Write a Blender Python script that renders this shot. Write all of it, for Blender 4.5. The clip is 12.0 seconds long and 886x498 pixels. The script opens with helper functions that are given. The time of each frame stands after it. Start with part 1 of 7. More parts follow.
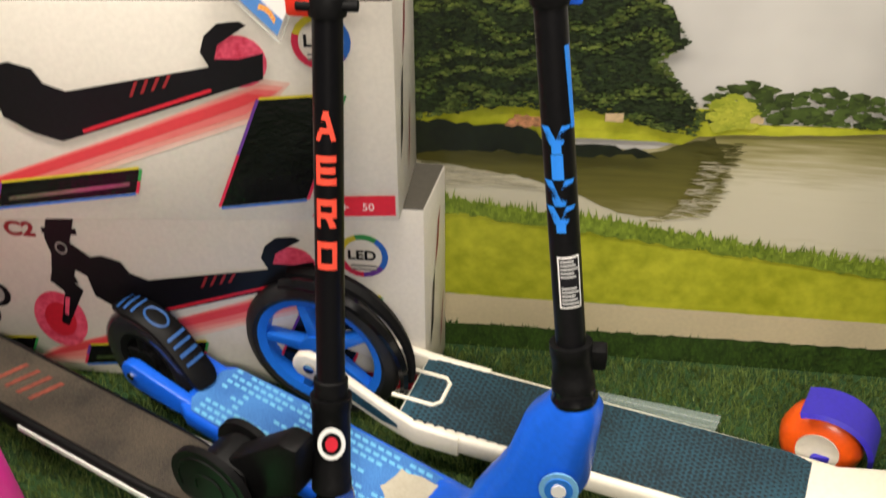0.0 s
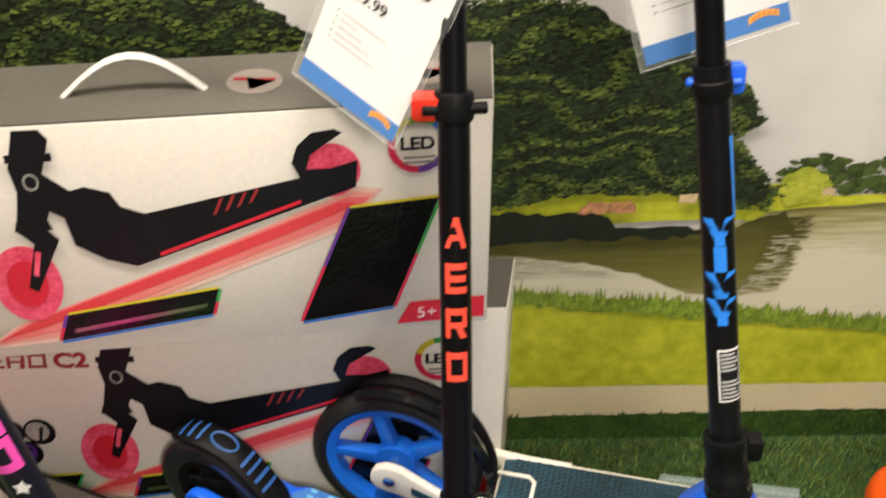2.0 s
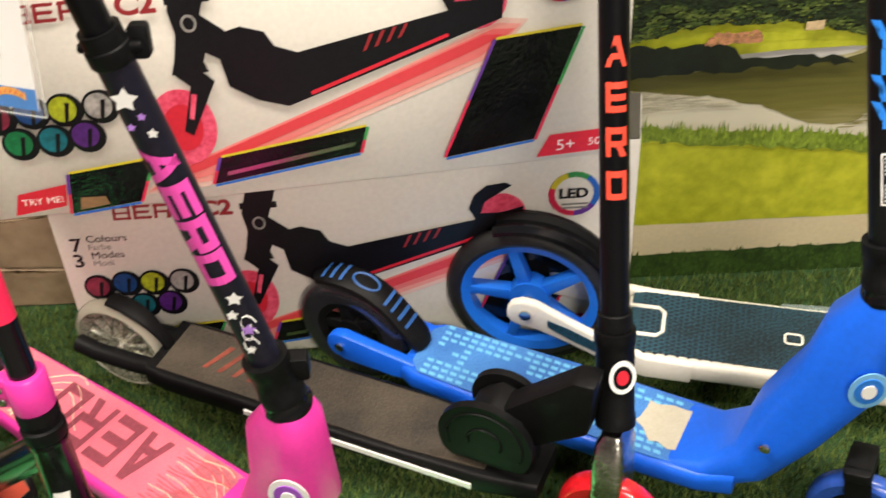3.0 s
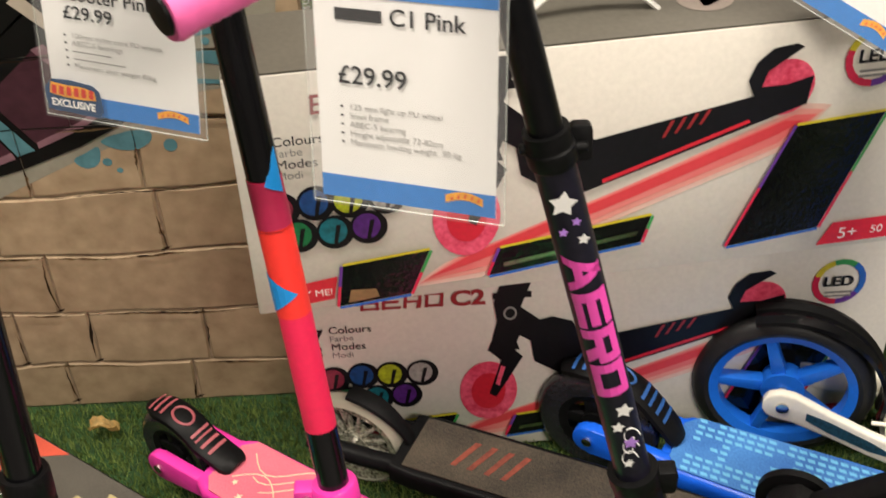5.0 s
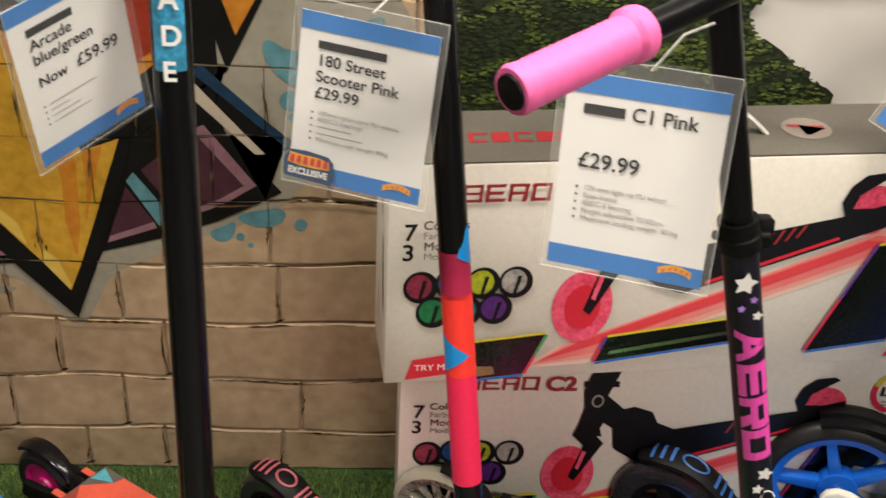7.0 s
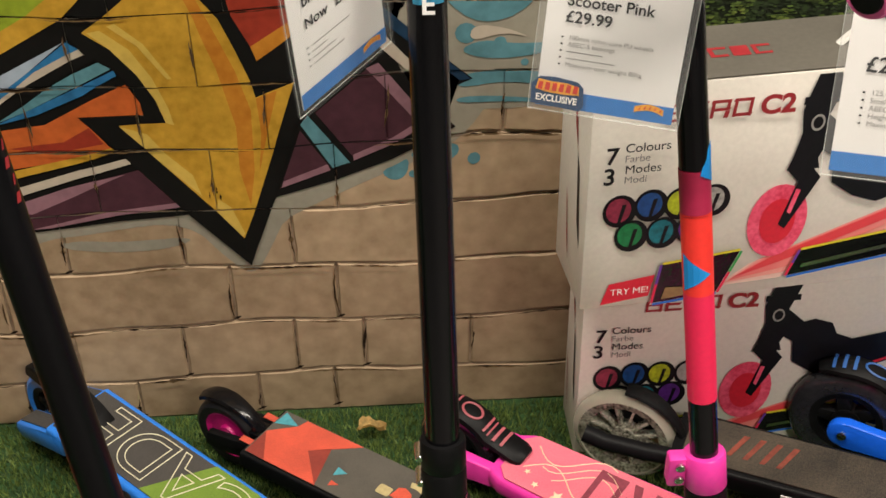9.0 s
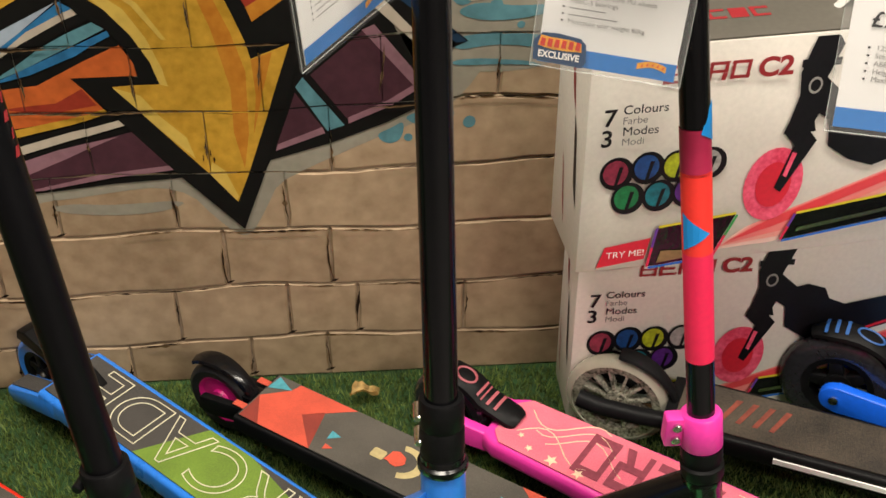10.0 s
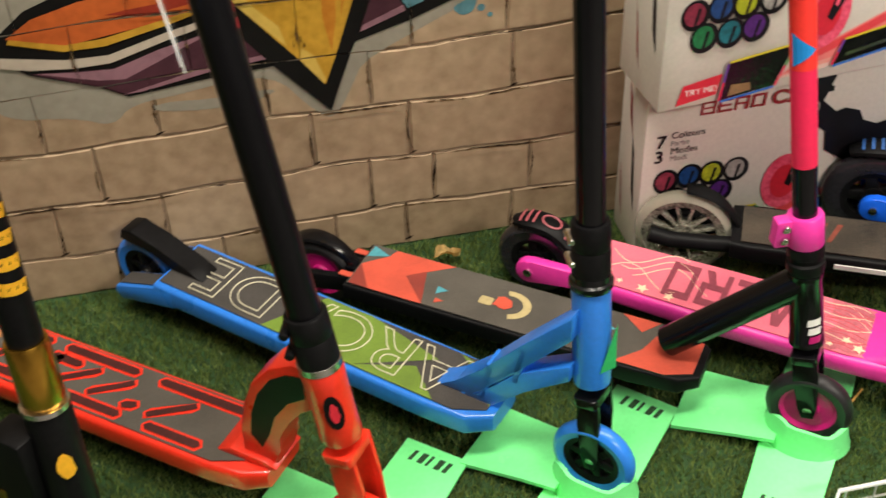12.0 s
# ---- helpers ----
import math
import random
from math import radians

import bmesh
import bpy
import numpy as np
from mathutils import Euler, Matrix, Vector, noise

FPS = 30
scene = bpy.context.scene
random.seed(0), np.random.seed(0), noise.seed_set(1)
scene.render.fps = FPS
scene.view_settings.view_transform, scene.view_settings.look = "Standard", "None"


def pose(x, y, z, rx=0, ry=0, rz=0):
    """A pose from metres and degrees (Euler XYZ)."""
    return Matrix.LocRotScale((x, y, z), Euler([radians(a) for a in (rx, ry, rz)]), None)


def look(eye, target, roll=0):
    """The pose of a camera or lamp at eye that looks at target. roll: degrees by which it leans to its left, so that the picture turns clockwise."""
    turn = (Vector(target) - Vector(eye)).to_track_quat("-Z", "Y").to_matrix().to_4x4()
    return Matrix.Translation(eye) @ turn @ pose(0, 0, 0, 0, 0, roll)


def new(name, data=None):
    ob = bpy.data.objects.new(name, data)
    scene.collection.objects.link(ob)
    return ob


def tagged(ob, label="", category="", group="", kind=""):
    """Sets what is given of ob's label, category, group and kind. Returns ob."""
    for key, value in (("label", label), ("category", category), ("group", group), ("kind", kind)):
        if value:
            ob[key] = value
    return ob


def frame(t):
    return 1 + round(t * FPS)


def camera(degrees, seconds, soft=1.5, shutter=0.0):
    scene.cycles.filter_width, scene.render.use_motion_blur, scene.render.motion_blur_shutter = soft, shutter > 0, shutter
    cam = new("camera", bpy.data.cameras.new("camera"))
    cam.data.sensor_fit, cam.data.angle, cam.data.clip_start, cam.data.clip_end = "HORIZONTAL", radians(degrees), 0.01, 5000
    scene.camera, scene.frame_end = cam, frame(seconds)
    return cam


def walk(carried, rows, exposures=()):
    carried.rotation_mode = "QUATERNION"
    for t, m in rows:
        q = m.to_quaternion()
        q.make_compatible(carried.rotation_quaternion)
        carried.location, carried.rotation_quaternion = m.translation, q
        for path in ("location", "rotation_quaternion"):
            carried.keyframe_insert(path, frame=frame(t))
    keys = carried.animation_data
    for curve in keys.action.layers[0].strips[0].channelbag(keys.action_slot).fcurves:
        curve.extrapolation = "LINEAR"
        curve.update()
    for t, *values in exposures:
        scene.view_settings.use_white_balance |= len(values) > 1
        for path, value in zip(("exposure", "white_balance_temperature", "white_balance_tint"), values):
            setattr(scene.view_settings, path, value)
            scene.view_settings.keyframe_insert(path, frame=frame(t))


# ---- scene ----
cam = camera(39.3, 12.0, shutter=0.4)
PATH = [
    (0, (0.2077, 0.1487, 1.2989), (0.0537, 1.4854, 0.1646), -0.2),
    (0.5, (0.1681, 0.1769, 1.3165), (0.0449, 1.5717, 0.2508), -2.7),
    (1, (0.0915, 0.1804, 1.3411), (0.0458, 1.6236, 0.3353), -2.9),
    (1.5, (0.0229, 0.1883, 1.3279), (0.0405, 1.6403, 0.3326), -0.8),
    (2, (-0.0625, 0.1954, 1.2945), (-0.0273, 1.6034, 0.2394), 0.3),
    (2.5, (-0.1443, 0.1619, 1.2848), (-0.0968, 1.5224, 0.1690), -1.7),
    (3, (-0.2042, 0.1250, 1.2593), (-0.2059, 1.4432, 0.0924), -2.8),
    (3.5, (-0.2570, 0.1540, 1.2566), (-0.3080, 1.4485, 0.0642), -4.4),
    (3.7, (-0.2895, 0.1989, 1.2496), (-0.3458, 1.4810, 0.0449), -5.4),
    (5.3, (-0.5641, 0.2086, 1.2575), (-0.5227, 1.6051, 0.1866), -1.5),
    (5.5, (-0.5834, 0.2024, 1.2558), (-0.5210, 1.6060, 0.1971), -1.0),
    (6, (-0.6424, 0.1346, 1.2505), (-0.5632, 1.5066, 0.1514), -1.1),
    (6.5, (-0.6776, 0.0651, 1.2786), (-0.5958, 1.4643, 0.2138), 0.6),
    (7, (-0.7366, 0.0722, 1.3015), (-0.6442, 1.5470, 0.3450), 3.2),
    (7.5, (-0.8105, 0.0554, 1.2998), (-0.7348, 1.5347, 0.3502), 2.6),
    (7.7, (-0.8334, 0.0449, 1.2971), (-0.7735, 1.5180, 0.3362), 2.3),
    (9.3, (-0.9627, 0.0836, 1.2866), (-0.8844, 1.5013, 0.2473), -1.0),
    (9.5, (-0.9645, 0.0810, 1.2839), (-0.8941, 1.4960, 0.2402), -0.5),
    (10, (-0.9706, 0.0730, 1.2725), (-0.8712, 1.4766, 0.2156), -0.0),
    (10.5, (-1.0331, 0.0616, 1.2795), (-0.8818, 1.4511, 0.2103), -2.6),
    (11, (-1.1282, 0.0229, 1.2945), (-0.9108, 1.3825, 0.1980), -5.1),
    (11.5, (-1.1915, -0.0255, 1.2848), (-0.9275, 1.2954, 0.1522), -4.6),
    (12, (-1.2725, -0.0475, 1.2962), (-1.0226, 1.2637, 0.1496), -2.0),
]
walk(cam, [(t, look(eye, target, roll)) for t, eye, target, roll in PATH],
     [(0.0, -0.16), (1.0, -0.14), (1.5, -0.15), (3.0, 0.12), (3.7, 0.06), (5.5, -0.24), (7.0, -0.27), (7.5, -0.52), (9.5, -0.16), (10.5, -0.1), (11.5, 0.0), (12.0, -0.08)])

# ---- light and exposure ----
world = bpy.data.worlds.new("shop_air")
scene.world = world
world.use_nodes = True
world.node_tree.nodes["Background"].inputs[0].default_value = (0.9, 0.92, 1.0, 1)
world.node_tree.nodes["Background"].inputs[1].default_value = 0.05


def ceiling_lamp(x, y, power, sx=1.5, sy=0.35, z=2.9):
    data = bpy.data.lights.new("ceiling_lamp", "AREA")
    data.shape, data.size, data.size_y, data.energy = "RECTANGLE", sx, sy, power
    data.color = (1.0, 0.91, 0.79)
    ob = new("ceiling_lamp", data)
    ob.matrix_world = pose(x, y, z)
    return ob


for lx, ly, lp in ((-1.45, 0.72, 100), (0.55, 0.75, 76), (0.8, -1.9, 150)):
    ceiling_lamp(lx, ly, lp)
scene.view_settings.exposure = 0.0

# ---- materials ----
WALL = 1.457


def mat(name, col, rough=0.5, metal=0.0, vary=0.12, scale=9.0, fine=160.0, bump=0.0, spec=0.5, island=0.0, rnd=0.0, coat=0.0, col2=None, wear=0.5):
    """A surface with a coarse and a fine variation of its colour and gloss."""
    m = bpy.data.materials.new(name)
    m.use_nodes = True
    nt = m.node_tree
    b = nt.nodes["Principled BSDF"]
    tex = nt.nodes.new("ShaderNodeTexCoord")
    n1, n2 = nt.nodes.new("ShaderNodeTexNoise"), nt.nodes.new("ShaderNodeTexNoise")
    n1.inputs["Scale"].default_value, n1.inputs["Detail"].default_value = scale, 5
    n2.inputs["Scale"].default_value, n2.inputs["Detail"].default_value = fine, 3
    for n in (n1, n2):
        nt.links.new(tex.outputs["Object"], n.inputs["Vector"])
    add = nt.nodes.new("ShaderNodeMath")
    add.operation = "ADD"
    nt.links.new(n1.outputs[0], add.inputs[0])
    nt.links.new(n2.outputs[0], add.inputs[1])
    last = add
    for on, src in ((island, "island"), (rnd, "object")):
        if on:
            g = nt.nodes.new("ShaderNodeNewGeometry" if src == "island" else "ShaderNodeObjectInfo")
            k = nt.nodes.new("ShaderNodeMath")
            k.operation, k.inputs[1].default_value = "MULTIPLY", on
            nt.links.new(g.outputs["Random Per Island" if src == "island" else "Random"], k.inputs[0])
            a2 = nt.nodes.new("ShaderNodeMath")
            a2.operation = "ADD"
            nt.links.new(last.outputs[0], a2.inputs[0])
            nt.links.new(k.outputs[0], a2.inputs[1])
            last = a2
    ramp = nt.nodes.new("ShaderNodeMapRange")
    span = 0.55 + island + rnd
    ramp.inputs["From Min"].default_value, ramp.inputs["From Max"].default_value = 0.72, 0.72 + span
    nt.links.new(last.outputs[0], ramp.inputs["Value"])
    mix = nt.nodes.new("ShaderNodeMix")
    mix.data_type = "RGBA"
    lo = tuple(c * (1 - vary) for c in col)
    hi = col2 if col2 else tuple(min(1, c * (1 + vary)) for c in col)
    mix.inputs["A"].default_value, mix.inputs["B"].default_value = (*lo, 1), (*hi, 1)
    nt.links.new(ramp.outputs[0], mix.inputs["Factor"])
    nt.links.new(mix.outputs["Result"], b.inputs["Base Color"])
    rr = nt.nodes.new("ShaderNodeMapRange")
    rr.inputs["To Min"].default_value, rr.inputs["To Max"].default_value = max(0.02, rough * (1 - 0.25 * wear)), min(1, rough * (1 + 0.3 * wear))
    nt.links.new(n1.outputs[0], rr.inputs["Value"])
    nt.links.new(rr.outputs[0], b.inputs["Roughness"])
    b.inputs["Metallic"].default_value = metal
    b.inputs["Specular IOR Level"].default_value = spec
    b.inputs["Coat Weight"].default_value = coat
    if bump:
        bp = nt.nodes.new("ShaderNodeBump")
        bp.inputs["Strength"].default_value, bp.inputs["Distance"].default_value = bump, 0.002
        nt.links.new(add.outputs[0], bp.inputs["Height"])
        nt.links.new(bp.outputs[0], b.inputs["Normal"])
    return m


def clear(name, col=(1, 1, 1), rough=0.05, alpha=0.15):
    m = mat(name, col, rough, vary=0.03)
    m.node_tree.nodes["Principled BSDF"].inputs["Alpha"].default_value = alpha
    return m


def glow(name, col, power):
    m = mat(name, col, 0.5)
    b = m.node_tree.nodes["Principled BSDF"]
    b.inputs["Emission Color"].default_value, b.inputs["Emission Strength"].default_value = (*col, 1), power
    return m


def srgb(h):
    v = [int(h[i:i + 2], 16) / 255 for i in (0, 2, 4)]
    return tuple(c / 12.92 if c < 0.04045 else ((c + 0.055) / 1.055) ** 2.4 for c in v)


BLACK = mat("black_plastic", (0.0055, 0.0055, 0.006), 0.45, vary=0.3, bump=0.05, spec=0.12)
GLOSS = mat("gloss_black", (0.004, 0.004, 0.005), 0.18, vary=0.2, coat=0.06, spec=0.3)
MATTB = mat("matt_black_tube", (0.0035, 0.0035, 0.0045), 0.30, vary=0.2, spec=0.20)
TYRE = mat("black_rubber", (0.012, 0.012, 0.013), 0.45, vary=0.3, bump=0.1)
BLUE = mat("blue_plastic", srgb("1560e0"), 0.36, vary=0.08, bump=0.04)
BLUEM = mat("blue_paint", srgb("2b7de0"), 0.28, vary=0.08, coat=0.3)
PINK = mat("pink_plastic", srgb("f03ca8"), 0.36, vary=0.06, bump=0.04)
RED = mat("red_paint", srgb("e8321e"), 0.28, vary=0.08, coat=0.3)
ORANGE = mat("orange_plastic", srgb("f05a18"), 0.3, vary=0.08)
NAVY = mat("violet_blue_plastic", srgb("3a2fb4"), 0.4, vary=0.1)
WHITE = mat("white_plastic", srgb("ece6d6"), 0.35, vary=0.05)
STEEL = mat("bolt_steel", (0.62, 0.6, 0.56), 0.22, 1.0, vary=0.1)
CHROME = mat("chrome_plastic", (0.5, 0.48, 0.44), 0.25, 1.0, vary=0.35, scale=60, bump=0.6)
GOLD = mat("gold_metal", (0.62, 0.34, 0.05), 0.25, 1.0, vary=0.1)
GRIP = mat("grip_tape", (0.085, 0.076, 0.062), 0.8, vary=0.3, scale=14, fine=900, bump=0.5)
TAPE_WORN = mat("worn_brown_tape", srgb("2e2922"), 0.6, vary=0.6, scale=12, fine=500, bump=0.5, col2=srgb("51473a"))
GRIPD = mat("dark_grip_tape", (0.055, 0.050, 0.045), 0.8, vary=0.35, scale=14, fine=900, bump=0.5)
GREEN = mat("green_plastic", srgb("80ff9a"), 0.26, vary=0.06, bump=0.05)
CARTON = mat("printed_carton", srgb("e6e0d6"), 0.42, vary=0.05, scale=5)
# the lid's shade is put into its colour, far darker than the carton
CARTON_TOP = mat("shaded_carton_lid", srgb("5c5850"), 0.5, vary=0.10, scale=5)
INK = mat("black_ink", (0.007, 0.0065, 0.009), 0.4, vary=0.25, spec=0.3)
INKRED = mat("red_ink", srgb("d8283c"), 0.4, vary=0.08)
INKMAR = mat("maroon_ink", srgb("9a2a30"), 0.4, vary=0.08)
GREYINK = mat("grey_ink", (0.25, 0.24, 0.23), 0.5)
PAPER = mat("white_paper", srgb("f2f0ee"), 0.5, vary=0.03)
CARDBLUE = mat("card_blue_ink", srgb("2a7ccc"), 0.45, vary=0.06)
LOGOY = mat("yellow_ink", srgb("f0a830"), 0.45, vary=0.15, scale=90)
LOGOR = mat("logo_red_ink", srgb("d83820"), 0.45, vary=0.1)
LOGON = mat("logo_navy_ink", srgb("16406a"), 0.45, vary=0.1)
SLEEVE = clear("clear_sleeve", (1, 1, 1), 0.05, 0.035)
CLEARP = clear("clear_plastic", (0.85, 0.9, 0.85), 0.12, 0.28)


# ---- shaping ----
def V(*a):
    return Vector(a)


def frame_of(axis, hint=(0, 0, 1)):
    a = Vector(axis).normalized()
    h = Vector(hint)
    if abs(a.dot(h.normalized())) > 0.97:
        h = V(1, 0, 0)
    u = (h - a * h.dot(a)).normalized()
    return u, a.cross(u), a


def lathe(bm, base, axis, profile, seg=24, hint=(0, 0, 1), cap=True):
    """Turns (radius, height) pairs round the axis through base."""
    u, v, a = frame_of(axis, hint)
    rings = []
    for r, h in profile:
        rings.append([bm.verts.new(Vector(base) + a * h + (u * math.cos(k * math.tau / seg) + v * math.sin(k * math.tau / seg)) * r) for k in range(seg)])
    for r0, r1 in zip(rings, rings[1:]):
        for k in range(seg):
            f = bm.faces.new((r0[k], r0[(k + 1) % seg], r1[(k + 1) % seg], r1[k]))
            f.smooth = True
    if cap:
        bm.faces.new(rings[0][::-1])
        bm.faces.new(rings[-1])
    return bm


def rod(bm, p0, p1, r, seg=20, bev=0.0012):
    p0, p1 = Vector(p0), Vector(p1)
    n = (p1 - p0).length
    b = min(bev, r * 0.4, n * 0.3)
    return lathe(bm, p0, p1 - p0, ((r - b, 0), (r, b), (r, n - b), (r - b, n)), seg)


def sweep(bm, pts, r, seg=10, closed=False, squash=1.0):
    pts = [Vector(p) for p in pts]
    rings = []
    n = len(pts)
    for i, p in enumerate(pts):
        a = pts[(i + 1) % n] - pts[i - 1] if closed else pts[min(i + 1, n - 1)] - pts[max(i - 1, 0)]
        u, v, a = frame_of(a)
        rings.append([bm.verts.new(p + u * math.cos(k * math.tau / seg) * r * squash + v * math.sin(k * math.tau / seg) * r) for k in range(seg)])
    pairs = list(zip(rings, rings[1:])) + ([(rings[-1], rings[0])] if closed else [])
    for r0, r1 in pairs:
        for k in range(seg):
            bm.faces.new((r0[k], r0[(k + 1) % seg], r1[(k + 1) % seg], r1[k])).smooth = True
    if not closed:
        bm.faces.new(rings[0][::-1])
        bm.faces.new(rings[-1])
    return bm


def prism(bm, pts, origin, u, v, depth, bev=0.0):
    """A flat outline in the plane (u, v), given the depth along u x v."""
    o, u, v = Vector(origin), Vector(u), Vector(v)
    n = u.cross(v).normalized()
    lo = [bm.verts.new(o + u * a + v * b) for a, b in pts]
    if abs(depth) < 1e-9:
        bm.faces.new(lo)
        return bm
    hi = [bm.verts.new(o + u * a + v * b + n * depth) for a, b in pts]
    fs = [bm.faces.new(lo[::-1]), bm.faces.new(hi)]
    k = len(pts)
    for i in range(k):
        fs.append(bm.faces.new((lo[i], lo[(i + 1) % k], hi[(i + 1) % k], hi[i])))
    if bev:
        edges = {e for f in fs for e in f.edges}
        bmesh.ops.bevel(bm, geom=list(edges), offset=bev, segments=2, affect="EDGES", profile=0.5, clamp_overlap=True)
    return bm


def loft(bm, sections, smooth=True):
    """Skins rings of points that all have the same count."""
    rings = [[bm.verts.new(p) for p in s] for s in sections]
    k = len(rings[0])
    for r0, r1 in zip(rings, rings[1:]):
        for i in range(k):
            bm.faces.new((r0[i], r0[(i + 1) % k], r1[(i + 1) % k], r1[i])).smooth = smooth
    bm.faces.new(rings[0][::-1])
    bm.faces.new(rings[-1])
    return bm


def rrect(hw, hh, c, n=3):
    """Corner-rounded rectangle outline, half sizes hw and hh."""
    out = []
    for sx, sy, a0 in ((1, 1, 0), (-1, 1, 90), (-1, -1, 180), (1, -1, 270)):
        for k in range(n + 1):
            a = radians(a0 + 90 * k / n)
            out.append((sx * (hw - c) + c * math.cos(a), sy * (hh - c) + c * math.sin(a)))
    return out


def disc2(r, n=24, cx=0.0, cy=0.0, ry=None):
    return [(cx + r * math.cos(k * math.tau / n), cy + (ry or r) * math.sin(k * math.tau / n)) for k in range(n)]


def thing(name, base, label, category, group="", kind=""):
    ob = new(name)
    ob.empty_display_size = 0.05
    ob.location = base
    ob["base"] = tuple(base)
    return tagged(ob, label, category, group, kind)


def origin_of(ob):
    while ob.parent:
        ob = ob.parent
    return Vector(ob.location)


def part(name, bm, material, parent, label=""):
    """One mesh object, given in world places, under a thing or a part."""
    bmesh.ops.recalc_face_normals(bm, faces=bm.faces)
    me = bpy.data.meshes.new(name)
    o = origin_of(parent) if parent else V(0, 0, 0)
    for vert in bm.verts:
        vert.co -= o
    bm.to_mesh(me)
    bm.free()
    me.materials.append(material)
    me.set_sharp_from_angle(angle=radians(38))
    ob = new(name, me)
    ob.parent = parent
    if label:
        ob["label"] = label
    return ob


def B():
    return bmesh.new()


def words(text, origin, u, v, height, bold=0.0, outline=0.0, align="LEFT", squeeze=1.0):
    """Flat letters in the built-in font, as a mesh in world places."""
    cu = bpy.data.curves.new("letters", "FONT")
    cu.body, cu.size, cu.align_x = text, height * 1.4, align
    cu.offset = bold
    if outline:
        cu.fill_mode, cu.bevel_depth = "NONE", outline
    ob = bpy.data.objects.new("letters", cu)
    scene.collection.objects.link(ob)
    dg = bpy.context.evaluated_depsgraph_get()
    me = bpy.data.meshes.new_from_object(ob.evaluated_get(dg))
    bm = bmesh.new()
    bm.from_mesh(me)
    o, u, v = Vector(origin), Vector(u).normalized(), Vector(v).normalized()
    n = u.cross(v)
    for vert in bm.verts:
        c = vert.co
        vert.co = o + u * c.x * squeeze + v * c.y + n * c.z
    bpy.data.objects.remove(ob)
    bpy.data.curves.remove(cu)
    bpy.data.meshes.remove(me)
    return bm


# ---- the setting ----
def setting(name, bm, material, label, category=""):
    ob = part(name, bm, material, None)
    return tagged(ob, label, category or name.split("_")[0], kind="structure")


def slab(lo, hi, bev=0.0):
    bm = B()
    prism(bm, [(lo[0], lo[1]), (hi[0], lo[1]), (hi[0], hi[1]), (lo[0], hi[1])], (0, 0, lo[2]), (1, 0, 0), (0, 1, 0), hi[2] - lo[2], bev)
    return bm


FLOORM = mat("shop_floor_vinyl", (0.16, 0.15, 0.14), 0.4, vary=0.08, scale=3)
PLASTER = mat("shop_wall_paint", (0.18, 0.172, 0.16), 0.8, vary=0.05, scale=2)
TURF = mat("turf_backing", (0.018, 0.055, 0.012), 0.9, vary=0.4, scale=40, bump=0.4)
setting("floor", slab((-4, -3, -0.24), (4, 1.6, -0.14)), FLOORM, "pale grey vinyl shop floor", "floor")
setting("ceiling", slab((-4, -3, 3.0), (4, 1.6, 3.1)), PLASTER, "off-white plain shop ceiling", "ceiling")
setting("wall_south", slab((-4, -3.1, -0.14), (4, -3, 3.0)), PLASTER, "plain painted wall behind the aisle", "wall")
setting("wall_west", slab((-4.1, -3, -0.14), (-4, 1.6, 3.0)), PLASTER, "plain painted side wall", "wall")
setting("wall_east", slab((4, -3, -0.14), (4.1, 1.6, 3.0)), PLASTER, "plain painted side wall", "wall")
setting("wall_north", slab((-4, WALL + 0.012, -0.14), (4, WALL + 0.1, 3.0)), PLASTER, "painted back wall behind the display", "wall")
setting("ground", slab((-3.2, 0.45, -0.14), (2.2, WALL + 0.012, 0.0)), TURF, "display platform covered in green artificial turf", "turf")


def grass_blades():
    rng = np.random.default_rng(4)
    n = 230000
    x = rng.uniform(-1.95, 1.0, n)
    y = rng.uniform(0.66, WALL - 0.002, n)
    h = rng.uniform(0.006, 0.017, n)
    a = rng.uniform(0, math.tau, n)
    w = rng.uniform(0.0007, 0.0013, n)
    lean = rng.uniform(-0.008, 0.008, (n, 2))
    v = np.zeros((n, 3, 3), dtype=np.float32)
    v[:, 0] = np.stack((x - w * np.cos(a), y - w * np.sin(a), 0 * x - 0.001), 1)
    v[:, 1] = np.stack((x + w * np.cos(a), y + w * np.sin(a), 0 * x - 0.001), 1)
    v[:, 2] = np.stack((x + lean[:, 0], np.minimum(y + lean[:, 1], WALL), h), 1)
    me = bpy.data.meshes.new("turf_blades")
    me.vertices.add(3 * n)
    me.vertices.foreach_set("co", v.reshape(-1))
    me.loops.add(3 * n)
    me.loops.foreach_set("vertex_index", np.arange(3 * n, dtype=np.int32))
    me.polygons.add(n)
    me.polygons.foreach_set("loop_start", np.arange(0, 3 * n, 3, dtype=np.int32))
    me.update()
    me.validate()
    me.materials.append(mat("turf_blade", (0.065, 0.13, 0.022), 0.5, vary=0.5, scale=5, fine=30, island=0.7, col2=(0.22, 0.30, 0.07)))
    return tagged(new("turf_blades", me), "short green artificial grass fibres on the platform", "artificial grass", kind="stuff")


grass_blades()

# ---- printed park mural on the back wall ----
def inside(pts, x, z):
    hit = False
    for (x0, z0), (x1, z1) in zip(pts, pts[1:] + pts[:1]):
        if (z0 > z) != (z1 > z) and x < (x1 - x0) * (z - z0) / (z1 - z0) + x0:
            hit = not hit
    return hit


mural = thing("wall_mural", (0.3, WALL, 0.0), "large printed park and lake photograph covering the back wall", "mural", kind="structure")


def sheet(name, pts, material, layer, parent=mural, label=""):
    bm = B()
    prism(bm, pts, (0, WALL + 0.010 - 0.0007 * layer, 0), (1, 0, 0), (0, 0, 1), 0)
    return part(name, bm, material, parent, label)


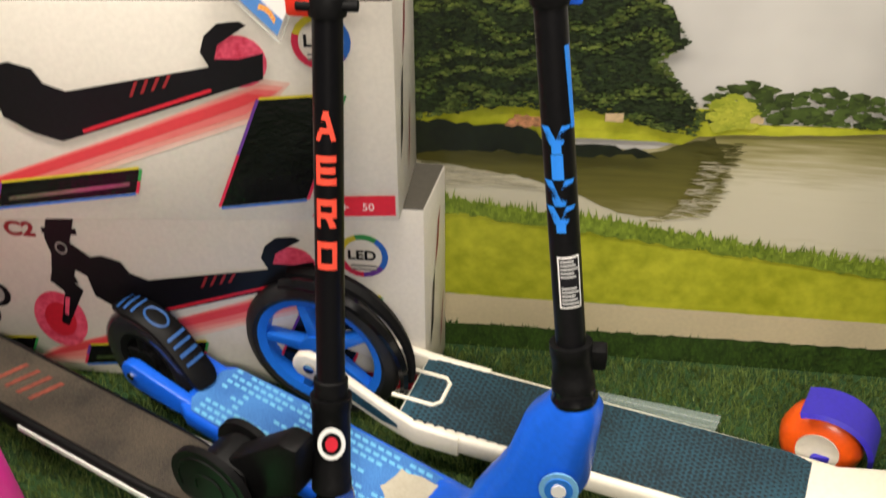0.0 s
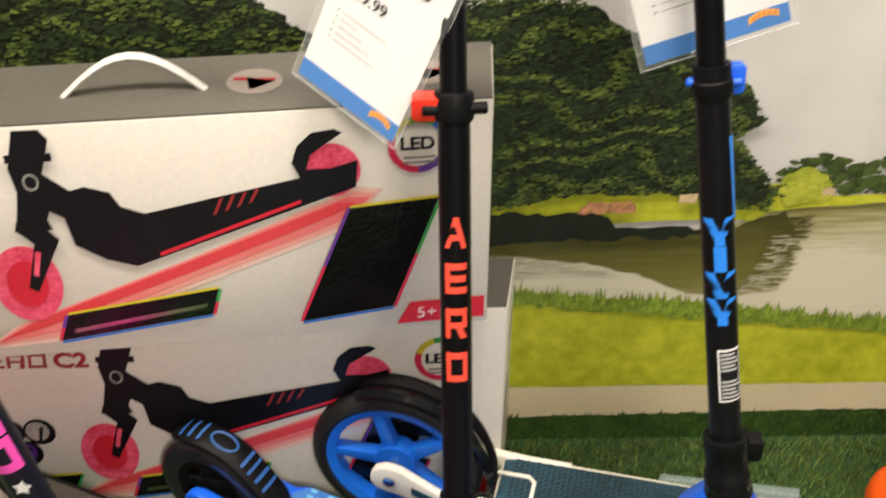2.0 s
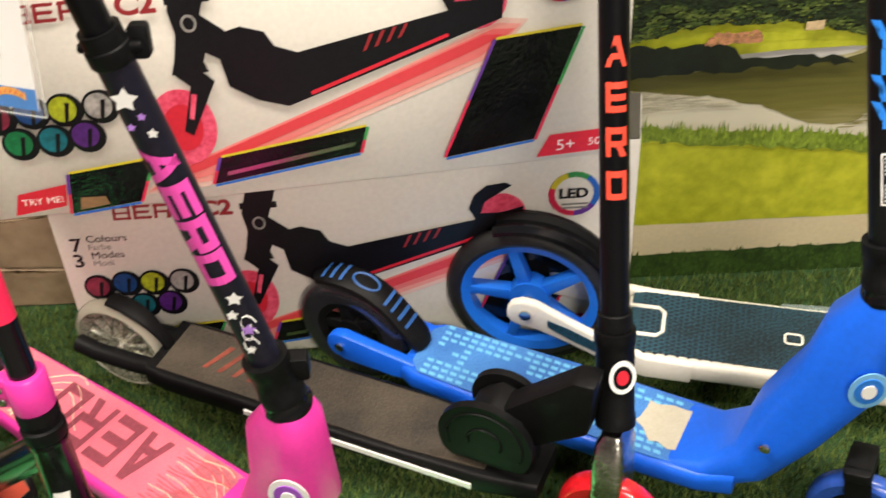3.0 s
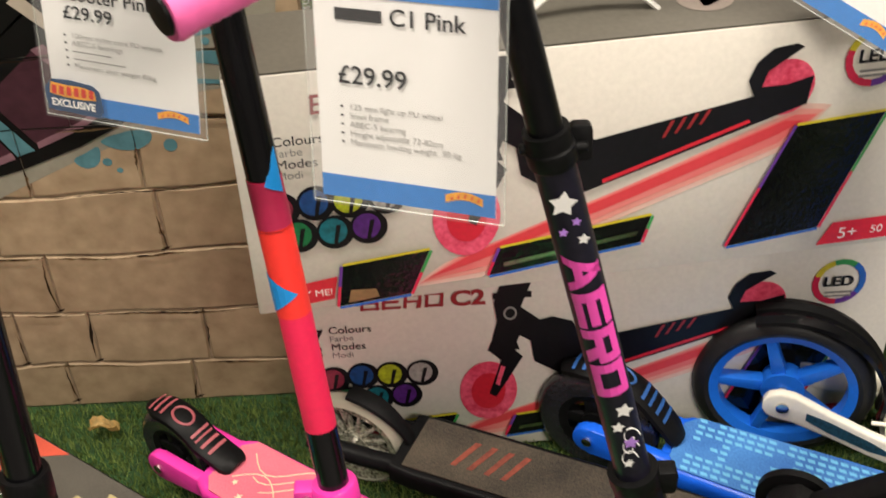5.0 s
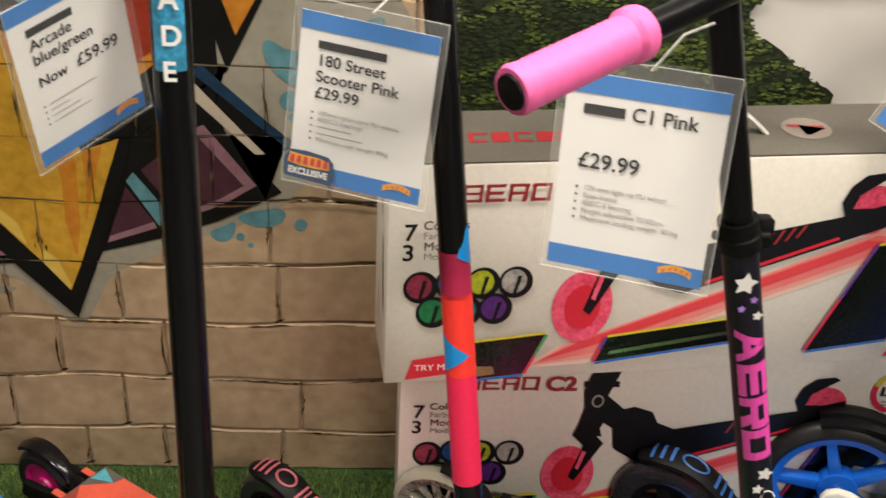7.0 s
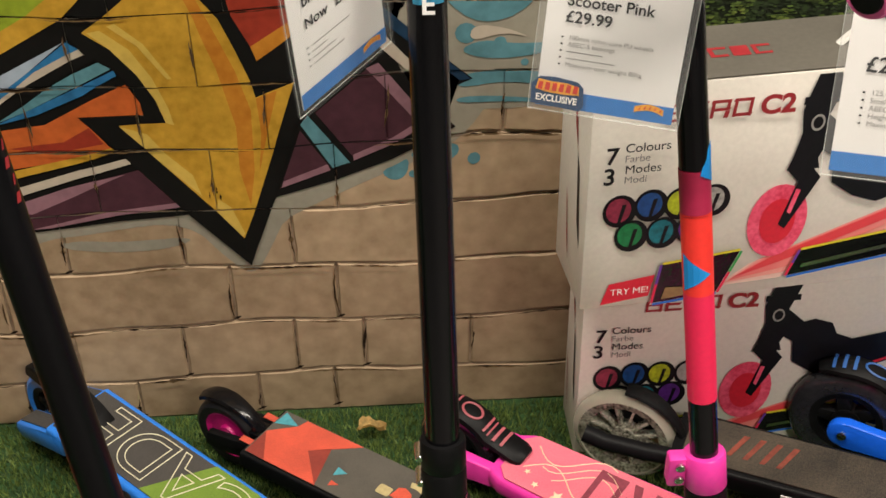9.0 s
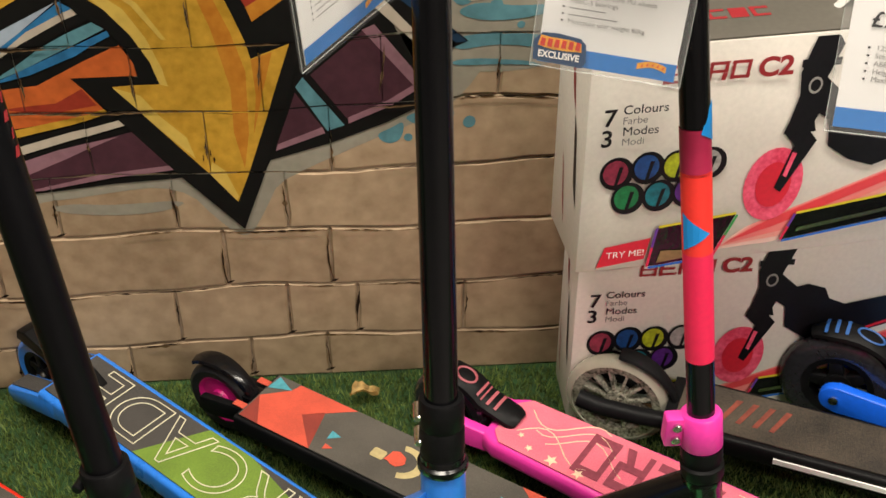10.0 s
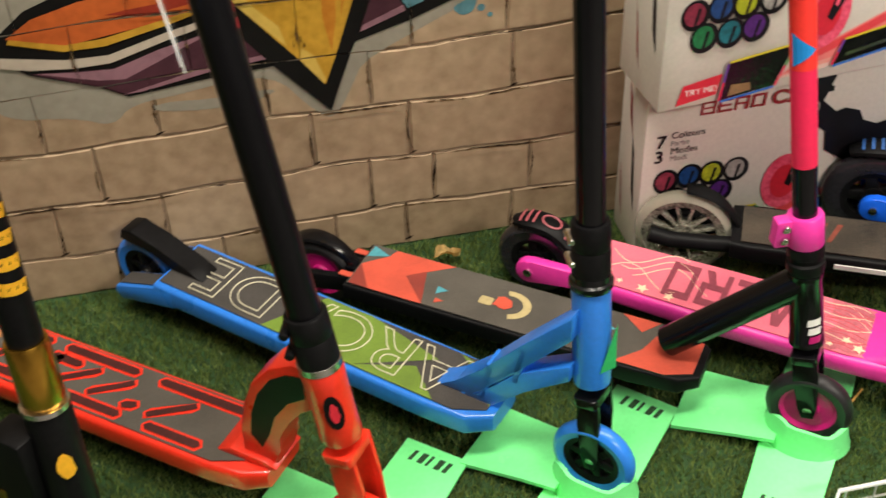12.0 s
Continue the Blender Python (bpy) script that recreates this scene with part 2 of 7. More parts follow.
def foliage(name, pts, n, size, material, layer, parent=mural, flat=0.6, label="", seed=1):
    """Many small leaf clumps of the printed tree inside an outline, ragged past its edge."""
    rng = random.Random(seed)
    bm = B()
    xs, zs = [p[0] for p in pts], [p[1] for p in pts]
    y = WALL + 0.010 - 0.0007 * layer
    made = 0
    while made < n:
        x, z = rng.uniform(min(xs) - size, max(xs) + size), rng.uniform(min(zs) - size, max(zs) + size)
        if not inside(pts, x, z):
            continue
        made += 1
        s = size * rng.uniform(0.35, 1.2)
        k = rng.randint(5, 7)
        a0 = rng.uniform(0, 6)
        bm.faces.new([bm.verts.new((x + s * math.cos(a0 + i * math.tau / k) * rng.uniform(0.6, 1.3), y - 0.0006 * rng.random(), z + flat * s * math.sin(a0 + i * math.tau / k) * rng.uniform(0.5, 1.3))) for i in range(k)])
    return tagged(part(name, bm, material, parent, label), kind="stuff")


def rag(pts, step=0.012, amp=0.006, seed=3):
    """Breaks an outline into a ragged one."""
    rng = random.Random(seed)
    out = []
    for (x0, z0), (x1, z1) in zip(pts, pts[1:] + pts[:1]):
        k = max(1, int(math.hypot(x1 - x0, z1 - z0) / step))
        for i in range(k):
            t = i / k
            out.append((x0 + (x1 - x0) * t + rng.uniform(-amp, amp), z0 + (z1 - z0) * t + rng.uniform(-amp, amp)))
    return out


SKY = mat("print_sky", srgb("bcb9b6"), 0.55, vary=0.05, scale=1.5, fine=4, col2=srgb("e4e1dc"))
def banded(name, z0, z1, stops, ripple=0.06):
    """A printed surface whose colour runs through stops from z0 up to z1, broken by level ripples."""
    m = mat(name, (0.5, 0.5, 0.5), 0.5, vary=0.02)
    nt = m.node_tree
    tex, sep = nt.nodes.new("ShaderNodeTexCoord"), nt.nodes.new("ShaderNodeSeparateXYZ")
    mp, no = nt.nodes.new("ShaderNodeMapping"), nt.nodes.new("ShaderNodeTexNoise")
    mp.inputs["Scale"].default_value = (5.0, 1.0, 70.0)
    no.inputs["Scale"].default_value, no.inputs["Detail"].default_value = 2.2, 6
    nt.links.new(tex.outputs["Object"], sep.inputs[0])
    nt.links.new(tex.outputs["Object"], mp.inputs[0])
    nt.links.new(mp.outputs[0], no.inputs["Vector"])
    mr = nt.nodes.new("ShaderNodeMapRange")
    mr.inputs["From Min"].default_value, mr.inputs["From Max"].default_value = z0, z1
    nt.links.new(sep.outputs[2], mr.inputs["Value"])
    ma = nt.nodes.new("ShaderNodeMath")
    ma.operation, ma.inputs[1].default_value, ma.inputs[2].default_value = "MULTIPLY_ADD", 4 * ripple, -2 * ripple
    nt.links.new(no.outputs[0], ma.inputs[0])
    ad = nt.nodes.new("ShaderNodeMath")
    nt.links.new(mr.outputs[0], ad.inputs[0])
    nt.links.new(ma.outputs[0], ad.inputs[1])
    cr = nt.nodes.new("ShaderNodeValToRGB")
    el = cr.color_ramp.elements
    while len(el) < len(stops):
        el.new(0.5)
    for e, (f, h) in zip(el, stops):
        e.position, e.color = f, (*srgb(h), 1)
    nt.links.new(ad.outputs[0], cr.inputs[0])
    nt.links.new(cr.outputs[0], nt.nodes["Principled BSDF"].inputs["Base Color"])
    return m


LAKE = banded("print_lake", 0.18, 0.425, ((0.0, "b4ae88"), (0.22, "d6d0ba"), (0.60, "d2ccb4"), (0.78, "aca47c"), (0.92, "837e48"), (1.0, "6c6a36")), 0.10)
LAKEDARK = banded("print_lake_shade", 0.25, 0.40, ((0.0, "96905e"), (0.3, "6c682e"), (0.7, "52501e"), (1.0, "3c3c14")), 0.14)
LAWN = mat("print_lawn", srgb("a4ac1e"), 0.55, vary=0.14, scale=6, fine=50, col2=srgb("c4c634"))
TALL = mat("print_tall_grass", srgb("66821e"), 0.55, vary=0.4, scale=20, fine=120, island=0.7, col2=srgb("9cb23c"))
PATHM = mat("print_path", srgb("d2c4a2"), 0.55, vary=0.06, scale=8)
DARKG = mat("print_dark_grass", srgb("243c14"), 0.6, vary=0.4, scale=25, fine=140, island=0.5, col2=srgb("42601f"))
TREED = mat("print_tree_shade", srgb("141c0a"), 0.55, vary=0.4, scale=18, fine=70)
TREEL = mat("print_leaves", srgb("0e1506"), 0.6, vary=0.8, scale=22, fine=60, island=0.9, col2=srgb("2e401a"))
TREEM = mat("print_mid_leaves", srgb("22320e"), 0.6, vary=0.7, scale=16, fine=60, island=0.9, col2=srgb("556a2a"))
TREEY = mat("print_yellow_leaves", srgb("96a82a"), 0.55, vary=0.3, scale=20, fine=60, island=0.7, col2=srgb("c4c446"))
FLOWER = mat("print_flowers", srgb("a07850"), 0.55, vary=0.4, scale=60, island=0.8, col2=srgb("dc9a70"))

sheet("sky_print", [(-0.66, 0.0), (1.7, 0.0), (1.7, 1.5), (-0.66, 1.5)], SKY, 0)
sheet("lake_print", rag([(-0.2, 0.2), (1.7, 0.16), (1.7, 0.425), (0.6, 0.418), (0.40, 0.403), (0.33, 0.373), (-0.2, 0.345)], 0.03, 0.002), LAKE, 1)
SHADE_W = [(0.02, 0.330), (0.15, 0.318), (0.22, 0.300), (0.28, 0.268), (0.35, 0.262), (0.38, 0.29), (0.405, 0.33), (0.42, 0.37), (0.40, 0.398), (0.33, 0.368), (0.02, 0.352)]
sheet("lake_shade_print", rag(SHADE_W, 0.012, 0.003, 6), LAKEDARK, 2)
foliage("lake_shade_streak_print", [(0.33, 0.255), (0.41, 0.27), (0.435, 0.39), (0.39, 0.385), (0.38, 0.30)], 260, 0.013, LAKEDARK, 2.4, flat=0.10, seed=31)
RIPPLE = mat("print_ripple", srgb("a8a284"), 0.5, vary=0.1, island=0.6, col2=srgb("c4beaa"))
foliage("lake_ripple_print", [(0.02, 0.29), (0.12, 0.30), (0.20, 0.30), (0.10, 0.325), (0.02, 0.335)], 220, 0.013, RIPPLE, 3, flat=0.06, seed=33)
foliage("lake_glint_print", [(0.36, 0.27), (0.40, 0.28), (0.42, 0.36), (0.40, 0.36)], 70, 0.012, RIPPLE, 3, flat=0.07, seed=34)
sheet("far_lawn_print", rag([(0.17, 0.40), (0.36, 0.397), (0.60, 0.417), (1.7, 0.425), (1.7, 0.432), (0.6, 0.426), (0.40, 0.42), (0.17, 0.415)], 0.03, 0.0015), LAWN, 4)
foliage("far_trees_print", [(0.38, 0.425), (0.389, 0.472), (0.437, 0.484), (0.48, 0.468), (0.527, 0.48), (0.6, 0.465), (0.8, 0.47), (1.7, 0.48), (1.7, 0.432), (0.6, 0.428)], 1500, 0.010, TREEM, 5, seed=2)
foliage("yellow_tree_print", [(0.388, 0.43), (0.395, 0.452), (0.418, 0.463), (0.446, 0.445), (0.45, 0.418), (0.40, 0.412)], 160, 0.008, TREEY, 6, seed=5)
HOUSE = mat("print_far_house", srgb("c9b088"), 0.55, vary=0.2, scale=50)
sheet("far_house_print", [(0.441, 0.424), (0.457, 0.424), (0.457, 0.431), (0.449, 0.437), (0.441, 0.431)], HOUSE, 7)
sheet("pale_hut_print", [(0.262, 0.416), (0.285, 0.416), (0.285, 0.430), (0.262, 0.428)], HOUSE, 12)
sheet("under_tree_lawn_print", rag([(-0.2, 0.375), (0.36, 0.385), (0.40, 0.41), (0.40, 0.44), (-0.2, 0.44)], 0.03, 0.002), LAWN, 3.5)
sheet("lawn_print", rag([(-0.2, 0.10), (1.7, 0.10), (1.7, 0.19), (0.66, 0.195), (0.45, 0.225), (0.3, 0.25), (0.05, 0.27), (-0.2, 0.275)], 0.03, 0.003), LAWN, 4)
def shrink(pts, k=0.95):
    cx, cz = sum(p[0] for p in pts) / len(pts), sum(p[1] for p in pts) / len(pts)
    return [(cx + (x - cx) * k, cz + (z - cz) * k) for x, z in pts]


TREELIT = mat("print_sunlit_leaves", srgb("3e4e18"), 0.6, vary=0.6, scale=30, fine=80, island=0.9, col2=srgb("74843a"))


def tiers(name, pts, n, size, layer, seed):
    """Leaves of a printed tree in level tiers, each lit along its top and dark underneath."""
    rng = random.Random(seed)
    xs, zs = [p[0] for p in pts], [p[1] for p in pts]
    y = WALL + 0.010 - 0.0007 * layer
    sets = {TREEL: B(), TREEM: B(), TREELIT: B()}
    made = 0
    while made < n:
        x, z = rng.uniform(min(xs), max(xs)), rng.uniform(min(zs), max(zs))
        if not inside(pts, x, z):
            continue
        made += 1
        t = math.sin(z * 150.0 + 3.0 * math.sin(x * 21.0 + 2.0 * math.sin(z * 31.0)) + 1.5 * math.sin(x * 57.0)) + rng.gauss(0, 0.45)
        m = TREELIT if t > 1.15 else (TREEM if t > 0.35 else TREEL)
        lift = {TREEL: 0.0, TREEM: 0.0007, TREELIT: 0.0014}[m]
        s = size * rng.uniform(0.4, 1.3)
        a0 = rng.uniform(0, 6)
        bm = sets[m]
        bm.faces.new([bm.verts.new((x + s * math.cos(a0 + i * math.tau / 5) * rng.uniform(0.6, 1.4), y - lift - 0.0006 * rng.random(), z + 0.5 * s * math.sin(a0 + i * math.tau / 5) * rng.uniform(0.5, 1.3))) for i in range(5)])
    for m, bm in sets.items():
        tagged(part(name, bm, m, mural), kind="stuff")


TREE_A = [(-0.06, 0.64), (-0.01, 0.695), (0.042, 0.706), (0.119, 0.692), (0.171, 0.655), (0.264, 0.625), (0.319, 0.588), (0.355, 0.532), (0.324, 0.511), (0.384, 0.433), (0.375, 0.402), (0.309, 0.412), (0.24, 0.43), (0.2, 0.427), (0.13, 0.43), (-0.02, 0.39), (-0.12, 0.45)]
sheet("tree_shade_print", rag(shrink(TREE_A), 0.014, 0.010), TREED, 8)
tiers("tree_leaves_print", TREE_A, 15000, 0.0036, 9, 7)
sheet("bank_print", rag([(-0.05, 0.40), (0.073, 0.402), (0.174, 0.397), (0.19, 0.380), (0.312, 0.374), (0.334, 0.365), (0.094, 0.357), (-0.05, 0.345)], 0.012, 0.004), TREED, 11)
foliage("flower_bed_print", [(0.14, 0.402), (0.21, 0.402), (0.205, 0.417), (0.15, 0.417)], 110, 0.006, FLOWER, 12, seed=9)
TREE_B = [(-0.66, 0.50), (-0.66, 0.93), (-0.60, 1.05), (-0.45, 1.0), (-0.38, 0.86), (-0.30, 0.83), (-0.28, 0.77), (-0.30, 0.745), (-0.275, 0.712), (-0.232, 0.688), (-0.19, 0.655), (-0.15, 0.60), (-0.15, 0.50)]
sheet("left_tree_shade_print", rag(shrink(TREE_B), 0.014, 0.009, 8), TREED, 8)
tiers("left_tree_leaves_print", TREE_B, 16000, 0.0040, 9, 11)
sheet("path_print", rag([(-0.2, 0.03), (1.7, 0.035), (1.7, 0.108), (-0.2, 0.1)], 0.05, 0.0008), PATHM, 5)


def blades_print(name, pts, n, hgt, material, layer, seed):
    rng = random.Random(seed)
    bm = B()
    xs, zs = [p[0] for p in pts], [p[1] for p in pts]
    y = WALL + 0.010 - 0.0007 * layer
    made = 0
    while made < n:
        x, z = rng.uniform(min(xs), max(xs)), rng.uniform(min(zs), max(zs))
        if not inside(pts, x, z):
            continue
        made += 1
        h, w, l = hgt * rng.uniform(0.4, 1.2), rng.uniform(0.0012, 0.0035), rng.uniform(-0.004, 0.004)
        bm.faces.new([bm.verts.new(p) for p in ((x - w, y - 0.0006 * rng.random(), z), (x + w, y - 0.0006 * rng.random(), z), (x + l, y, z + h))])
    return tagged(part(name, bm, material, mural), kind="stuff")


TALLP = [(-0.1, 0.255), (0.054, 0.25), (0.376, 0.217), (0.658, 0.185), (1.7, 0.17), (1.7, 0.21), (0.65, 0.212), (0.449, 0.228), (0.297, 0.252), (0.146, 0.264), (0.054, 0.275), (-0.1, 0.28)]
sheet("tall_grass_base_print", rag(TALLP, 0.012, 0.004), TALL, 6)
blades_print("tall_grass_print", TALLP, 2600, 0.018, TALL, 7, 21)
sheet("dark_grass_base_print", rag([(-0.2, 0.0), (1.7, 0.0), (1.7, 0.055), (0.7, 0.055), (0.06, 0.045), (-0.2, 0.045)], 0.012, 0.002), DARKG, 6)
blades_print("dark_grass_print", [(-0.2, 0.0), (1.7, 0.0), (1.7, 0.05), (0.06, 0.042), (-0.2, 0.04)], 5000, 0.013, DARKG, 7, 22)

# ---- stacked cartons ----
YAW = math.atan2(0.076, 0.748)
BU = V(math.cos(YAW), math.sin(YAW), 0)
BN = V(math.sin(YAW), -math.cos(YAW), 0)
UP = V(0, 0, 1)
RAINBOW = [mat("print_" + n, srgb(h), 0.45, vary=0.1) for n, h in (("blue", "2a6ac8"), ("violet", "6a3a9a"), ("rose", "d82a50"), ("yellow", "d8c832"), ("green", "3a9a50"))]
SWATCH = [mat("swatch_" + n, srgb(h), 0.45, vary=0.35, scale=70) for n, h in (("rose", "8e2c46"), ("blue", "1c4a8a"), ("lime", "b0ba26"), ("white", "a8a4a0"), ("green", "187444"), ("teal", "146a78"), ("violet", "56257c"))]
BLUSH = mat("print_glow", srgb("ea5a60"), 0.45, vary=0.05, col2=srgb("f08a86"), scale=5, fine=12)
SILVERP = mat("print_silver", srgb("9a9894"), 0.45)
BLUSH0 = mat("print_glow_core", srgb("e2464e"), 0.45, vary=0.05, scale=5)
BLUSH1 = mat("print_glow_fade", srgb("eea096"), 0.45, vary=0.05)
BLUSH2 = mat("print_glow_edge", srgb("eac4b8"), 0.45, vary=0.06)
PWHEEL = mat("print_wheel", srgb("f03a5e"), 0.45, vary=0.2, scale=45, col2=srgb("ff6a8a"))
CELLO = mat("window_film", (0.006, 0.006, 0.007), 0.10, vary=0.5, scale=25, bump=0.3, spec=0.4)
KRAFT = mat("brown_inner_card", srgb("8a6a48"), 0.6, vary=0.2, scale=30)


def carton(base, length, depth, height, label, group, turn=YAW):
    """A printed carton: body, lid, carry handle and all the printing on it."""
    o = Vector(base)
    BU = V(math.cos(turn), math.sin(turn), 0)
    BN = V(math.sin(turn), -math.cos(turn), 0)
    box = thing("scooter_carton", base, label, "cardboard box", group)
    bm = B()
    prism(bm, [(0, 0), (length, 0), (length + 0.018, depth), (0, depth)], o, BU, -BN, height - 0.002, 0.0025)
    body = part("body", bm, CARTON, box, "white printed cardboard")
    bm = B()
    prism(bm, [(0.001, 0.001), (length - 0.001, 0.001), (length + 0.016, depth - 0.001), (0.001, depth - 0.001)], o + UP * (height - 0.0018), BU, -BN, 0.002)
    lid = part("lid", bm, CARTON_TOP, box, "top flap with shade put into its grey colour")

    def flat(name, pts, material, lift=1, where=None, sub=body, lab=""):
        bm = B()
        prism(bm, pts, o + BN * (0.0006 * lift), BU, UP, 0)
        return part(name, bm, material, sub, lab)

    # glow, picture of the folded toy, windows
    flat("printed_glow_edge", [(0.17, 0.015), (0.21, 0.045), (0.42, 0.125), (0.60, 0.205), (0.63, 0.20), (0.59, 0.150), (0.42, 0.085), (0.25, 0.018)], BLUSH2, 1)
    flat("printed_glow_fade", [(0.180, 0.019), (0.22, 0.049), (0.41, 0.122), (0.595, 0.199), (0.622, 0.195), (0.582, 0.154), (0.42, 0.092), (0.255, 0.026)], BLUSH1, 1.5)
    flat("printed_glow", [(0.185, 0.022), (0.23, 0.052), (0.40, 0.118), (0.59, 0.192), (0.615, 0.19), (0.575, 0.158), (0.42, 0.100), (0.26, 0.035)], BLUSH, 2)
    flat("printed_rear_wheel", disc2(0.032, 28, 0.574, 0.228, 0.034), PWHEEL, 3)
    flat("printed_front_wheel", disc2(0.037, 30, 0.236, 0.105, 0.052), PWHEEL, 3)
    flat("printed_wheel_ring", disc2(0.022, 24, 0.236, 0.105, 0.032), INKRED, 4)
    deck = [(0.256, 0.30), (0.282, 0.30), (0.290, 0.288), (0.277, 0.247), (0.301, 0.224), (0.316, 0.228), (0.341, 0.219), (0.350, 0.200), (0.374, 0.189), (0.541, 0.222), (0.533, 0.241), (0.540, 0.262), (0.556, 0.277), (0.580, 0.280), (0.588, 0.275), (0.572, 0.264), (0.553, 0.250), (0.548, 0.232), (0.575, 0.232), (0.603, 0.240), (0.600, 0.206), (0.357, 0.120), (0.325, 0.132), (0.295, 0.154), (0.290, 0.190), (0.276, 0.200), (0.268, 0.178), (0.280, 0.163), (0.246, 0.094), (0.237, 0.101), (0.253, 0.159), (0.238, 0.176), (0.248, 0.226), (0.244, 0.255)]
    flat("printed_toy", deck, INK, 5)
    flat("printed_glow_core", [(0.19, 0.026), (0.24, 0.054), (0.40, 0.115), (0.58, 0.186), (0.60, 0.184), (0.575, 0.170), (0.42, 0.108), (0.25, 0.044)], BLUSH0, 2.5)
    flat("printed_joint", disc2(0.034, 20, 0.333, 0.172, 0.030), INK, 5.4)
    flat("printed_head_ring", [(0.264 + r * math.cos(t), 0.238 + 1.3 * r * math.sin(t)) for r, t in [(0.0085, k * math.tau / 14) for k in range(15)] + [(0.0060, k * math.tau / 14) for k in range(14, -1, -1)]], SILVERP, 6)
    flat("printed_collar", [(0.243, 0.262), (0.290, 0.262), (0.290, 0.272), (0.243, 0.272)], INK, 5.4)
    flat("printed_crown", [(0.236, 0.176), (0.276, 0.176), (0.272, 0.190), (0.240, 0.190)], INK, 5.4)
    flat("printed_red_line", [(0.383, 0.137), (0.539, 0.194), (0.541, 0.190), (0.384, 0.132)], INKRED, 6)
    flat("printed_fork_slot", [(0.252, 0.150), (0.258, 0.148), (0.250, 0.115), (0.245, 0.118)], PWHEEL, 6)
    for k in range(4):
        flat("printed_deck_mark", [(0.445 + 0.013 * k, 0.182 + 0.004 * k), (0.449 + 0.013 * k, 0.183 + 0.004 * k), (0.458 + 0.013 * k, 0.203 + 0.003 * k), (0.454 + 0.013 * k, 0.203 + 0.003 * k)], INKMAR, 6)
    for name, quad in (("viewing_window", [(0.532, 0.025), (0.637, 0.038), (0.690, 0.187), (0.593, 0.180)]), ("slot_window", [(0.259, 0.023), (0.431, 0.046), (0.441, 0.082), (0.272, 0.060)]), ("try_me_window", [(0.09, 0.003), (0.17, 0.010), (0.194, 0.069), (0.098, 0.060)])):
        cx, cz = sum(p[0] for p in quad) / 4, sum(p[1] for p in quad) / 4
        win = flat(name, quad, CELLO, 8, lab="glossy black film window")
        for k in range(4):
            (x0, z0), (x1, z1) = quad[k], quad[(k + 1) % 4]
            n = V(z1 - z0, x0 - x1, 0).normalized() * 0.0035
            for h in range(2):
                a, b = h / 2, (h + 1) / 2
                q = [(x0 + (x1 - x0) * a, z0 + (z1 - z0) * a), (x0 + (x1 - x0) * b, z0 + (z1 - z0) * b)]
                flat("rainbow_edge", [q[0], q[1], (q[1][0] + n.x, q[1][1] + n.y), (q[0][0] + n.x, q[0][1] + n.y)], RAINBOW[(3 - k + h * 2) % 5 if h else (0, 2, 3, 1)[k]], 9, sub=win)
        if name == "slot_window":
            flat("rail_inside", [(0.275, 0.034), (0.425, 0.057), (0.427, 0.063), (0.276, 0.040)], STEEL, 10, sub=win)
        if name == "try_me_window":
            flat("card_inside", [(0.100, 0.008), (0.135, 0.012), (0.132, 0.024), (0.104, 0.026)], KRAFT, 10, sub=win)
    # round badges
    for k in range(20):
        a0, a1 = k * math.tau / 20, (k + 1) * math.tau / 20
        ring = [(0.668 + r * 0.92 * math.cos(a), 0.254 + r * math.sin(a)) for r, a in ((0.036, a0), (0.036, a1), (0.0275, a1), (0.0275, a0))]
        flat("badge_colour", ring, RAINBOW[(0, 4, 3, 2, 2, 1, 0)[int(k / 20 * 7)]], 3)
    for text, u0, z0, hh, bold in (("LED", 0.648, 0.249, 0.0155, 0.0007), ("5+", 0.664, 0.016, 0.016, 0.0), ("50", 0.703, 0.019, 0.011, 0.0), ("TRY ME!", 0.036, 0.020, 0.0095, 0.0), ("7", 0.018, 0.208, 0.022, 0.0005), ("3", 0.016, 0.181, 0.022, 0.0005), ("Colours", 0.040, 0.222, 0.0115, 0.0001), ("Modes", 0.041, 0.194, 0.0115, 0.0), ("Farbe", 0.040, 0.209, 0.0095, 0), ("Modi", 0.041, 0.181, 0.0095, 0)):
        m = PAPER if text in ("5+", "50", "TRY ME!") else (GREYINK if text in ("Farbe", "Modi") else INK)
        part("printed_word", words(text, o + BN * 0.0032 + BU * u0 + UP * z0, BU, UP, hh, bold), m, body)
    flat("age_banner", [(0.641, 0.008), (0.744, 0.010), (0.744, 0.041), (0.657, 0.039)], INKRED, 3)
    flat("try_me_banner", [(0.025, 0.006), (0.085, 0.013), (0.091, 0.044), (0.034, 0.036)], INKRED, 3)
    for k in range(2):
        flat("small_print", [(0.652, 0.237 - 0.006 * k), (0.686, 0.237 - 0.006 * k), (0.686, 0.240 - 0.006 * k), (0.652, 0.240 - 0.006 * k)], GREYINK, 5)
    # word mark drawn as plain blocks
    for x0, bars in ((0.082, ((0, 0, 1, .16), (0, 0, .16, 1), (.84, 0, 1, 1), (0, .84, 1, 1), (0, .45, 1, .58))), (0.108, ((0, 0, 1, .18), (0, .41, .9, .59), (0, .82, 1, 1), (0, 0, .18, 1))), (0.134, ((0, 0, .18, 1), (0, .82, 1, 1), (.82, .4, 1, 1), (0, .4, 1, .56), (.7, 0, .95, .4))), (0.160, ((0, 0, 1, .18), (0, .82, 1, 1), (0, 0, .18, 1), (.82, 0, 1, 1)))):
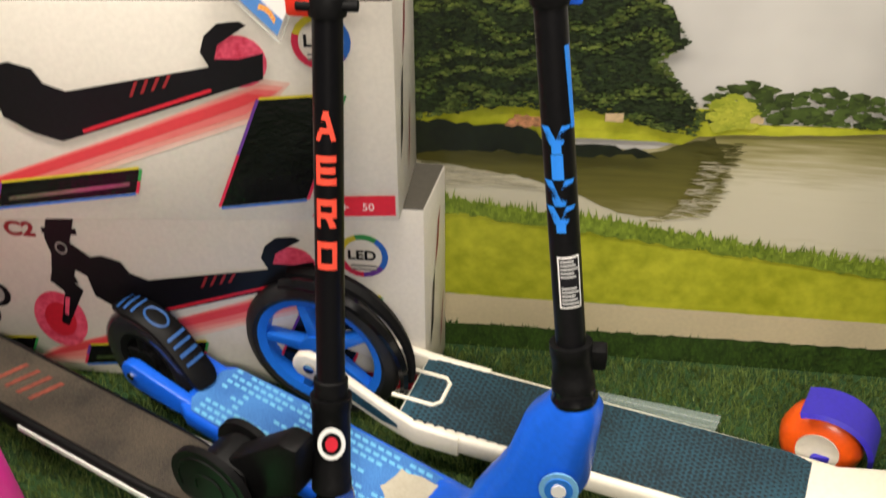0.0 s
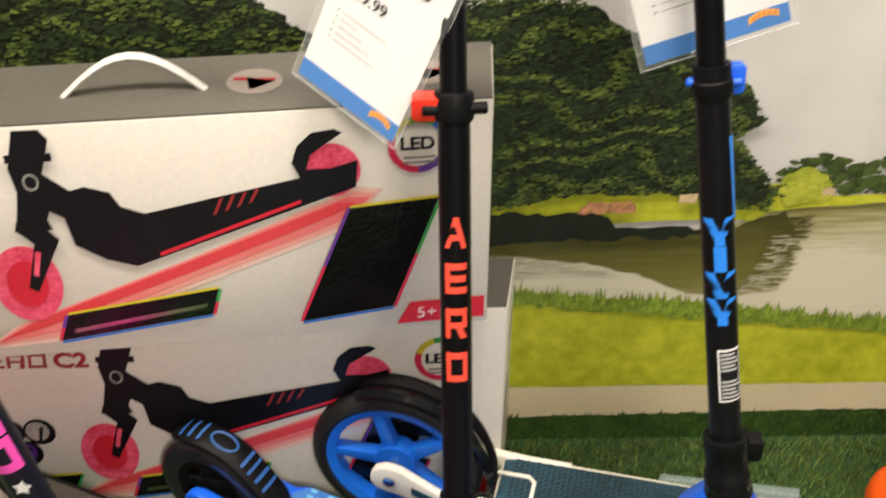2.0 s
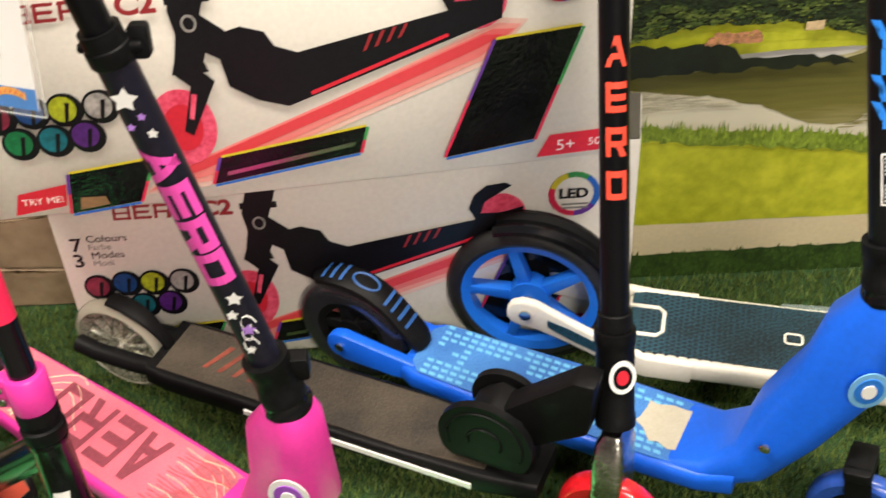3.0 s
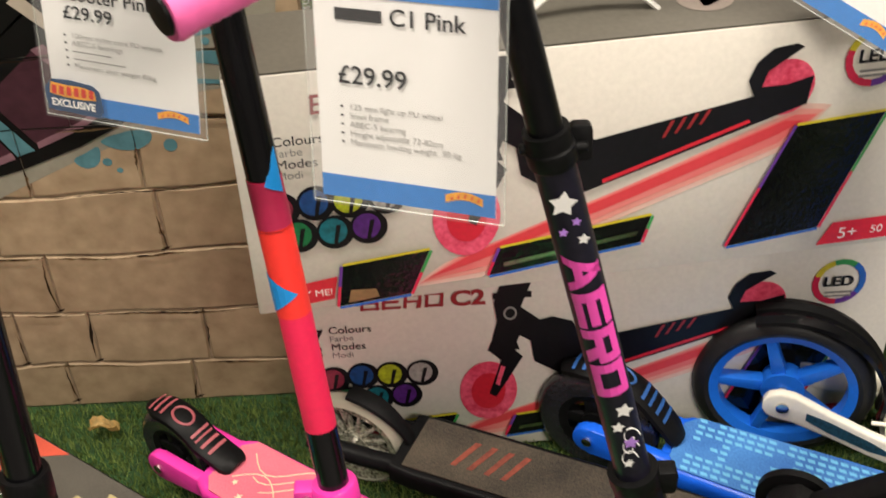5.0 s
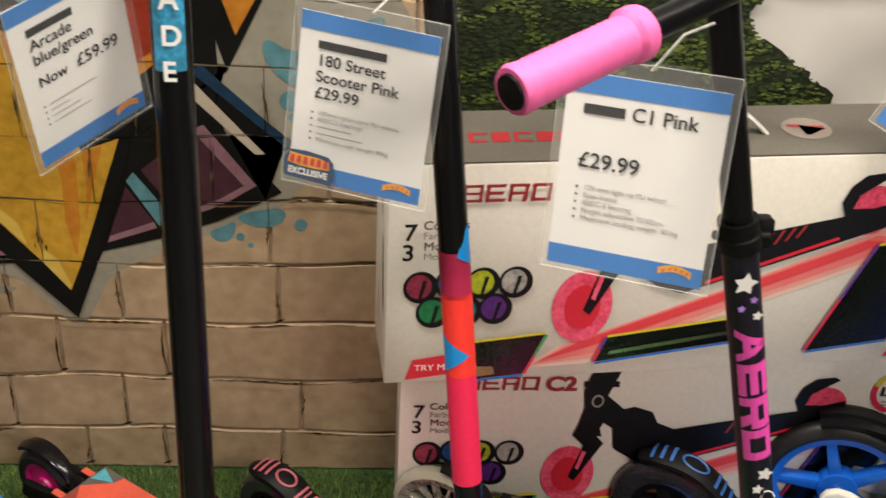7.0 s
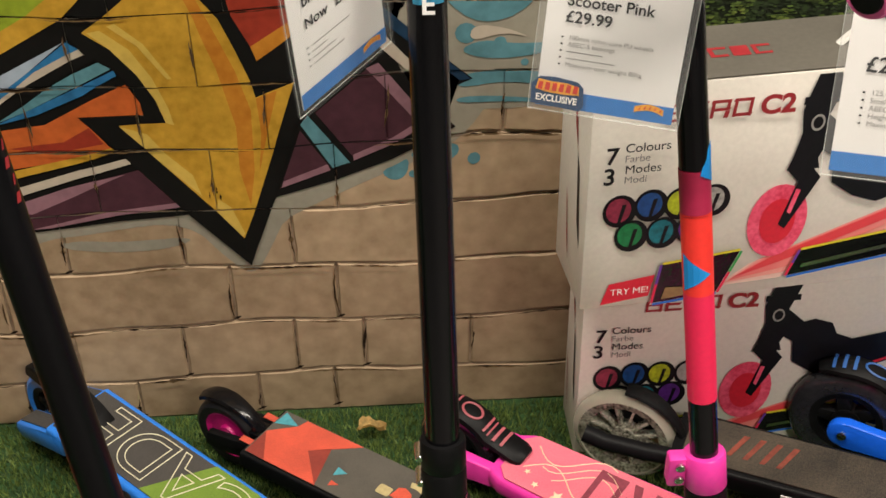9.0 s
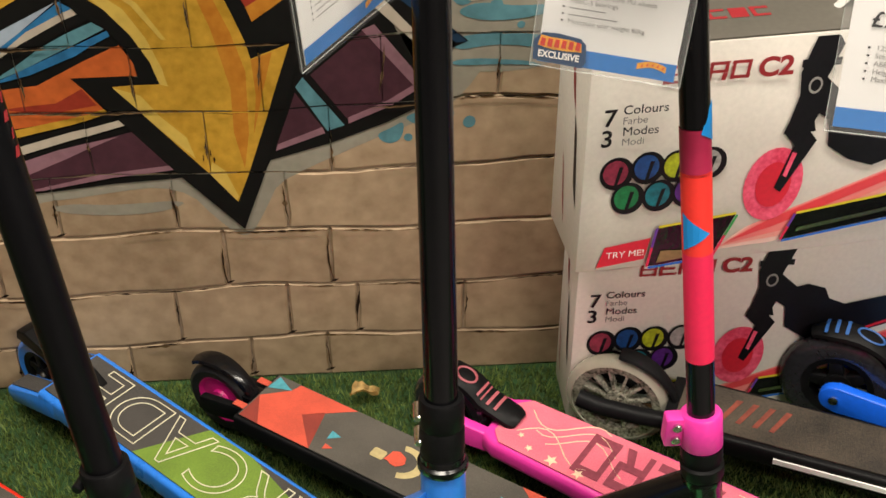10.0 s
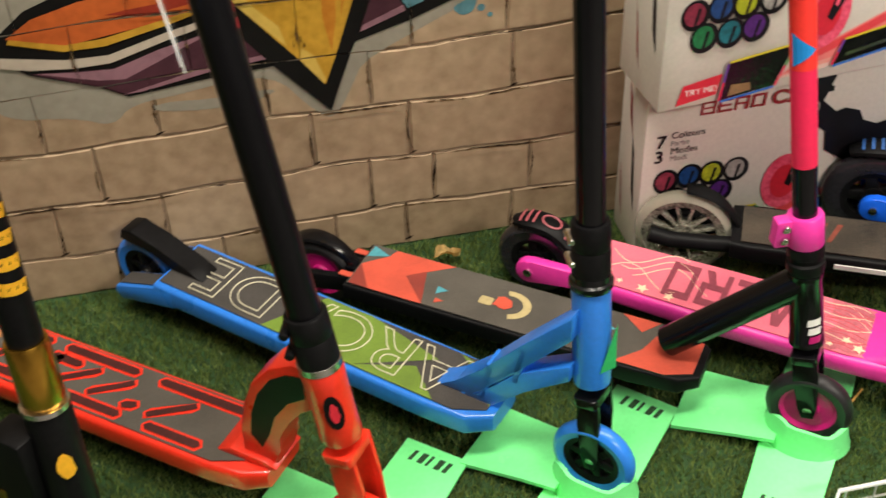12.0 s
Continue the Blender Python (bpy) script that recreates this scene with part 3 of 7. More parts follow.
        for i, (a, b, c, d) in enumerate(bars):
            flat("word_mark_block", [(x0 + 0.022 * a, 0.255 + 0.023 * b), (x0 + 0.022 * c, 0.255 + 0.023 * b), (x0 + 0.022 * c + 0.002, 0.255 + 0.023 * d), (x0 + 0.022 * a + 0.002, 0.255 + 0.023 * d)], INKMAR, 3 + 0.4 * i)
    part("printed_word", words("C2", o + BN * 0.0032 + BU * 0.192 + UP * 0.256, BU, UP, 0.0235, 0.0012, squeeze=1.05), INKMAR, body)
    # colour swatches with pale spokes
    for k, (cx, cz) in enumerate(((0.040, 0.142), (0.077, 0.146), (0.113, 0.145), (0.152, 0.145), (0.056, 0.106), (0.094, 0.106), (0.130, 0.108))):
        sw = flat("colour_swatch", disc2(0.0205, 24, cx, cz, 0.0225), INK, 3 + 0.25 * k)
        flat("swatch_wheel", disc2(0.0150, 20, cx - 0.002, cz + 0.002, 0.017), SWATCH[k], 5.2, sub=sw)
        flat("swatch_bar", [(cx - 0.003, cz - 0.016), (cx + 0.001, cz - 0.016), (cx + 0.007, cz + 0.010), (cx + 0.002, cz + 0.010)], INK, 5.6, sub=sw)
    # end panels
    for side, x in ((-1, 0.0), (1, length)):
        oo = o + BU * (x + side * 0.0008)
        for k, (z0, z1, a, b) in enumerate(((0.20, 0.29, 0.045, 0.060), (0.08, 0.20, 0.02, 0.035), (0.03, 0.13, 0.065, 0.075))):
            bm = B()
            prism(bm, [(a, z0), (b, z0 + 0.03), (b + 0.01, z1), (a + 0.014, z1 - 0.02)], oo, (-BN + BU * (0.018 / depth if side > 0 else 0)), UP, 0)
            part("end_print", bm, (INKMAR, INK, INKMAR)[k], body)
    # lid print and handle
    for cx, cy in ((0.50, 0.062), (0.685, 0.062)):
        bm = B()
        prism(bm, disc2(0.030, 26, cx, cy, 0.027), o + UP * (height + 0.0008), BU, -BN, 0)
        ic = part("lid_icon", bm, mat("lid_oval_print", srgb("857a72"), 0.5), lid)
        bm = B()
        prism(bm, [(cx - 0.022, cy + 0.004), (cx + 0.022, cy - 0.002), (cx + 0.022, cy + 0.004), (cx - 0.002, cy + 0.006), (cx, cy - 0.016), (cx - 0.006, cy - 0.016), (cx - 0.008, cy + 0.008), (cx - 0.022, cy + 0.010)], o + UP * (height + 0.0014), BU, -BN, 0)
        part("icon_drawing", bm, INKMAR, ic)
    for k in range(5):
        bm = B()
        prism(bm, [(0.095 + 0.026 * k, 0.045), (0.116 + 0.026 * k, 0.045), (0.118 + 0.026 * k, 0.068), (0.097 + 0.026 * k, 0.068)] if k % 2 else [(0.095 + 0.026 * k, 0.045), (0.116 + 0.026 * k, 0.045), (0.116 + 0.026 * k, 0.050), (0.101 + 0.026 * k, 0.050), (0.101 + 0.026 * k, 0.063), (0.118 + 0.026 * k, 0.063), (0.118 + 0.026 * k, 0.068), (0.096 + 0.026 * k, 0.068)], o + UP * (height + 0.0008), BU, -BN, 0)
        part("lid_word_block", bm, INKMAR, lid)
    bm = B()
    sweep(bm, [o + BU * (0.30 + 0.15 * k / 12) - BN * 0.055 + UP * (height - 0.003 + 0.045 * math.sin(math.pi * k / 12)) for k in range(13)], 0.0065, 8, squash=0.5)
    part("carry_handle", bm, mat("clear_handle", srgb("d8d6d0"), 0.15, vary=0.05), box, "translucent white plastic handle")
    return box


carton((-0.703, 1.340, 0.004), 0.748, 0.098, 0.335, "white printed scooter carton standing on the turf under another", "stacked cartons", radians(1.0))
carton((-0.726, 1.250, 0.340), 0.748, 0.125, 0.305, "white printed scooter carton stacked on top of another", "stacked cartons")

# ---- scooters ----
class Line:
    """Places along a scooter: s from the rear axle to the front, l to its side, z up."""

    def __init__(self, rear, front):
        self.r, self.f = V(rear[0], rear[1], 0), V(front[0], front[1], 0)
        self.n = (self.f - self.r).length
        self.d = (self.f - self.r).normalized()
        self.l = self.d.cross(UP)

    def at(self, s, l, z):
        return self.r + self.d * s + self.l * l + UP * z


def wheel(scooter, centre, axle, r, w, tyre=TYRE, core=BLACK, spokes=0, core_r=0.62, label="", bolt=True):
    a = Vector(axle).normalized()
    c = Vector(centre)
    ri, hw = r * core_r, w / 2
    bm = B()
    prof = [(ri, -hw * 0.8), (r * 0.86, -hw), (r * 0.96, -hw * 0.72), (r, -hw * 0.25), (r, hw * 0.25), (r * 0.96, hw * 0.72), (r * 0.86, hw), (ri, hw * 0.8), (ri, -hw * 0.8)]
    lathe(bm, c, a, prof, 40, cap=False)
    wh = part("wheel", bm, tyre, scooter, label)
    bm = B()
    hb = r * 0.24
    thin = 0.28 if spokes > 8 else (0.62 if r > 0.09 else 1.0)
    lip = 0.88 if r > 0.09 else 0.80
    if spokes:
        lathe(bm, c, a, [(ri * lip, -hw * 0.6), (ri * 1.01, -hw * 0.85), (ri * 1.01, hw * 0.85), (ri * lip, hw * 0.6), (ri * lip, -hw * 0.6)], 40, cap=False)
        u, v, _ = frame_of(a)
        for k in range(spokes):
            t = k * math.tau / spokes + 0.3
            e, side = u * math.cos(t) + v * math.sin(t), u * -math.sin(t) + v * math.cos(t)
            prism(bm, [(hb * 0.7, -r * 0.13 * thin), (ri * 0.92, -r * 0.085 * thin), (ri * 0.92, r * 0.085 * thin), (hb * 0.7, r * 0.13 * thin)], c - a * hw * 0.55, e, side, hw * 1.1, 0.001)
        lathe(bm, c, a, [(hb, -hw * 0.8), (hb, hw * 0.8)], 24)
    else:
        lathe(bm, c, a, [(hb, -hw * 0.85), (hb * 1.1, -hw * 0.5), (ri * 0.86, -hw * 0.42), (ri * 1.01, -hw * 0.82), (ri * 1.01, hw * 0.82), (ri * 0.86, hw * 0.42), (hb * 1.1, hw * 0.5), (hb, hw * 0.85)], 40)
    part("rim", bm, core, wh)
    if bolt:
        bm = B()
        lathe(bm, c, a, [(0.0055, -hw * 1.25), (0.0075, -hw * 1.2), (0.0075, hw * 1.2), (0.0055, hw * 1.25)], 12)
        part("axle_bolt", bm, STEEL, wh)
    return wh


def deck_loft(bm, ln, secs, c=0.006):
    """secs: (s, half width, z of the top, thickness, side shift)."""
    rings = []
    for s, hw, z, th, sh in secs:
        rings.append([ln.at(s, sh + a, z - th / 2 + b) for a, b in rrect(hw, th / 2, min(c, th * 0.4, hw * 0.4))])
    return loft(bm, rings)


def plate_on(bm, ln, pts, z, th=0.0015):
    """A thin plate on the deck, outlined in (s, l)."""
    return prism(bm, pts, ln.at(0, 0, z), ln.d, -ln.l, th)


def up_tube(name, scooter, p, q, r, material, label="", bands=()):
    bm = B()
    rod(bm, p, q, r, 28)
    return part(name, bm, material, scooter, label)


def along(p, q, z):
    p, q = Vector(p), Vector(q)
    return p + (q - p) * ((z - p.z) / (q.z - p.z))


def ring(scooter, p, q, z0, z1, r, material, name="collar", label="", steps=None):
    a, b = along(p, q, z0), along(p, q, z1)
    n = (b - a).length
    bm = B()
    prof = steps or [(0.92, 0), (1, 0.06), (1, 0.94), (0.92, 1)]
    lathe(bm, a, b - a, [(r * k, n * h) for k, h in prof], 28)
    return part(name, bm, material, scooter, label)


def tube_patch(bm, p, q, r, facing, quads, z_of):
    """Flat marks bent round a tube: quads in (arc metres, metres along)."""
    p, q = Vector(p), Vector(q)
    a = (q - p).normalized()
    f = Vector(facing)
    u = (f - a * f.dot(a)).normalized()
    v = a.cross(u)
    for quad in quads:
        n = 5
        def place(x, h):
            t = x / r
            return p + a * (h + z_of) + (u * math.cos(t) + v * math.sin(t)) * (r + 0.0006)
        (x0, h0), (x1, h1), (x2, h2), (x3, h3) = quad
        for k in range(n):
            t0, t1 = k / n, (k + 1) / n
            lo0, lo1 = (x0 + (x1 - x0) * t0, h0 + (h1 - h0) * t0), (x0 + (x1 - x0) * t1, h0 + (h1 - h0) * t1)
            hi0, hi1 = (x3 + (x2 - x3) * t0, h3 + (h2 - h3) * t0), (x3 + (x2 - x3) * t1, h3 + (h2 - h3) * t1)
            bm.faces.new([bm.verts.new(place(*c)) for c in (lo0, lo1, hi1, hi0)])
    return bm


def bar(x0, h0, x1, h1, sk=0.0):
    return [(x0, h0), (x1, h0), (x1 + sk, h1), (x0 + sk, h1)]


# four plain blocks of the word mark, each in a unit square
MARKS = (
    ([(0, 0), (.24, 0), (.66, 1), (.40, 1)], [(.76, 0), (1, 0), (.66, 1), (.40, 1)], [(.2, .26), (.8, .26), (.74, .42), (.26, .42)]),
    (bar(0, 0, 1, .19), bar(0, .4, .95, .59), bar(0, .81, 1, 1), bar(0, 0, .2, 1)),
    (bar(0, 0, .2, 1), bar(0, .81, 1, 1), bar(.8, .42, 1, 1), bar(0, .36, 1, .52), [(.70, 0), (1, 0), (.72, .4), (.46, .4)]),
    (bar(0, 0, 1, .19), bar(0, .81, 1, 1), bar(0, 0, .2, 1), bar(.8, 0, 1, 1)),
)


def stack_marks(scooter, p, q, r, facing, h_top, size, gap, wid, material, turned=False, sx=0.0, fat=0.02):
    """The four word-mark blocks one under another on a tube."""
    for k, glyph in enumerate(MARKS):
        bm = B()
        h0 = h_top - (k + 1) * size - k * gap
        quads = []
        for qd in glyph:
            mx, my = sum(c[0] for c in qd) / 4, sum(c[1] for c in qd) / 4
            qd = [(x + math.copysign(fat, x - mx), y + math.copysign(fat, y - my)) for x, y in qd]
            if turned:
                qd = qd[1:] + qd[:1]
                quads.append([((y - 0.5) * wid + sx, h0 + (1 - x) * size) for x, y in qd])
            else:
                quads.append([((x - 0.5) * wid + sx, h0 + y * size) for x, y in qd])
        tube_patch(bm, p, q, r, facing, quads, 0)
        part("word_mark_block", bm, material, scooter)


def fork(scooter, top, centre, axle, r, material, gap=0.017, wid=0.020):
    """Two fork legs, straddling the wheel, and a crown."""
    a = Vector(axle).normalized()
    t, c = Vector(top), Vector(centre)
    for s in (-1, 1):
        bm = B()
        d = (c - t).normalized()
        n = (c - t).length
        e = d.cross(a).normalized()
        prism(bm, [(0.0, -wid * 0.6), (n * 0.45, -wid * 0.62), (n * 0.92, -wid * 0.5), (n + 0.010, -wid * 0.3), (n + 0.010, wid * 0.3), (n * 0.92, wid * 0.5), (n * 0.45, wid * 0.62), (0.0, wid * 0.6)], t + a * (s * gap - 0.003), d, e, 0.006, 0.0012)
        part("fork_leg", bm, material, scooter)
    bm = B()
    d = (c - t).normalized()
    e = d.cross(a).normalized()
    prism(bm, rrect(gap + 0.005, wid * 0.66, 0.006), t, a, e, 0.014, 0.002)
    part("fork_crown", bm, material, scooter)


def fender(scooter, ln, s, z, r, a0, a1, half, material, th=0.004, label="", shift=0.0, n=14):
    """A curved mudguard over the rear wheel, swept from angle a0 to a1."""
    bm = B()
    rings = []
    for k in range(n + 1):
        a = radians(a0 + (a1 - a0) * k / n)
        c, sn = math.cos(a), math.sin(a)
        rr = r * (1 + 0.10 * max(0, k / n - 0.7))
        w = half * (0.7 + 0.3 * math.sin(math.pi * min(1, 0.25 + k / n)))
        pts = [(rr, -w), (rr + th * 0.8, -w * 0.85), (rr + th * 1.4, 0), (rr + th * 0.8, w * 0.85), (rr, w), (rr - th * 0.2, 0)]
        rings.append([ln.at(s + c * q, shift + l, z + sn * q) for q, l in pts])
    loft(bm, rings)
    return part("mudguard", bm, material, scooter, label)


def handlebar(scooter, top, along_dir, half, grip_mat, tube=MATTB, r=0.0105, gr=0.0165, glen=0.115):
    c, d = Vector(top), Vector(along_dir).normalized()
    bm = B()
    rod(bm, c - d * half, c + d * half, r, 18)
    hb = part("handlebar", bm, tube, scooter)
    for s in (-1, 1):
        e0, e1 = c + d * s * (half - glen), c + d * s * half
        n = glen
        prof = [(gr * 1.12, 0), (gr * 1.18, 0.004), (gr * 1.18, 0.012), (gr * 0.98, 0.016)]
        for k in range(14):
            h = 0.018 + (n - 0.030) * k / 14
            prof += [(gr, h), (gr * 0.97, h + 0.0035)]
        prof += [(gr, n - 0.010), (gr * 1.04, n - 0.004), (gr * 0.95, n)]
        bm = B()
        lathe(bm, e0, e1 - e0, prof, 28)
        g = part("grip", bm, grip_mat, hb)
        bm = B()
        lathe(bm, e1 + d * s * 0.0002, d * s, [(gr * 0.74, 0), (gr * 0.70, 0.002), (0.002, 0.003)], 24)
        part("end_plug", bm, BLACK, g)
    return hb


def marks_on_deck(scooter, ln, text, s0, l0, z, hgt, material, outline=0.0, squeeze=1.0, flip=True, bold=0.0):
    u, v = (-ln.d, ln.l) if flip else (ln.d, -ln.l)
    part("deck_lettering", words(text, ln.at(s0, l0, z), u, v, hgt, bold, outline, squeeze=squeeze), material, scooter)


def deck_marks_block(scooter, ln, s0, l0, z, size, wid, gap, material, flip=1):
    for k, glyph in enumerate(MARKS):
        bm = B()
        for i, qd in enumerate(glyph):
            prism(bm, [(s0 - flip * (k * (size + gap) + x * size), l0 + (y - 0.5) * wid * flip) for x, y in qd], ln.at(0, 0, z + 0.0002 * i), ln.d, ln.l, 0)
        part("deck_word_block", bm, material, scooter)


def star(bm, c, u, v, r, k=0.45, n=5):
    u, v = Vector(u), Vector(v)
    return bm.faces.new([bm.verts.new(Vector(c) + (u * math.cos(math.pi * i / n) + v * math.sin(math.pi * i / n)) * (r if i % 2 == 0 else r * k)) for i in range(2 * n)])


# -- blue truss-neck stunt scooter --
def blue_stunt_scooter():
    ln = Line((-1.443, 1.427), (-0.903, 0.918))
    sc = thing("stunt_scooter", ln.at(ln.n / 2, 0, 0), "blue stunt scooter with black bar and lettered grip-tape deck", "scooter", "scooters on display")
    p, q = V(-0.906, 0.922, 0.1), V(-0.914, 1.066, 1.0)
    h = 0.098
    bm = B()
    deck_loft(bm, ln, [(0.060, 0.054, h, 0.036, 0), (0.10, 0.054, h, 0.034, 0), (0.52, 0.054, h, 0.034, 0), (0.580, 0.050, h, 0.034, 0), (0.612, 0.030, h, 0.030, 0)])
    part("deck", bm, BLUEM, sc, "blue painted aluminium deck")
    bm = B()
    plate_on(bm, ln, [(0.065, -0.044), (0.56, -0.046), (0.600, -0.026), (0.600, 0.026), (0.56, 0.046), (0.065, 0.044)], h + 0.001)
    tape = part("grip_tape", bm, GRIPD, sc, "black gritty grip tape with green patch")
    LIME = mat("lime_print", srgb("6a862c"), 0.75, vary=0.3, scale=16, fine=700, bump=0.4)
    for pts in ([(0.25, -0.045), (0.40, -0.046), (0.50, 0.020), (0.38, 0.046), (0.30, 0.046)], [(0.40, -0.046), (0.53, -0.046), (0.48, -0.005)], [(0.52, 0.046), (0.60, 0.026), (0.60, -0.020), (0.56, 0.02)]):
        bm = B()
        plate_on(bm, ln, pts, h + 0.0027, 0.0004)
        part("green_patch", bm, LIME, tape)
    bm = words("ARCADE", ln.at(0.548, -0.037, h + 0.0040), -ln.d, ln.l, 0.076, 0, 0.0008, squeeze=1.06)
    part("deck_lettering", bm, mat("pale_outline_print", srgb("d8d4b8"), 0.6), tape, "pale outlined letters")
    wheel(sc, ln.at(0, 0, 0.060), ln.l, 0.060, 0.024, BLUEM, BLACK, 6, 0.68, "blue tyre on a black core")
    for s in (-1, 1):
        bm = B()
        prism(bm, [(-0.026, 0.046), (-0.022, 0.060), (0.05, 0.086), (0.095, h), (0.095, h - 0.034), (-0.014, 0.036)], ln.at(0, s * 0.0355 - 0.0185, 0), ln.d, UP, 0.037, 0.003)
        rail = part("deck_rail", bm, BLUEM, sc)
        bm = B()
        prism(bm, [(-0.018, 0.0622), (0.05, 0.0868), (0.066, 0.0917), (0.066, 0.0930), (0.05, 0.0882), (-0.018, 0.0636)], ln.at(0, s * 0.0355 - 0.014, 0), ln.d, UP, 0.026)
        part("rail_tape", bm, GRIPD, rail)
    bm = B()
    prism(bm, [(-0.030, 0.122), (-0.024, 0.140), (-0.004, 0.146), (0.04, 0.134), (0.10, 0.112), (0.125, h + 0.003), (0.065, h + 0.003), (0.03, 0.120)], ln.at(0, -0.018, 0), ln.d, UP, 0.036, 0.002)
    part("brake_plate", bm, BLACK, sc, "ribbed black flat rear brake")
    ring(sc, p, q, 0.190, 0.325, 0.0235, BLUEM, "head_tube", "blue head tube", [(0.96, 0), (1, 0.04), (1, 0.96), (0.96, 1)])
    # open truss neck
    hs = (V(-0.907, 0.936, 0) - ln.r).dot(ln.d) - 0.018
    bars_2d = [[(0.545, 0.097), (0.600, 0.097), (0.648, 0.150), (hs, 0.200), (hs, 0.226), (0.632, 0.174), (0.585, 0.112)], [(0.515, 0.098), (0.572, 0.103), (0.622, 0.162), (hs, 0.268), (hs, 0.308), (0.640, 0.226), (0.588, 0.160), (0.548, 0.116)], [(0.580, 0.106), (0.592, 0.106), (0.606, 0.172), (0.594, 0.174)], [(0.628, 0.158), (0.640, 0.158), (0.652, 0.226), (0.640, 0.222)]]
    bm = B()
    for pts in bars_2d:
        prism(bm, pts, ln.at(0, -0.016, 0), ln.d, UP, 0.032, 0.002)
    part("neck", bm, BLUEM, sc, "blue openwork truss neck")
    bm = B()
    prism(bm, [(-0.010, 0.02), (0.012, 0.085), (0.012, 0.02)], along(p, q, 0.2) + V(0.012, -0.0212, 0), (1, 0.3, 0), (0, 0.1, 1), 0)
    part("green_flash", bm, mat("green_flash_print", srgb("2fb868"), 0.4), sc)
    ring(sc, p, q, 0.325, 0.345, 0.0265, GLOSS, "headset", "", [(0.9, 0), (1, 0.2), (1, 0.5), (0.88, 0.6), (0.88, 1)])
    ring(sc, p, q, 0.345, 0.412, 0.0225, BLACK, "clamp", "black bar clamp", [(1, 0), (1, .1), (1.03, .1), (1.03, .45), (.97, .5), (1.03, .55), (1.03, .95), (.97, 1)])
    for k in (0.362, 0.392):
        c = along(p, q, k) + V(-0.024, 0.004, 0)
        bm = B()
        rod(bm, c - ln.l * 0.0 + V(0, -0.012, 0), c + V(0, 0.012, 0), 0.0045, 12)
        part("clamp_bolt", bm, STEEL, sc)
    up_tube("bar_tube", sc, along(p, q, 0.405), q, 0.0172, GLOSS, "glossy black steel bar")
    TEAL = mat("teal_print", srgb("3a90b8"), 0.3, vary=0.5, scale=40)
    bm = B()
    tube_patch(bm, p, q, 0.0172, (0.05, -1, 0.2), [bar(-0.014, 0.76, 0.014, 0.95)], 0)
    part("tube_graphic", bm, TEAL, sc, "teal patterned sticker")
    for k, ch in enumerate("EDAC"):
        c = along(p, q, 0.842 + 0.030 * k) + V(-0.006, -0.0182, 0.004)
        part("tube_letter", words(ch, c, (1, 0.0, 0), (0, 0.15, 1), 0.017, 0.0006), PAPER, sc)
    wheel(sc, V(-0.903, 0.918, 0.068), ln.l, 0.056, 0.024, BLUEM, BLACK, 6, 0.68, "blue tyre on a black core")
    fork(sc, along(p, q, 0.176), V(-0.903, 0.918, 0.068), ln.l, 0.05, GLOSS, 0.018, 0.024)
    handlebar(sc, along(p, q, 1.0), ln.l, 0.25, BLACK)
    return sc


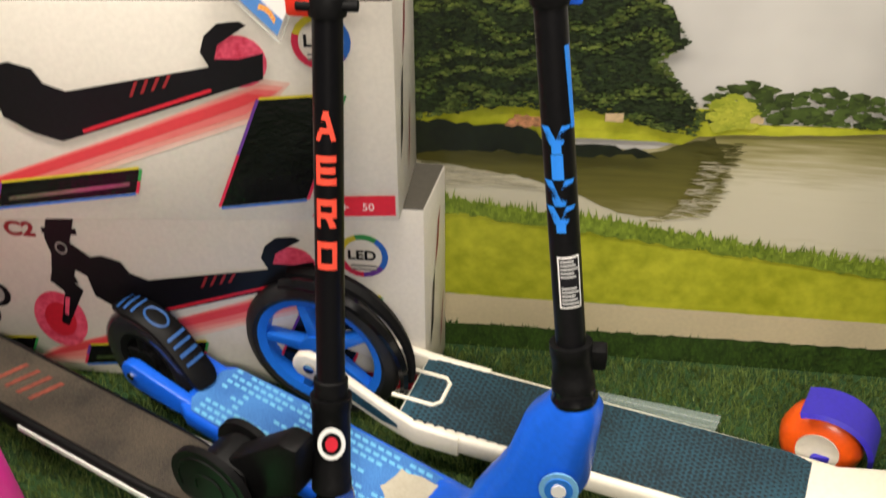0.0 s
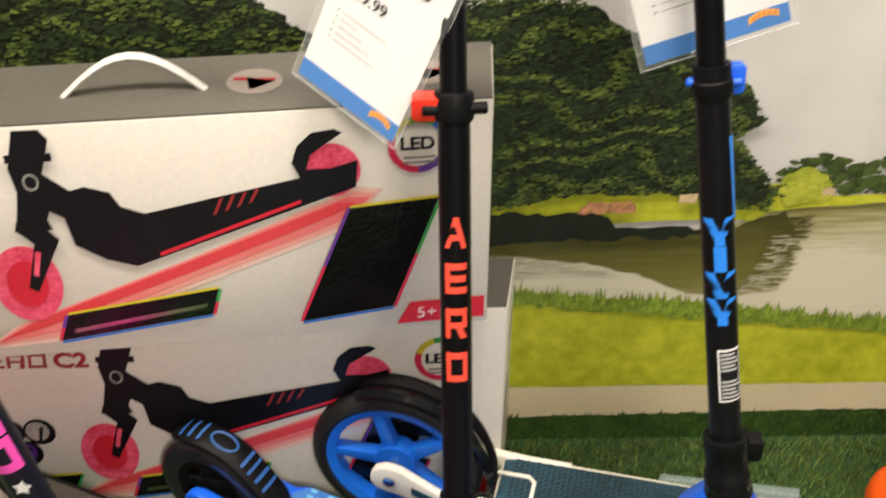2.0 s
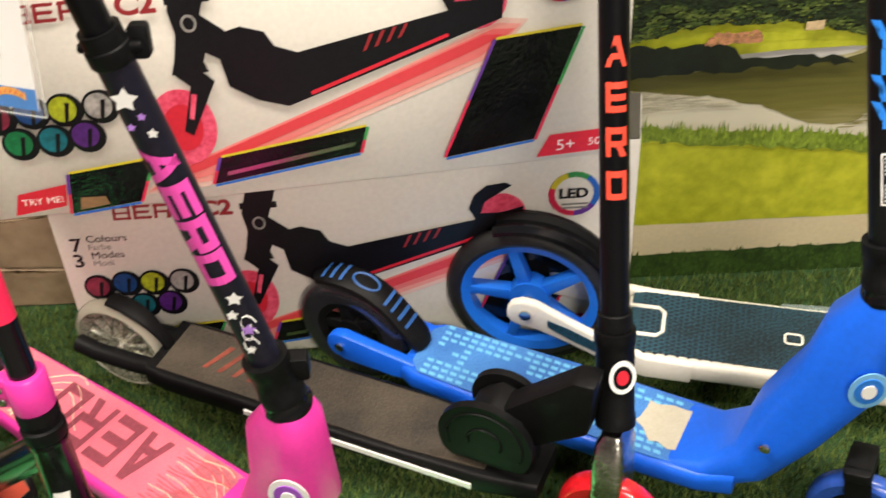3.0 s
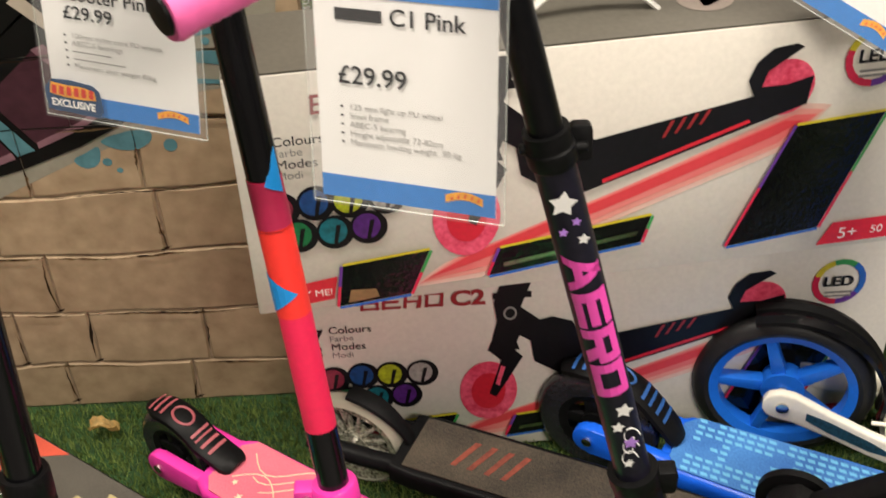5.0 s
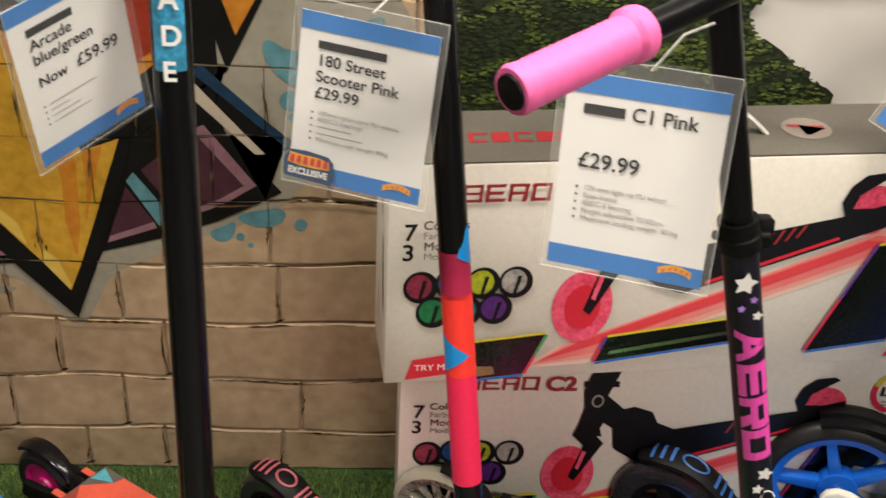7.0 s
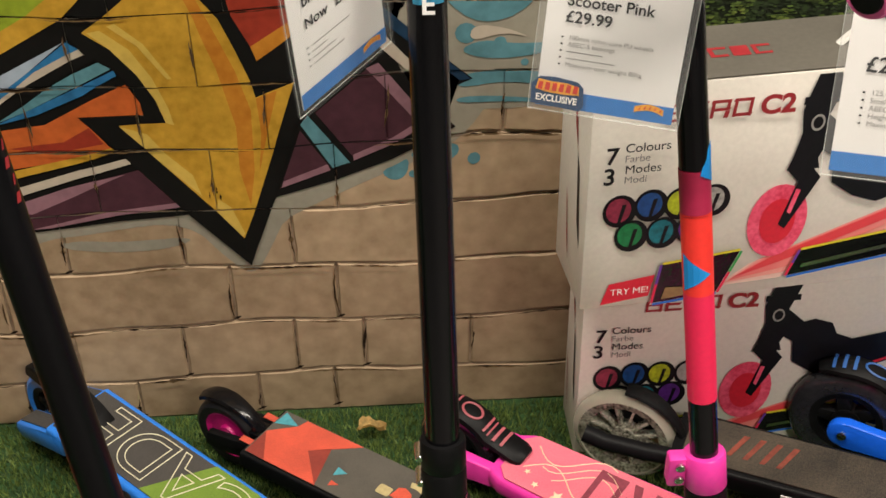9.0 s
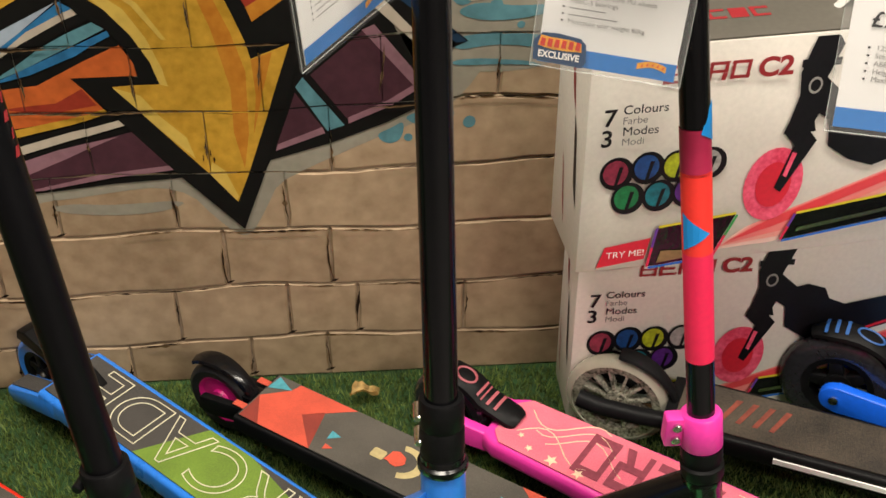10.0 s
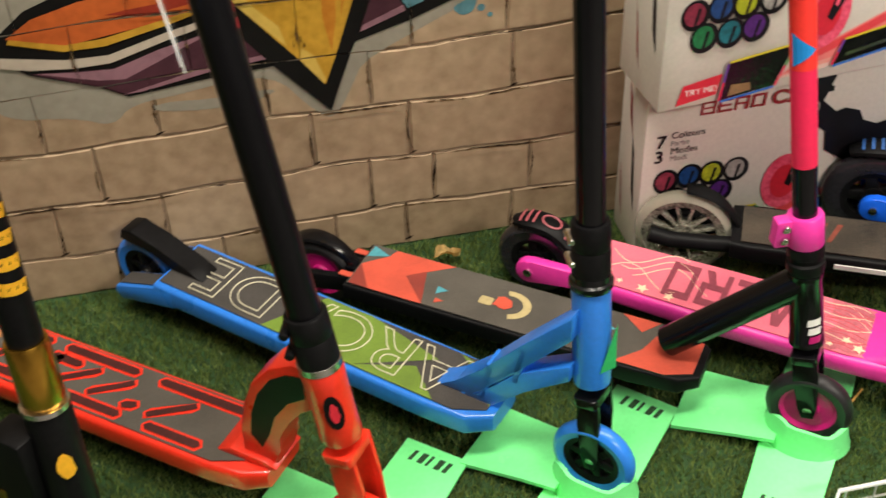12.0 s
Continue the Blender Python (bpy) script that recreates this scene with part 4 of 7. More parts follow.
# -- black and pink stunt scooter --
def pink_core_scooter():
    ln = Line((-1.188, 1.366), (-0.606, 0.938))
    sc = thing("stunt_scooter", ln.at(ln.n / 2, 0, 0), "black stunt scooter with pink-red bar and pink wheel cores", "scooter", "scooters on display")
    p, q = V(-0.606, 0.937, 0.07), V(-0.698, 1.113, 1.0)
    h = 0.090
    bm = B()
    deck_loft(bm, ln, [(0.062, 0.050, h, 0.028, 0), (0.10, 0.050, h, 0.028, 0), (0.50, 0.050, h, 0.028, 0), (0.56, 0.046, h, 0.026, 0), (0.585, 0.030, h, 0.022, 0)], 0.004)
    part("deck", bm, BLACK, sc, "black aluminium deck")
    bm = B()
    plate_on(bm, ln, [(0.066, -0.044), (0.54, -0.046), (0.575, -0.03), (0.575, 0.03), (0.54, 0.046), (0.066, 0.046)], h + 0.001)
    tape = part("grip_tape", bm, GRIP, sc, "grey printed grip tape")
    CORAL = mat("coral_print", srgb("c8503a"), 0.75, vary=0.22, scale=30, fine=700, bump=0.4)
    CORAL2 = mat("rust_print", srgb("8a3428"), 0.75, vary=0.22, scale=30, fine=700, bump=0.4)
    CYAN = mat("cyan_print", srgb("4a9aa8"), 0.7, vary=0.2)
    tri = [([(0.068, -0.044), (0.10, -0.045), (0.068, 0.0)], CORAL2), ([(0.10, -0.045), (0.185, -0.045), (0.14, 0.0)], CORAL), ([(0.068, 0.0), (0.10, -0.045), (0.14, 0.0), (0.10, 0.03)], CORAL), ([(0.14, 0.0), (0.20, 0.045), (0.105, 0.045), (0.10, 0.03)], CORAL), ([(0.14, 0.0), (0.185, -0.045), (0.165, 0.02)], CORAL2), ([(0.068, 0.018), (0.10, 0.03), (0.070, 0.043)], CYAN), ([(0.195, -0.018), (0.210, -0.006), (0.193, -0.002)], CYAN), ([(0.20, -0.036), (0.212, -0.028), (0.199, -0.026)], CORAL), ([(0.47, -0.046), (0.54, -0.046), (0.50, -0.012)], CORAL), ([(0.54, -0.046), (0.575, -0.03), (0.575, 0.03), (0.52, 0.046), (0.50, -0.012)], CORAL), ([(0.44, 0.0), (0.455, 0.012), (0.44, 0.018)], CYAN), ([(0.455, 0.046), (0.51, 0.046), (0.49, 0.02)], CORAL)]
    for pts, m in tri:
        bm = B()
        plate_on(bm, ln, pts, h + 0.0027, 0.0004)
        part("printed_triangle", bm, m, tape)
    CREAM = mat("cream_print", srgb("b8a878"), 0.7, vary=0.15)
    bm = B()
    plate_on(bm, ln, [(0.30 + 0.034 * math.cos(a), 0.0 + 0.028 * math.sin(a)) for a in [math.pi * k / 12 - 1.3 for k in range(13)]] + [(0.30 + 0.022 * math.cos(a), 0.0 + 0.019 * math.sin(a)) for a in [math.pi * (12 - k) / 12 - 1.3 for k in range(13)]], h + 0.0027, 0.0004)
    part("printed_crescent", bm, CREAM, tape)
    bm = B()
    plate_on(bm, ln, rag(disc2(0.014, 14, 0.293, 0.0, 0.013), 0.006, 0.003, 9), h + 0.0033, 0.0004)
    part("printed_spot", bm, CORAL, tape)
    bm = B()
    plate_on(bm, ln, [(0.268 + a, -0.004 + b) for a, b in rrect(0.010, 0.008, 0.003)], h + 0.0035, 0.0004)
    part("printed_tag", bm, CREAM, tape)
    PK = mat("pink_core", srgb("c81878"), 0.35, vary=0.1)
    for s in (-1, 1):
        bm = B()
        prism(bm, [(-0.022, 0.050), (-0.016, 0.074), (0.07, h), (0.07, h - 0.028), (0.0, 0.046)], ln.at(0, s * 0.026 - 0.006, 0), ln.d, UP, 0.012, 0.003)
        rail = part("deck_rail", bm, BLACK, sc)
        bm = B()
        plate_on(bm, ln, [(0.045, s * 0.026 - 0.005), (0.068, s * 0.026 - 0.005), (0.068, s * 0.026 + 0.005), (0.045, s * 0.026 + 0.005)], 0.0895, 0.001)
        part("rail_tape", bm, CORAL, rail)
    wheel(sc, ln.at(0, 0, 0.057), ln.l, 0.057, 0.024, TYRE, PK, 0, 0.66, "black tyre on a pink core")
    fender(sc, ln, 0.0, 0.057, 0.064, 128, 18, 0.015, GLOSS, 0.005, "glossy black curved rear brake")
    bm = B()
    prism(bm, [(0.054, 0.060), (0.090, h), (0.066, h + 0.002), (0.046, 0.090)], ln.at(0, -0.014, 0), ln.d, UP, 0.028, 0.0015)
    part("mudguard_foot", bm, GLOSS, sc)
    ring(sc, p, q, 0.170, 0.275, 0.021, GLOSS, "head_tube", "glossy black head tube", [(1.05, 0), (1.05, .08), (1, .1), (1, .92), (1.06, .94), (1.06, 1)])
    bm = B()
    a, b = along(p, q, 0.262), ln.at(0.530, 0, h + 0.019)
    rod(bm, a, b, 0.021, 24)
    part("down_tube", bm, GLOSS, sc, "thick glossy black down tube")
    for k in range(3):
        bm = B()
        tube_patch(bm, p, q, 0.0212, (-0.15, -1, 0.2), [bar(-0.004 - 0.001 * k, 0.112 + 0.013 * k, 0.012, 0.122 + 0.013 * k, 0.002)], 0)
        part("head_badge", bm, (PK, PAPER, PAPER)[k], sc)
    ring(sc, p, q, 0.275, 0.312, 0.0235, BLACK, "headset", "black headset rings", [(0.92, 0), (1, .1), (1, .4), (.85, .45), (.85, .6), (.96, .65), (.96, 1)])
    ring(sc, p, q, 0.312, 0.354, 0.0225, PINK, "clamp", "bright pink bar clamp")
    bm = B()
    c = along(p, q, 0.333)
    prism(bm, rrect(0.010, 0.019, 0.003), c + V(-0.030, -0.006, 0), (1, 0, 0), (0, 0, 1), -0.016, 0.002)
    lug = part("clamp_lug", bm, PINK, sc)
    for dz in (-0.009, 0.009):
        bm = B()
        lathe(bm, c + V(-0.028, -0.006, dz), (0, -1, 0), [(0.0052, 0), (0.0052, 0.003), (0.004, 0.004)], 14)
        part("clamp_bolt", bm, STEEL, lug)
    tr = 0.0148
    up_tube("bar_tube", sc, along(p, q, 0.350), along(p, q, 0.668), tr, GLOSS, "steel bar, black, red and blue")
    up_tube("bar_tube_top", sc, along(p, q, 0.668), q, tr - 0.0002, GLOSS, "glossy black upper bar")
    HOT = mat("hot_red_print", srgb("f02a58"), 0.42, vary=0.05, spec=0.4)
    VER = mat("vermilion_print", srgb("fa3c34"), 0.42, vary=0.05, spec=0.4)
    CRIM = mat("crimson_print", srgb("b42850"), 0.42, vary=0.06, spec=0.4)
    SKYB = mat("sky_blue_print", srgb("1e90e0"), 0.3, vary=0.05, coat=0.3)
    for z0, z1, m in ((0.419, 0.668, HOT), (0.54, 0.625, VER), (0.622, 0.668, CRIM)):
        ring(sc, p, q, z0, z1, tr + 0.0003 + 0.0001 * (m is not HOT), m, "colour_band", "", [(1, 0), (1, 1)])
    L = (q - p).length / (q.z - p.z)
    bm = B()
    tube_patch(bm, p, q, tr + 0.0006, (-0.2, -1, 0.2), [[(-0.016, 0.545 * L), (0.012, 0.563 * L), (0.0121, 0.5631 * L), (-0.016, 0.585 * L)]], -0.07 * L)
    part("blue_triangle", bm, SKYB, sc)
    bm = B()
    tube_patch(bm, p, q, tr + 0.0006, (0.55, -1, 0.2), [[(-0.006, 0.665 * L), (0.010, 0.655 * L), (0.010, 0.695 * L), (0.009, 0.695 * L)]], -0.07 * L)
    part("blue_triangle", bm, SKYB, sc)
    wheel(sc, V(-0.604, 0.935, 0.068), ln.l, 0.056, 0.024, TYRE, PK, 0, 0.66, "black tyre on a pink core")
    fork(sc, along(p, q, 0.160), V(-0.604, 0.935, 0.068), ln.l, 0.05, GLOSS, 0.018, 0.026)
    handlebar(sc, along(p, q, 1.0), ln.l, 0.24, BLACK)
    return sc


# -- moulded kick scooters, one pink and one blue --
def tongue(scooter, ln, rw, h, half, material, print_mat, label):
    """A shoe-tongue mudguard that rises over the rear wheel and stands on the deck, with its printed lines."""
    r = rw * 1.10
    path = [(r * math.cos(radians(a)), rw + r * math.sin(radians(a))) for a in (122, 112, 102, 92, 82, 72, 62, 52, 43)]
    x0, z0 = path[-1]
    x1, z1 = 0.106, h + 0.003
    path += [(x0 + (x1 - x0) * t + 0.004 * math.sin(math.pi * t), z0 + (z1 - z0) * t ** 0.9) for t in (0.25, 0.5, 0.75, 0.92, 1.0)]
    n = len(path)
    norms, rings = [], []
    for k, (a, b) in enumerate(path):
        a0, b0 = path[max(k - 1, 0)]
        a1, b1 = path[min(k + 1, n - 1)]
        d = math.hypot(a1 - a0, b1 - b0)
        nx, nz = -(b1 - b0) / d, (a1 - a0) / d
        norms.append((nx, nz))
        w = half * min(1.0, 0.55 + 0.22 * k, 0.70 + 0.16 * (n - 1 - k))
        th = 0.007
        ringp = [(-w, -th * 0.4), (-w * 0.96, th * 0.4), (-w * 0.6, th), (0, th * 1.25), (w * 0.6, th), (w * 0.96, th * 0.4), (w, -th * 0.4), (0, -th * 0.1)]
        rings.append([ln.at(a + nx * c, l, b + nz * c) for l, c in ringp])
    bm = B()
    loft(bm, rings)
    guard = part("mudguard", bm, material, scooter, label)

    def on(t, l, up=0.0096):
        k = min(int(t), n - 2)
        f = t - k
        a = path[k][0] * (1 - f) + path[k + 1][0] * f
        b = path[k][1] * (1 - f) + path[k + 1][1] * f
        nx, nz = norms[k][0] * (1 - f) + norms[k + 1][0] * f, norms[k][1] * (1 - f) + norms[k + 1][1] * f
        up -= 0.0030 * (l / half) ** 2
        return ln.at(a + nx * up, l, b + nz * up)

    for t in (1.2, 2.0, 2.8, 6.8, 7.6, 8.4, 9.2):
        bm = B()
        row = [half * 0.72 * (k / 3 - 1) for k in range(7)]
        lo, hi = [bm.verts.new(on(t, l)) for l in row], [bm.verts.new(on(t + 0.28, l)) for l in row]
        for k in range(6):
            bm.faces.new((lo[k], lo[k + 1], hi[k + 1], hi[k]))
        part("printed_line", bm, print_mat, guard)
    bm = B()
    sweep(bm, [on(4.8 + 1.1 * math.sin(t), half * 0.55 * math.cos(t), 0.0086) for t in [k * math.tau / 20 for k in range(20)]], 0.0019, 5, True)
    part("printed_ring", bm, print_mat, guard)


def rounded_arm(s0, z0, r, s1, z_top, z_low):
    """Outline of a side arm with a round end about the axle that runs on into the deck."""
    return [(s0 + r * math.cos(radians(a)), z0 + r * math.sin(radians(a))) for a in range(80, 300, 20)] + [(s1 * 0.6, z_low), (s1, z_low), (s1, z_top)]


def moulded_scooter(rear, front, p, q, body, colour, deck_mat, z_col, stack, facing, label, grips, flowers, rw=0.063):
    ln = Line(rear, front)
    sc = thing("kick_scooter", ln.at(ln.n / 2, 0, 0), label, "scooter", "scooters on display")
    p, q = Vector(p), Vector(q)
    h = 0.092
    N = ln.n
    bm = B()
    deck_loft(bm, ln, [(rw + 0.010, 0.042, h - 0.002, 0.030, 0), (rw + 0.030, 0.052, h, 0.032, 0), (0.30, 0.060, h, 0.030, 0), (N - 0.24, 0.060, h, 0.030, 0), (N - 0.18, 0.058, h + 0.004, 0.032, 0), (N - 0.14, 0.050, h + 0.016, 0.040, 0)], 0.010)
    deck = part("deck", bm, body, sc, colour + " moulded plastic deck")
    bm = B()
    plate_on(bm, ln, [(rw + 0.022, -0.03), (rw + 0.037, -0.046), (0.30, -0.051), (N - 0.24, -0.051), (N - 0.19, -0.046), (N - 0.175, 0.0), (N - 0.19, 0.046), (N - 0.24, 0.051), (0.30, 0.051), (rw + 0.037, 0.046), (rw + 0.022, 0.03)], h + 0.0006)
    pad = part("foot_pad", bm, deck_mat, sc, "printed textured foot pad")
    # swan-neck front moulding
    col = along(p, q, z_col)
    sec = []
    cs = (col - ln.r).dot(ln.d)
    cl = (col - ln.r).dot(ln.l)
    for t, s, l, z, hw, hd in ((0, N - 0.23, 0, h - 0.015, 0.056, 0.014), (1, N - 0.175, 0, h - 0.006, 0.053, 0.020), (2, N - 0.128, cl * 0.1, h + 0.026, 0.047, 0.030), (3, N - 0.098, cl * 0.3, 0.178, 0.040, 0.043), (4, cs * 0.5 + (N - 0.075) * 0.5, cl * 0.6, 0.262, 0.034, 0.045), (5, cs - 0.010, cl * 0.9, z_col - 0.042, 0.030, 0.038), (6, cs, cl, z_col - 0.012, 0.026, 0.029), (7, cs, cl, z_col, 0.022, 0.023)):
        ang = (0.08, 0.35, 0.80, 1.15, 1.35, 1.5, 1.57, 1.57)[t]
        f, g = V(0, 0, 1) * math.cos(ang) - ln.d * math.sin(ang), ln.l
        sec.append([ln.at(s, l, z) + g * a + f * b for a, b in rrect(hw, hd, min(hw, hd) * 0.75, 4)])
    bm = B()
    loft(bm, sec)
    neck = part("neck", bm, body, sc, colour + " moulded front neck")
    # round badge on the side of the neck
    c = ln.at(cs + 0.012, cl * 0.75 + 0.033, z_col - 0.100)
    bu, bv = (ln.d * 0.9 - ln.l * 0.43).normalized(), UP
    for r, m in ((0.021, PAPER if flowers else mat("pale_blue_badge", srgb("7ab8e8"), 0.4)), (0.015, mat("badge_ring", srgb("9a4ac0") if flowers else srgb("2a78d8"), 0.4)), (0.008, PAPER)):
        bm = B()
        prism(bm, disc2(r, 22, 0, 0, r * 1.25), c, bu, bv, 0.0015)
        part("badge", bm, m, neck)
        c = c + (ln.l * 0.9 + ln.d * 0.43).normalized() * 0.0012
    bm = B()
    lathe(bm, ln.at(cs - 0.075, 0.043, 0.165), ln.l, [(0.006, 0), (0.0065, 0.003), (0.004, 0.0045)], 14)
    part("neck_screw", bm, STEEL, neck)
    ring(sc, p, q, z_col - 0.004, z_col + 0.012, 0.0235, GLOSS, "collar_ring", "", [(1, 0), (1.05, .3), (.95, .6), (.95, 1)])
    ring(sc, p, q, z_col + 0.012, z_col + 0.062, 0.0205, BLACK, "clamp", "black clamp at the foot of the tube", [(1.08, 0), (1.08, .2), (1, .25), (1, .7), (1.06, .75), (1.06, 1)])
    bm = B()
    cc = along(p, q, z_col + 0.045)
    prism(bm, rrect(0.013, 0.013, 0.004), cc + V(0.022, -0.004, 0), (1, 0, 0), (0, 0, 1), -0.016, 0.002)
    part("clamp_lug", bm, BLACK, sc)
    tr = 0.0152
    INDIGO = mat("midnight_tube", (0.010, 0.009, 0.018) if flowers else (0.004, 0.004, 0.005), 0.34, vary=0.3, spec=0.25)
    zt = 0.785
    up_tube("lower_tube", sc, along(p, q, z_col + 0.05), along(p, q, zt), tr, INDIGO, "black steel steering tube")
    up_tube("upper_tube", sc, along(p, q, zt - 0.01), q, 0.0126, MATTB, "thinner black telescopic tube")
    ring(sc, p, q, zt - 0.022, zt + 0.006, 0.0172, BLACK, "height_clamp", "", [(.95, 0), (1.05, .1), (1.05, .5), (.97, .55), (.97, 1)])
    bm = B()
    cc = along(p, q, zt - 0.010)
    prism(bm, rrect(0.008, 0.013, 0.004), cc + V(0.022, 0.004, 0), (1, 0, 0), (0, 0.2, 1), -0.012, 0.003)
    rod(bm, cc + V(-0.022, 0, 0), cc + V(0.026, 0, 0), 0.004, 12)
    part("quick_release", bm, BLACK if flowers else BLUE, sc, "quick-release lever")
    L = (q - p).length / (q.z - p.z)
    if flowers:
        stack_marks(sc, p, q, tr, facing, (0.692 - p.z) * L, 0.0318, 0.0048, 0.026, mat("pink_print", srgb("f050b8"), 0.4, vary=0.05), True, 0.0, 0.04)
        for hz, x, r, m in ((0.739, -0.002, 0.011, PAPER), (0.722, 0.004, 0.004, mat("lilac_print", srgb("b080d8"), 0.4)), (0.716, -0.007, 0.004, mat("lilac_print", srgb("b080d8"), 0.4)), (0.706, 0.006, 0.005, PAPER), (0.536, 0.004, 0.008, PAPER), (0.52, -0.004, 0.006, PAPER), (0.50, 0.003, 0.007, mat("lilac_print", srgb("b080d8"), 0.4)), (0.478, -0.003, 0.005, PAPER)):
            a = (q - p).normalized()
            f = Vector(facing)
            u = (f - a * f.dot(a)).normalized()
            bm = B()
            star(bm, p + a * ((hz - p.z) * L) + u * (tr + 0.0012) + a.cross(u) * x, a.cross(u), a, r, 0.55)
            part("printed_flower", bm, m, sc)
        for k in range(3):
            a = (q - p).normalized()
            f = Vector(facing)
            u = (f - a * f.dot(a)).normalized()
            bm = B()
            c = p + a * ((0.505 - 0.012 * k - p.z) * L) + u * (tr - 0.0003) + a.cross(u) * (0.004 - 0.003 * k)
            sweep(bm, [c + a.cross(u) * 0.008 * math.cos(t * 0.6) * (1 - t / 14) + a * 0.012 * math.sin(t * 0.6) * (1 - t / 14) for t in range(11)], 0.0007, 5)
            part("printed_swirl", bm, PAPER, sc)
    else:
        BLP = mat("blue_print", srgb("2a86ee"), 0.4, vary=0.05)
        arms = ([(-0.006, 0.008), (0.002, 0.008), (-0.006, 0.026), (-0.016, 0.026)], [(-0.002, 0.008), (0.006, 0.008), (0.016, 0.026), (0.006, 0.026)])
        stem = [(-0.0045, -0.001), (0.0045, -0.001), (0.0045, 0.011), (-0.0045, 0.011)]
        post = [(-0.0055, 0.0), (0.0055, 0.0), (0.0055, 0.025), (-0.0055, 0.025)]
        wedge = ([(-0.005, 0.0), (0.003, 0.0), (-0.006, 0.026), (-0.016, 0.026)], [(-0.003, 0.0), (0.005, 0.0), (0.016, 0.026), (0.006, 0.026)])
        for k, glyph in enumerate(((*arms, stem), (post,), wedge, (*arms, stem))):
            h0 = (0.634 - p.z) * L - 0.0265 * k
            bm = B()
            tube_patch(bm, p, q, tr, facing, [[(x, h0 + z) for x, z in quad] for quad in glyph], 0)
            part("tube_graphic", bm, BLP, sc, "blue flame-like marks")
        bm = B()
        tube_patch(bm, p, q, tr, (1.0, -0.4, 0), [bar(-0.004, (0.655 - p.z) * L, 0.003, (0.73 - p.z) * L, -0.003)], 0)
        part("tube_graphic", bm, BLP, sc)
        bm = B()
        tube_patch(bm, p, q, tr, (0.25, -1, 0), [bar(-0.011, (0.478 - p.z) * L, 0.011, (0.532 - p.z) * L)], 0)
        lab = part("safety_label", bm, PAPER, sc, "small white-edged safety label")
        bm = B()
        tube_patch(bm, p, q, tr + 0.0004, (0.25, -1, 0), [bar(-0.0095, (0.480 - p.z) * L, 0.0095, (0.530 - p.z) * L)], 0)
        part("label_field", bm, INK, lab)
        for k in range(12):
            if k in (5, 6):
                continue
            bm = B()
            tube_patch(bm, p, q, tr + 0.0008, (0.25, -1, 0), [bar(-0.0085, (0.4825 - p.z) * L + 0.0041 * k, 0.0085 - 0.002 * (k % 3), (0.4825 - p.z) * L + 0.0041 * k + 0.0022)], 0)
            part("label_line", bm, mat("label_grey", srgb("b8b8b8"), 0.5), lab)
    # rear wheel and shoe-shaped mudguard
    CLEARW = mat("smoky_wheel", (0.02, 0.02, 0.024), 0.18, vary=0.3, coat=0.3)
    wheel(sc, ln.at(0, 0, rw), ln.l, rw, 0.028, CLEARW, BLACK, 5, 0.6, "dark light-up rear wheel", False)
    DEC = mat("mudguard_print", srgb("a8565e") if flowers else srgb("2a5694"), 0.5)
    tongue(sc, ln, rw, h, 0.021, BLACK, DEC, "black tongue-shaped mudguard with printed lines")
    # side arms that hold the axle
    for s in (-1, 1):
        bm = B()
        prism(bm, rounded_arm(0.0, rw, 0.021, 0.125, h - 0.001, h - 0.031), ln.at(0, s * 0.032 - 0.008, 0), ln.d, UP, 0.016, 0.005)
        stay = part("axle_stay", bm, body, sc)
        bm = B()
        lathe(bm, ln.at(0, s * 0.040, rw), ln.l * s, [(0.0065, 0), (0.0065, 0.003), (0.0035, 0.0042)], 14)
        part("axle_bolt", bm, STEEL, stay)
    FW = mat("clear_front_wheel", srgb("e87ab0") if flowers else srgb("2a50a8"), 0.2, vary=0.2)
    fc = V(front[0], front[1], 0.0625)
    wheel(sc, fc, ln.l, 0.0625, 0.026, FW, BLACK, 5, 0.6)
    fork(sc, fc + UP * 0.085 - ln.d * 0.014, fc, ln.l, 0.05, BLACK, 0.019, 0.024)
    return ln, sc, pad, h


PADP = mat("pink_pad_print", srgb("ea6a84"), 0.6, vary=0.18, scale=12, fine=500, bump=0.3, col2=srgb("ee7a8a"))
PADB = mat("blue_pad_print", srgb("2a64b4"), 0.6, vary=0.2, scale=12, fine=500, bump=0.3, col2=srgb("4a8ad0"))


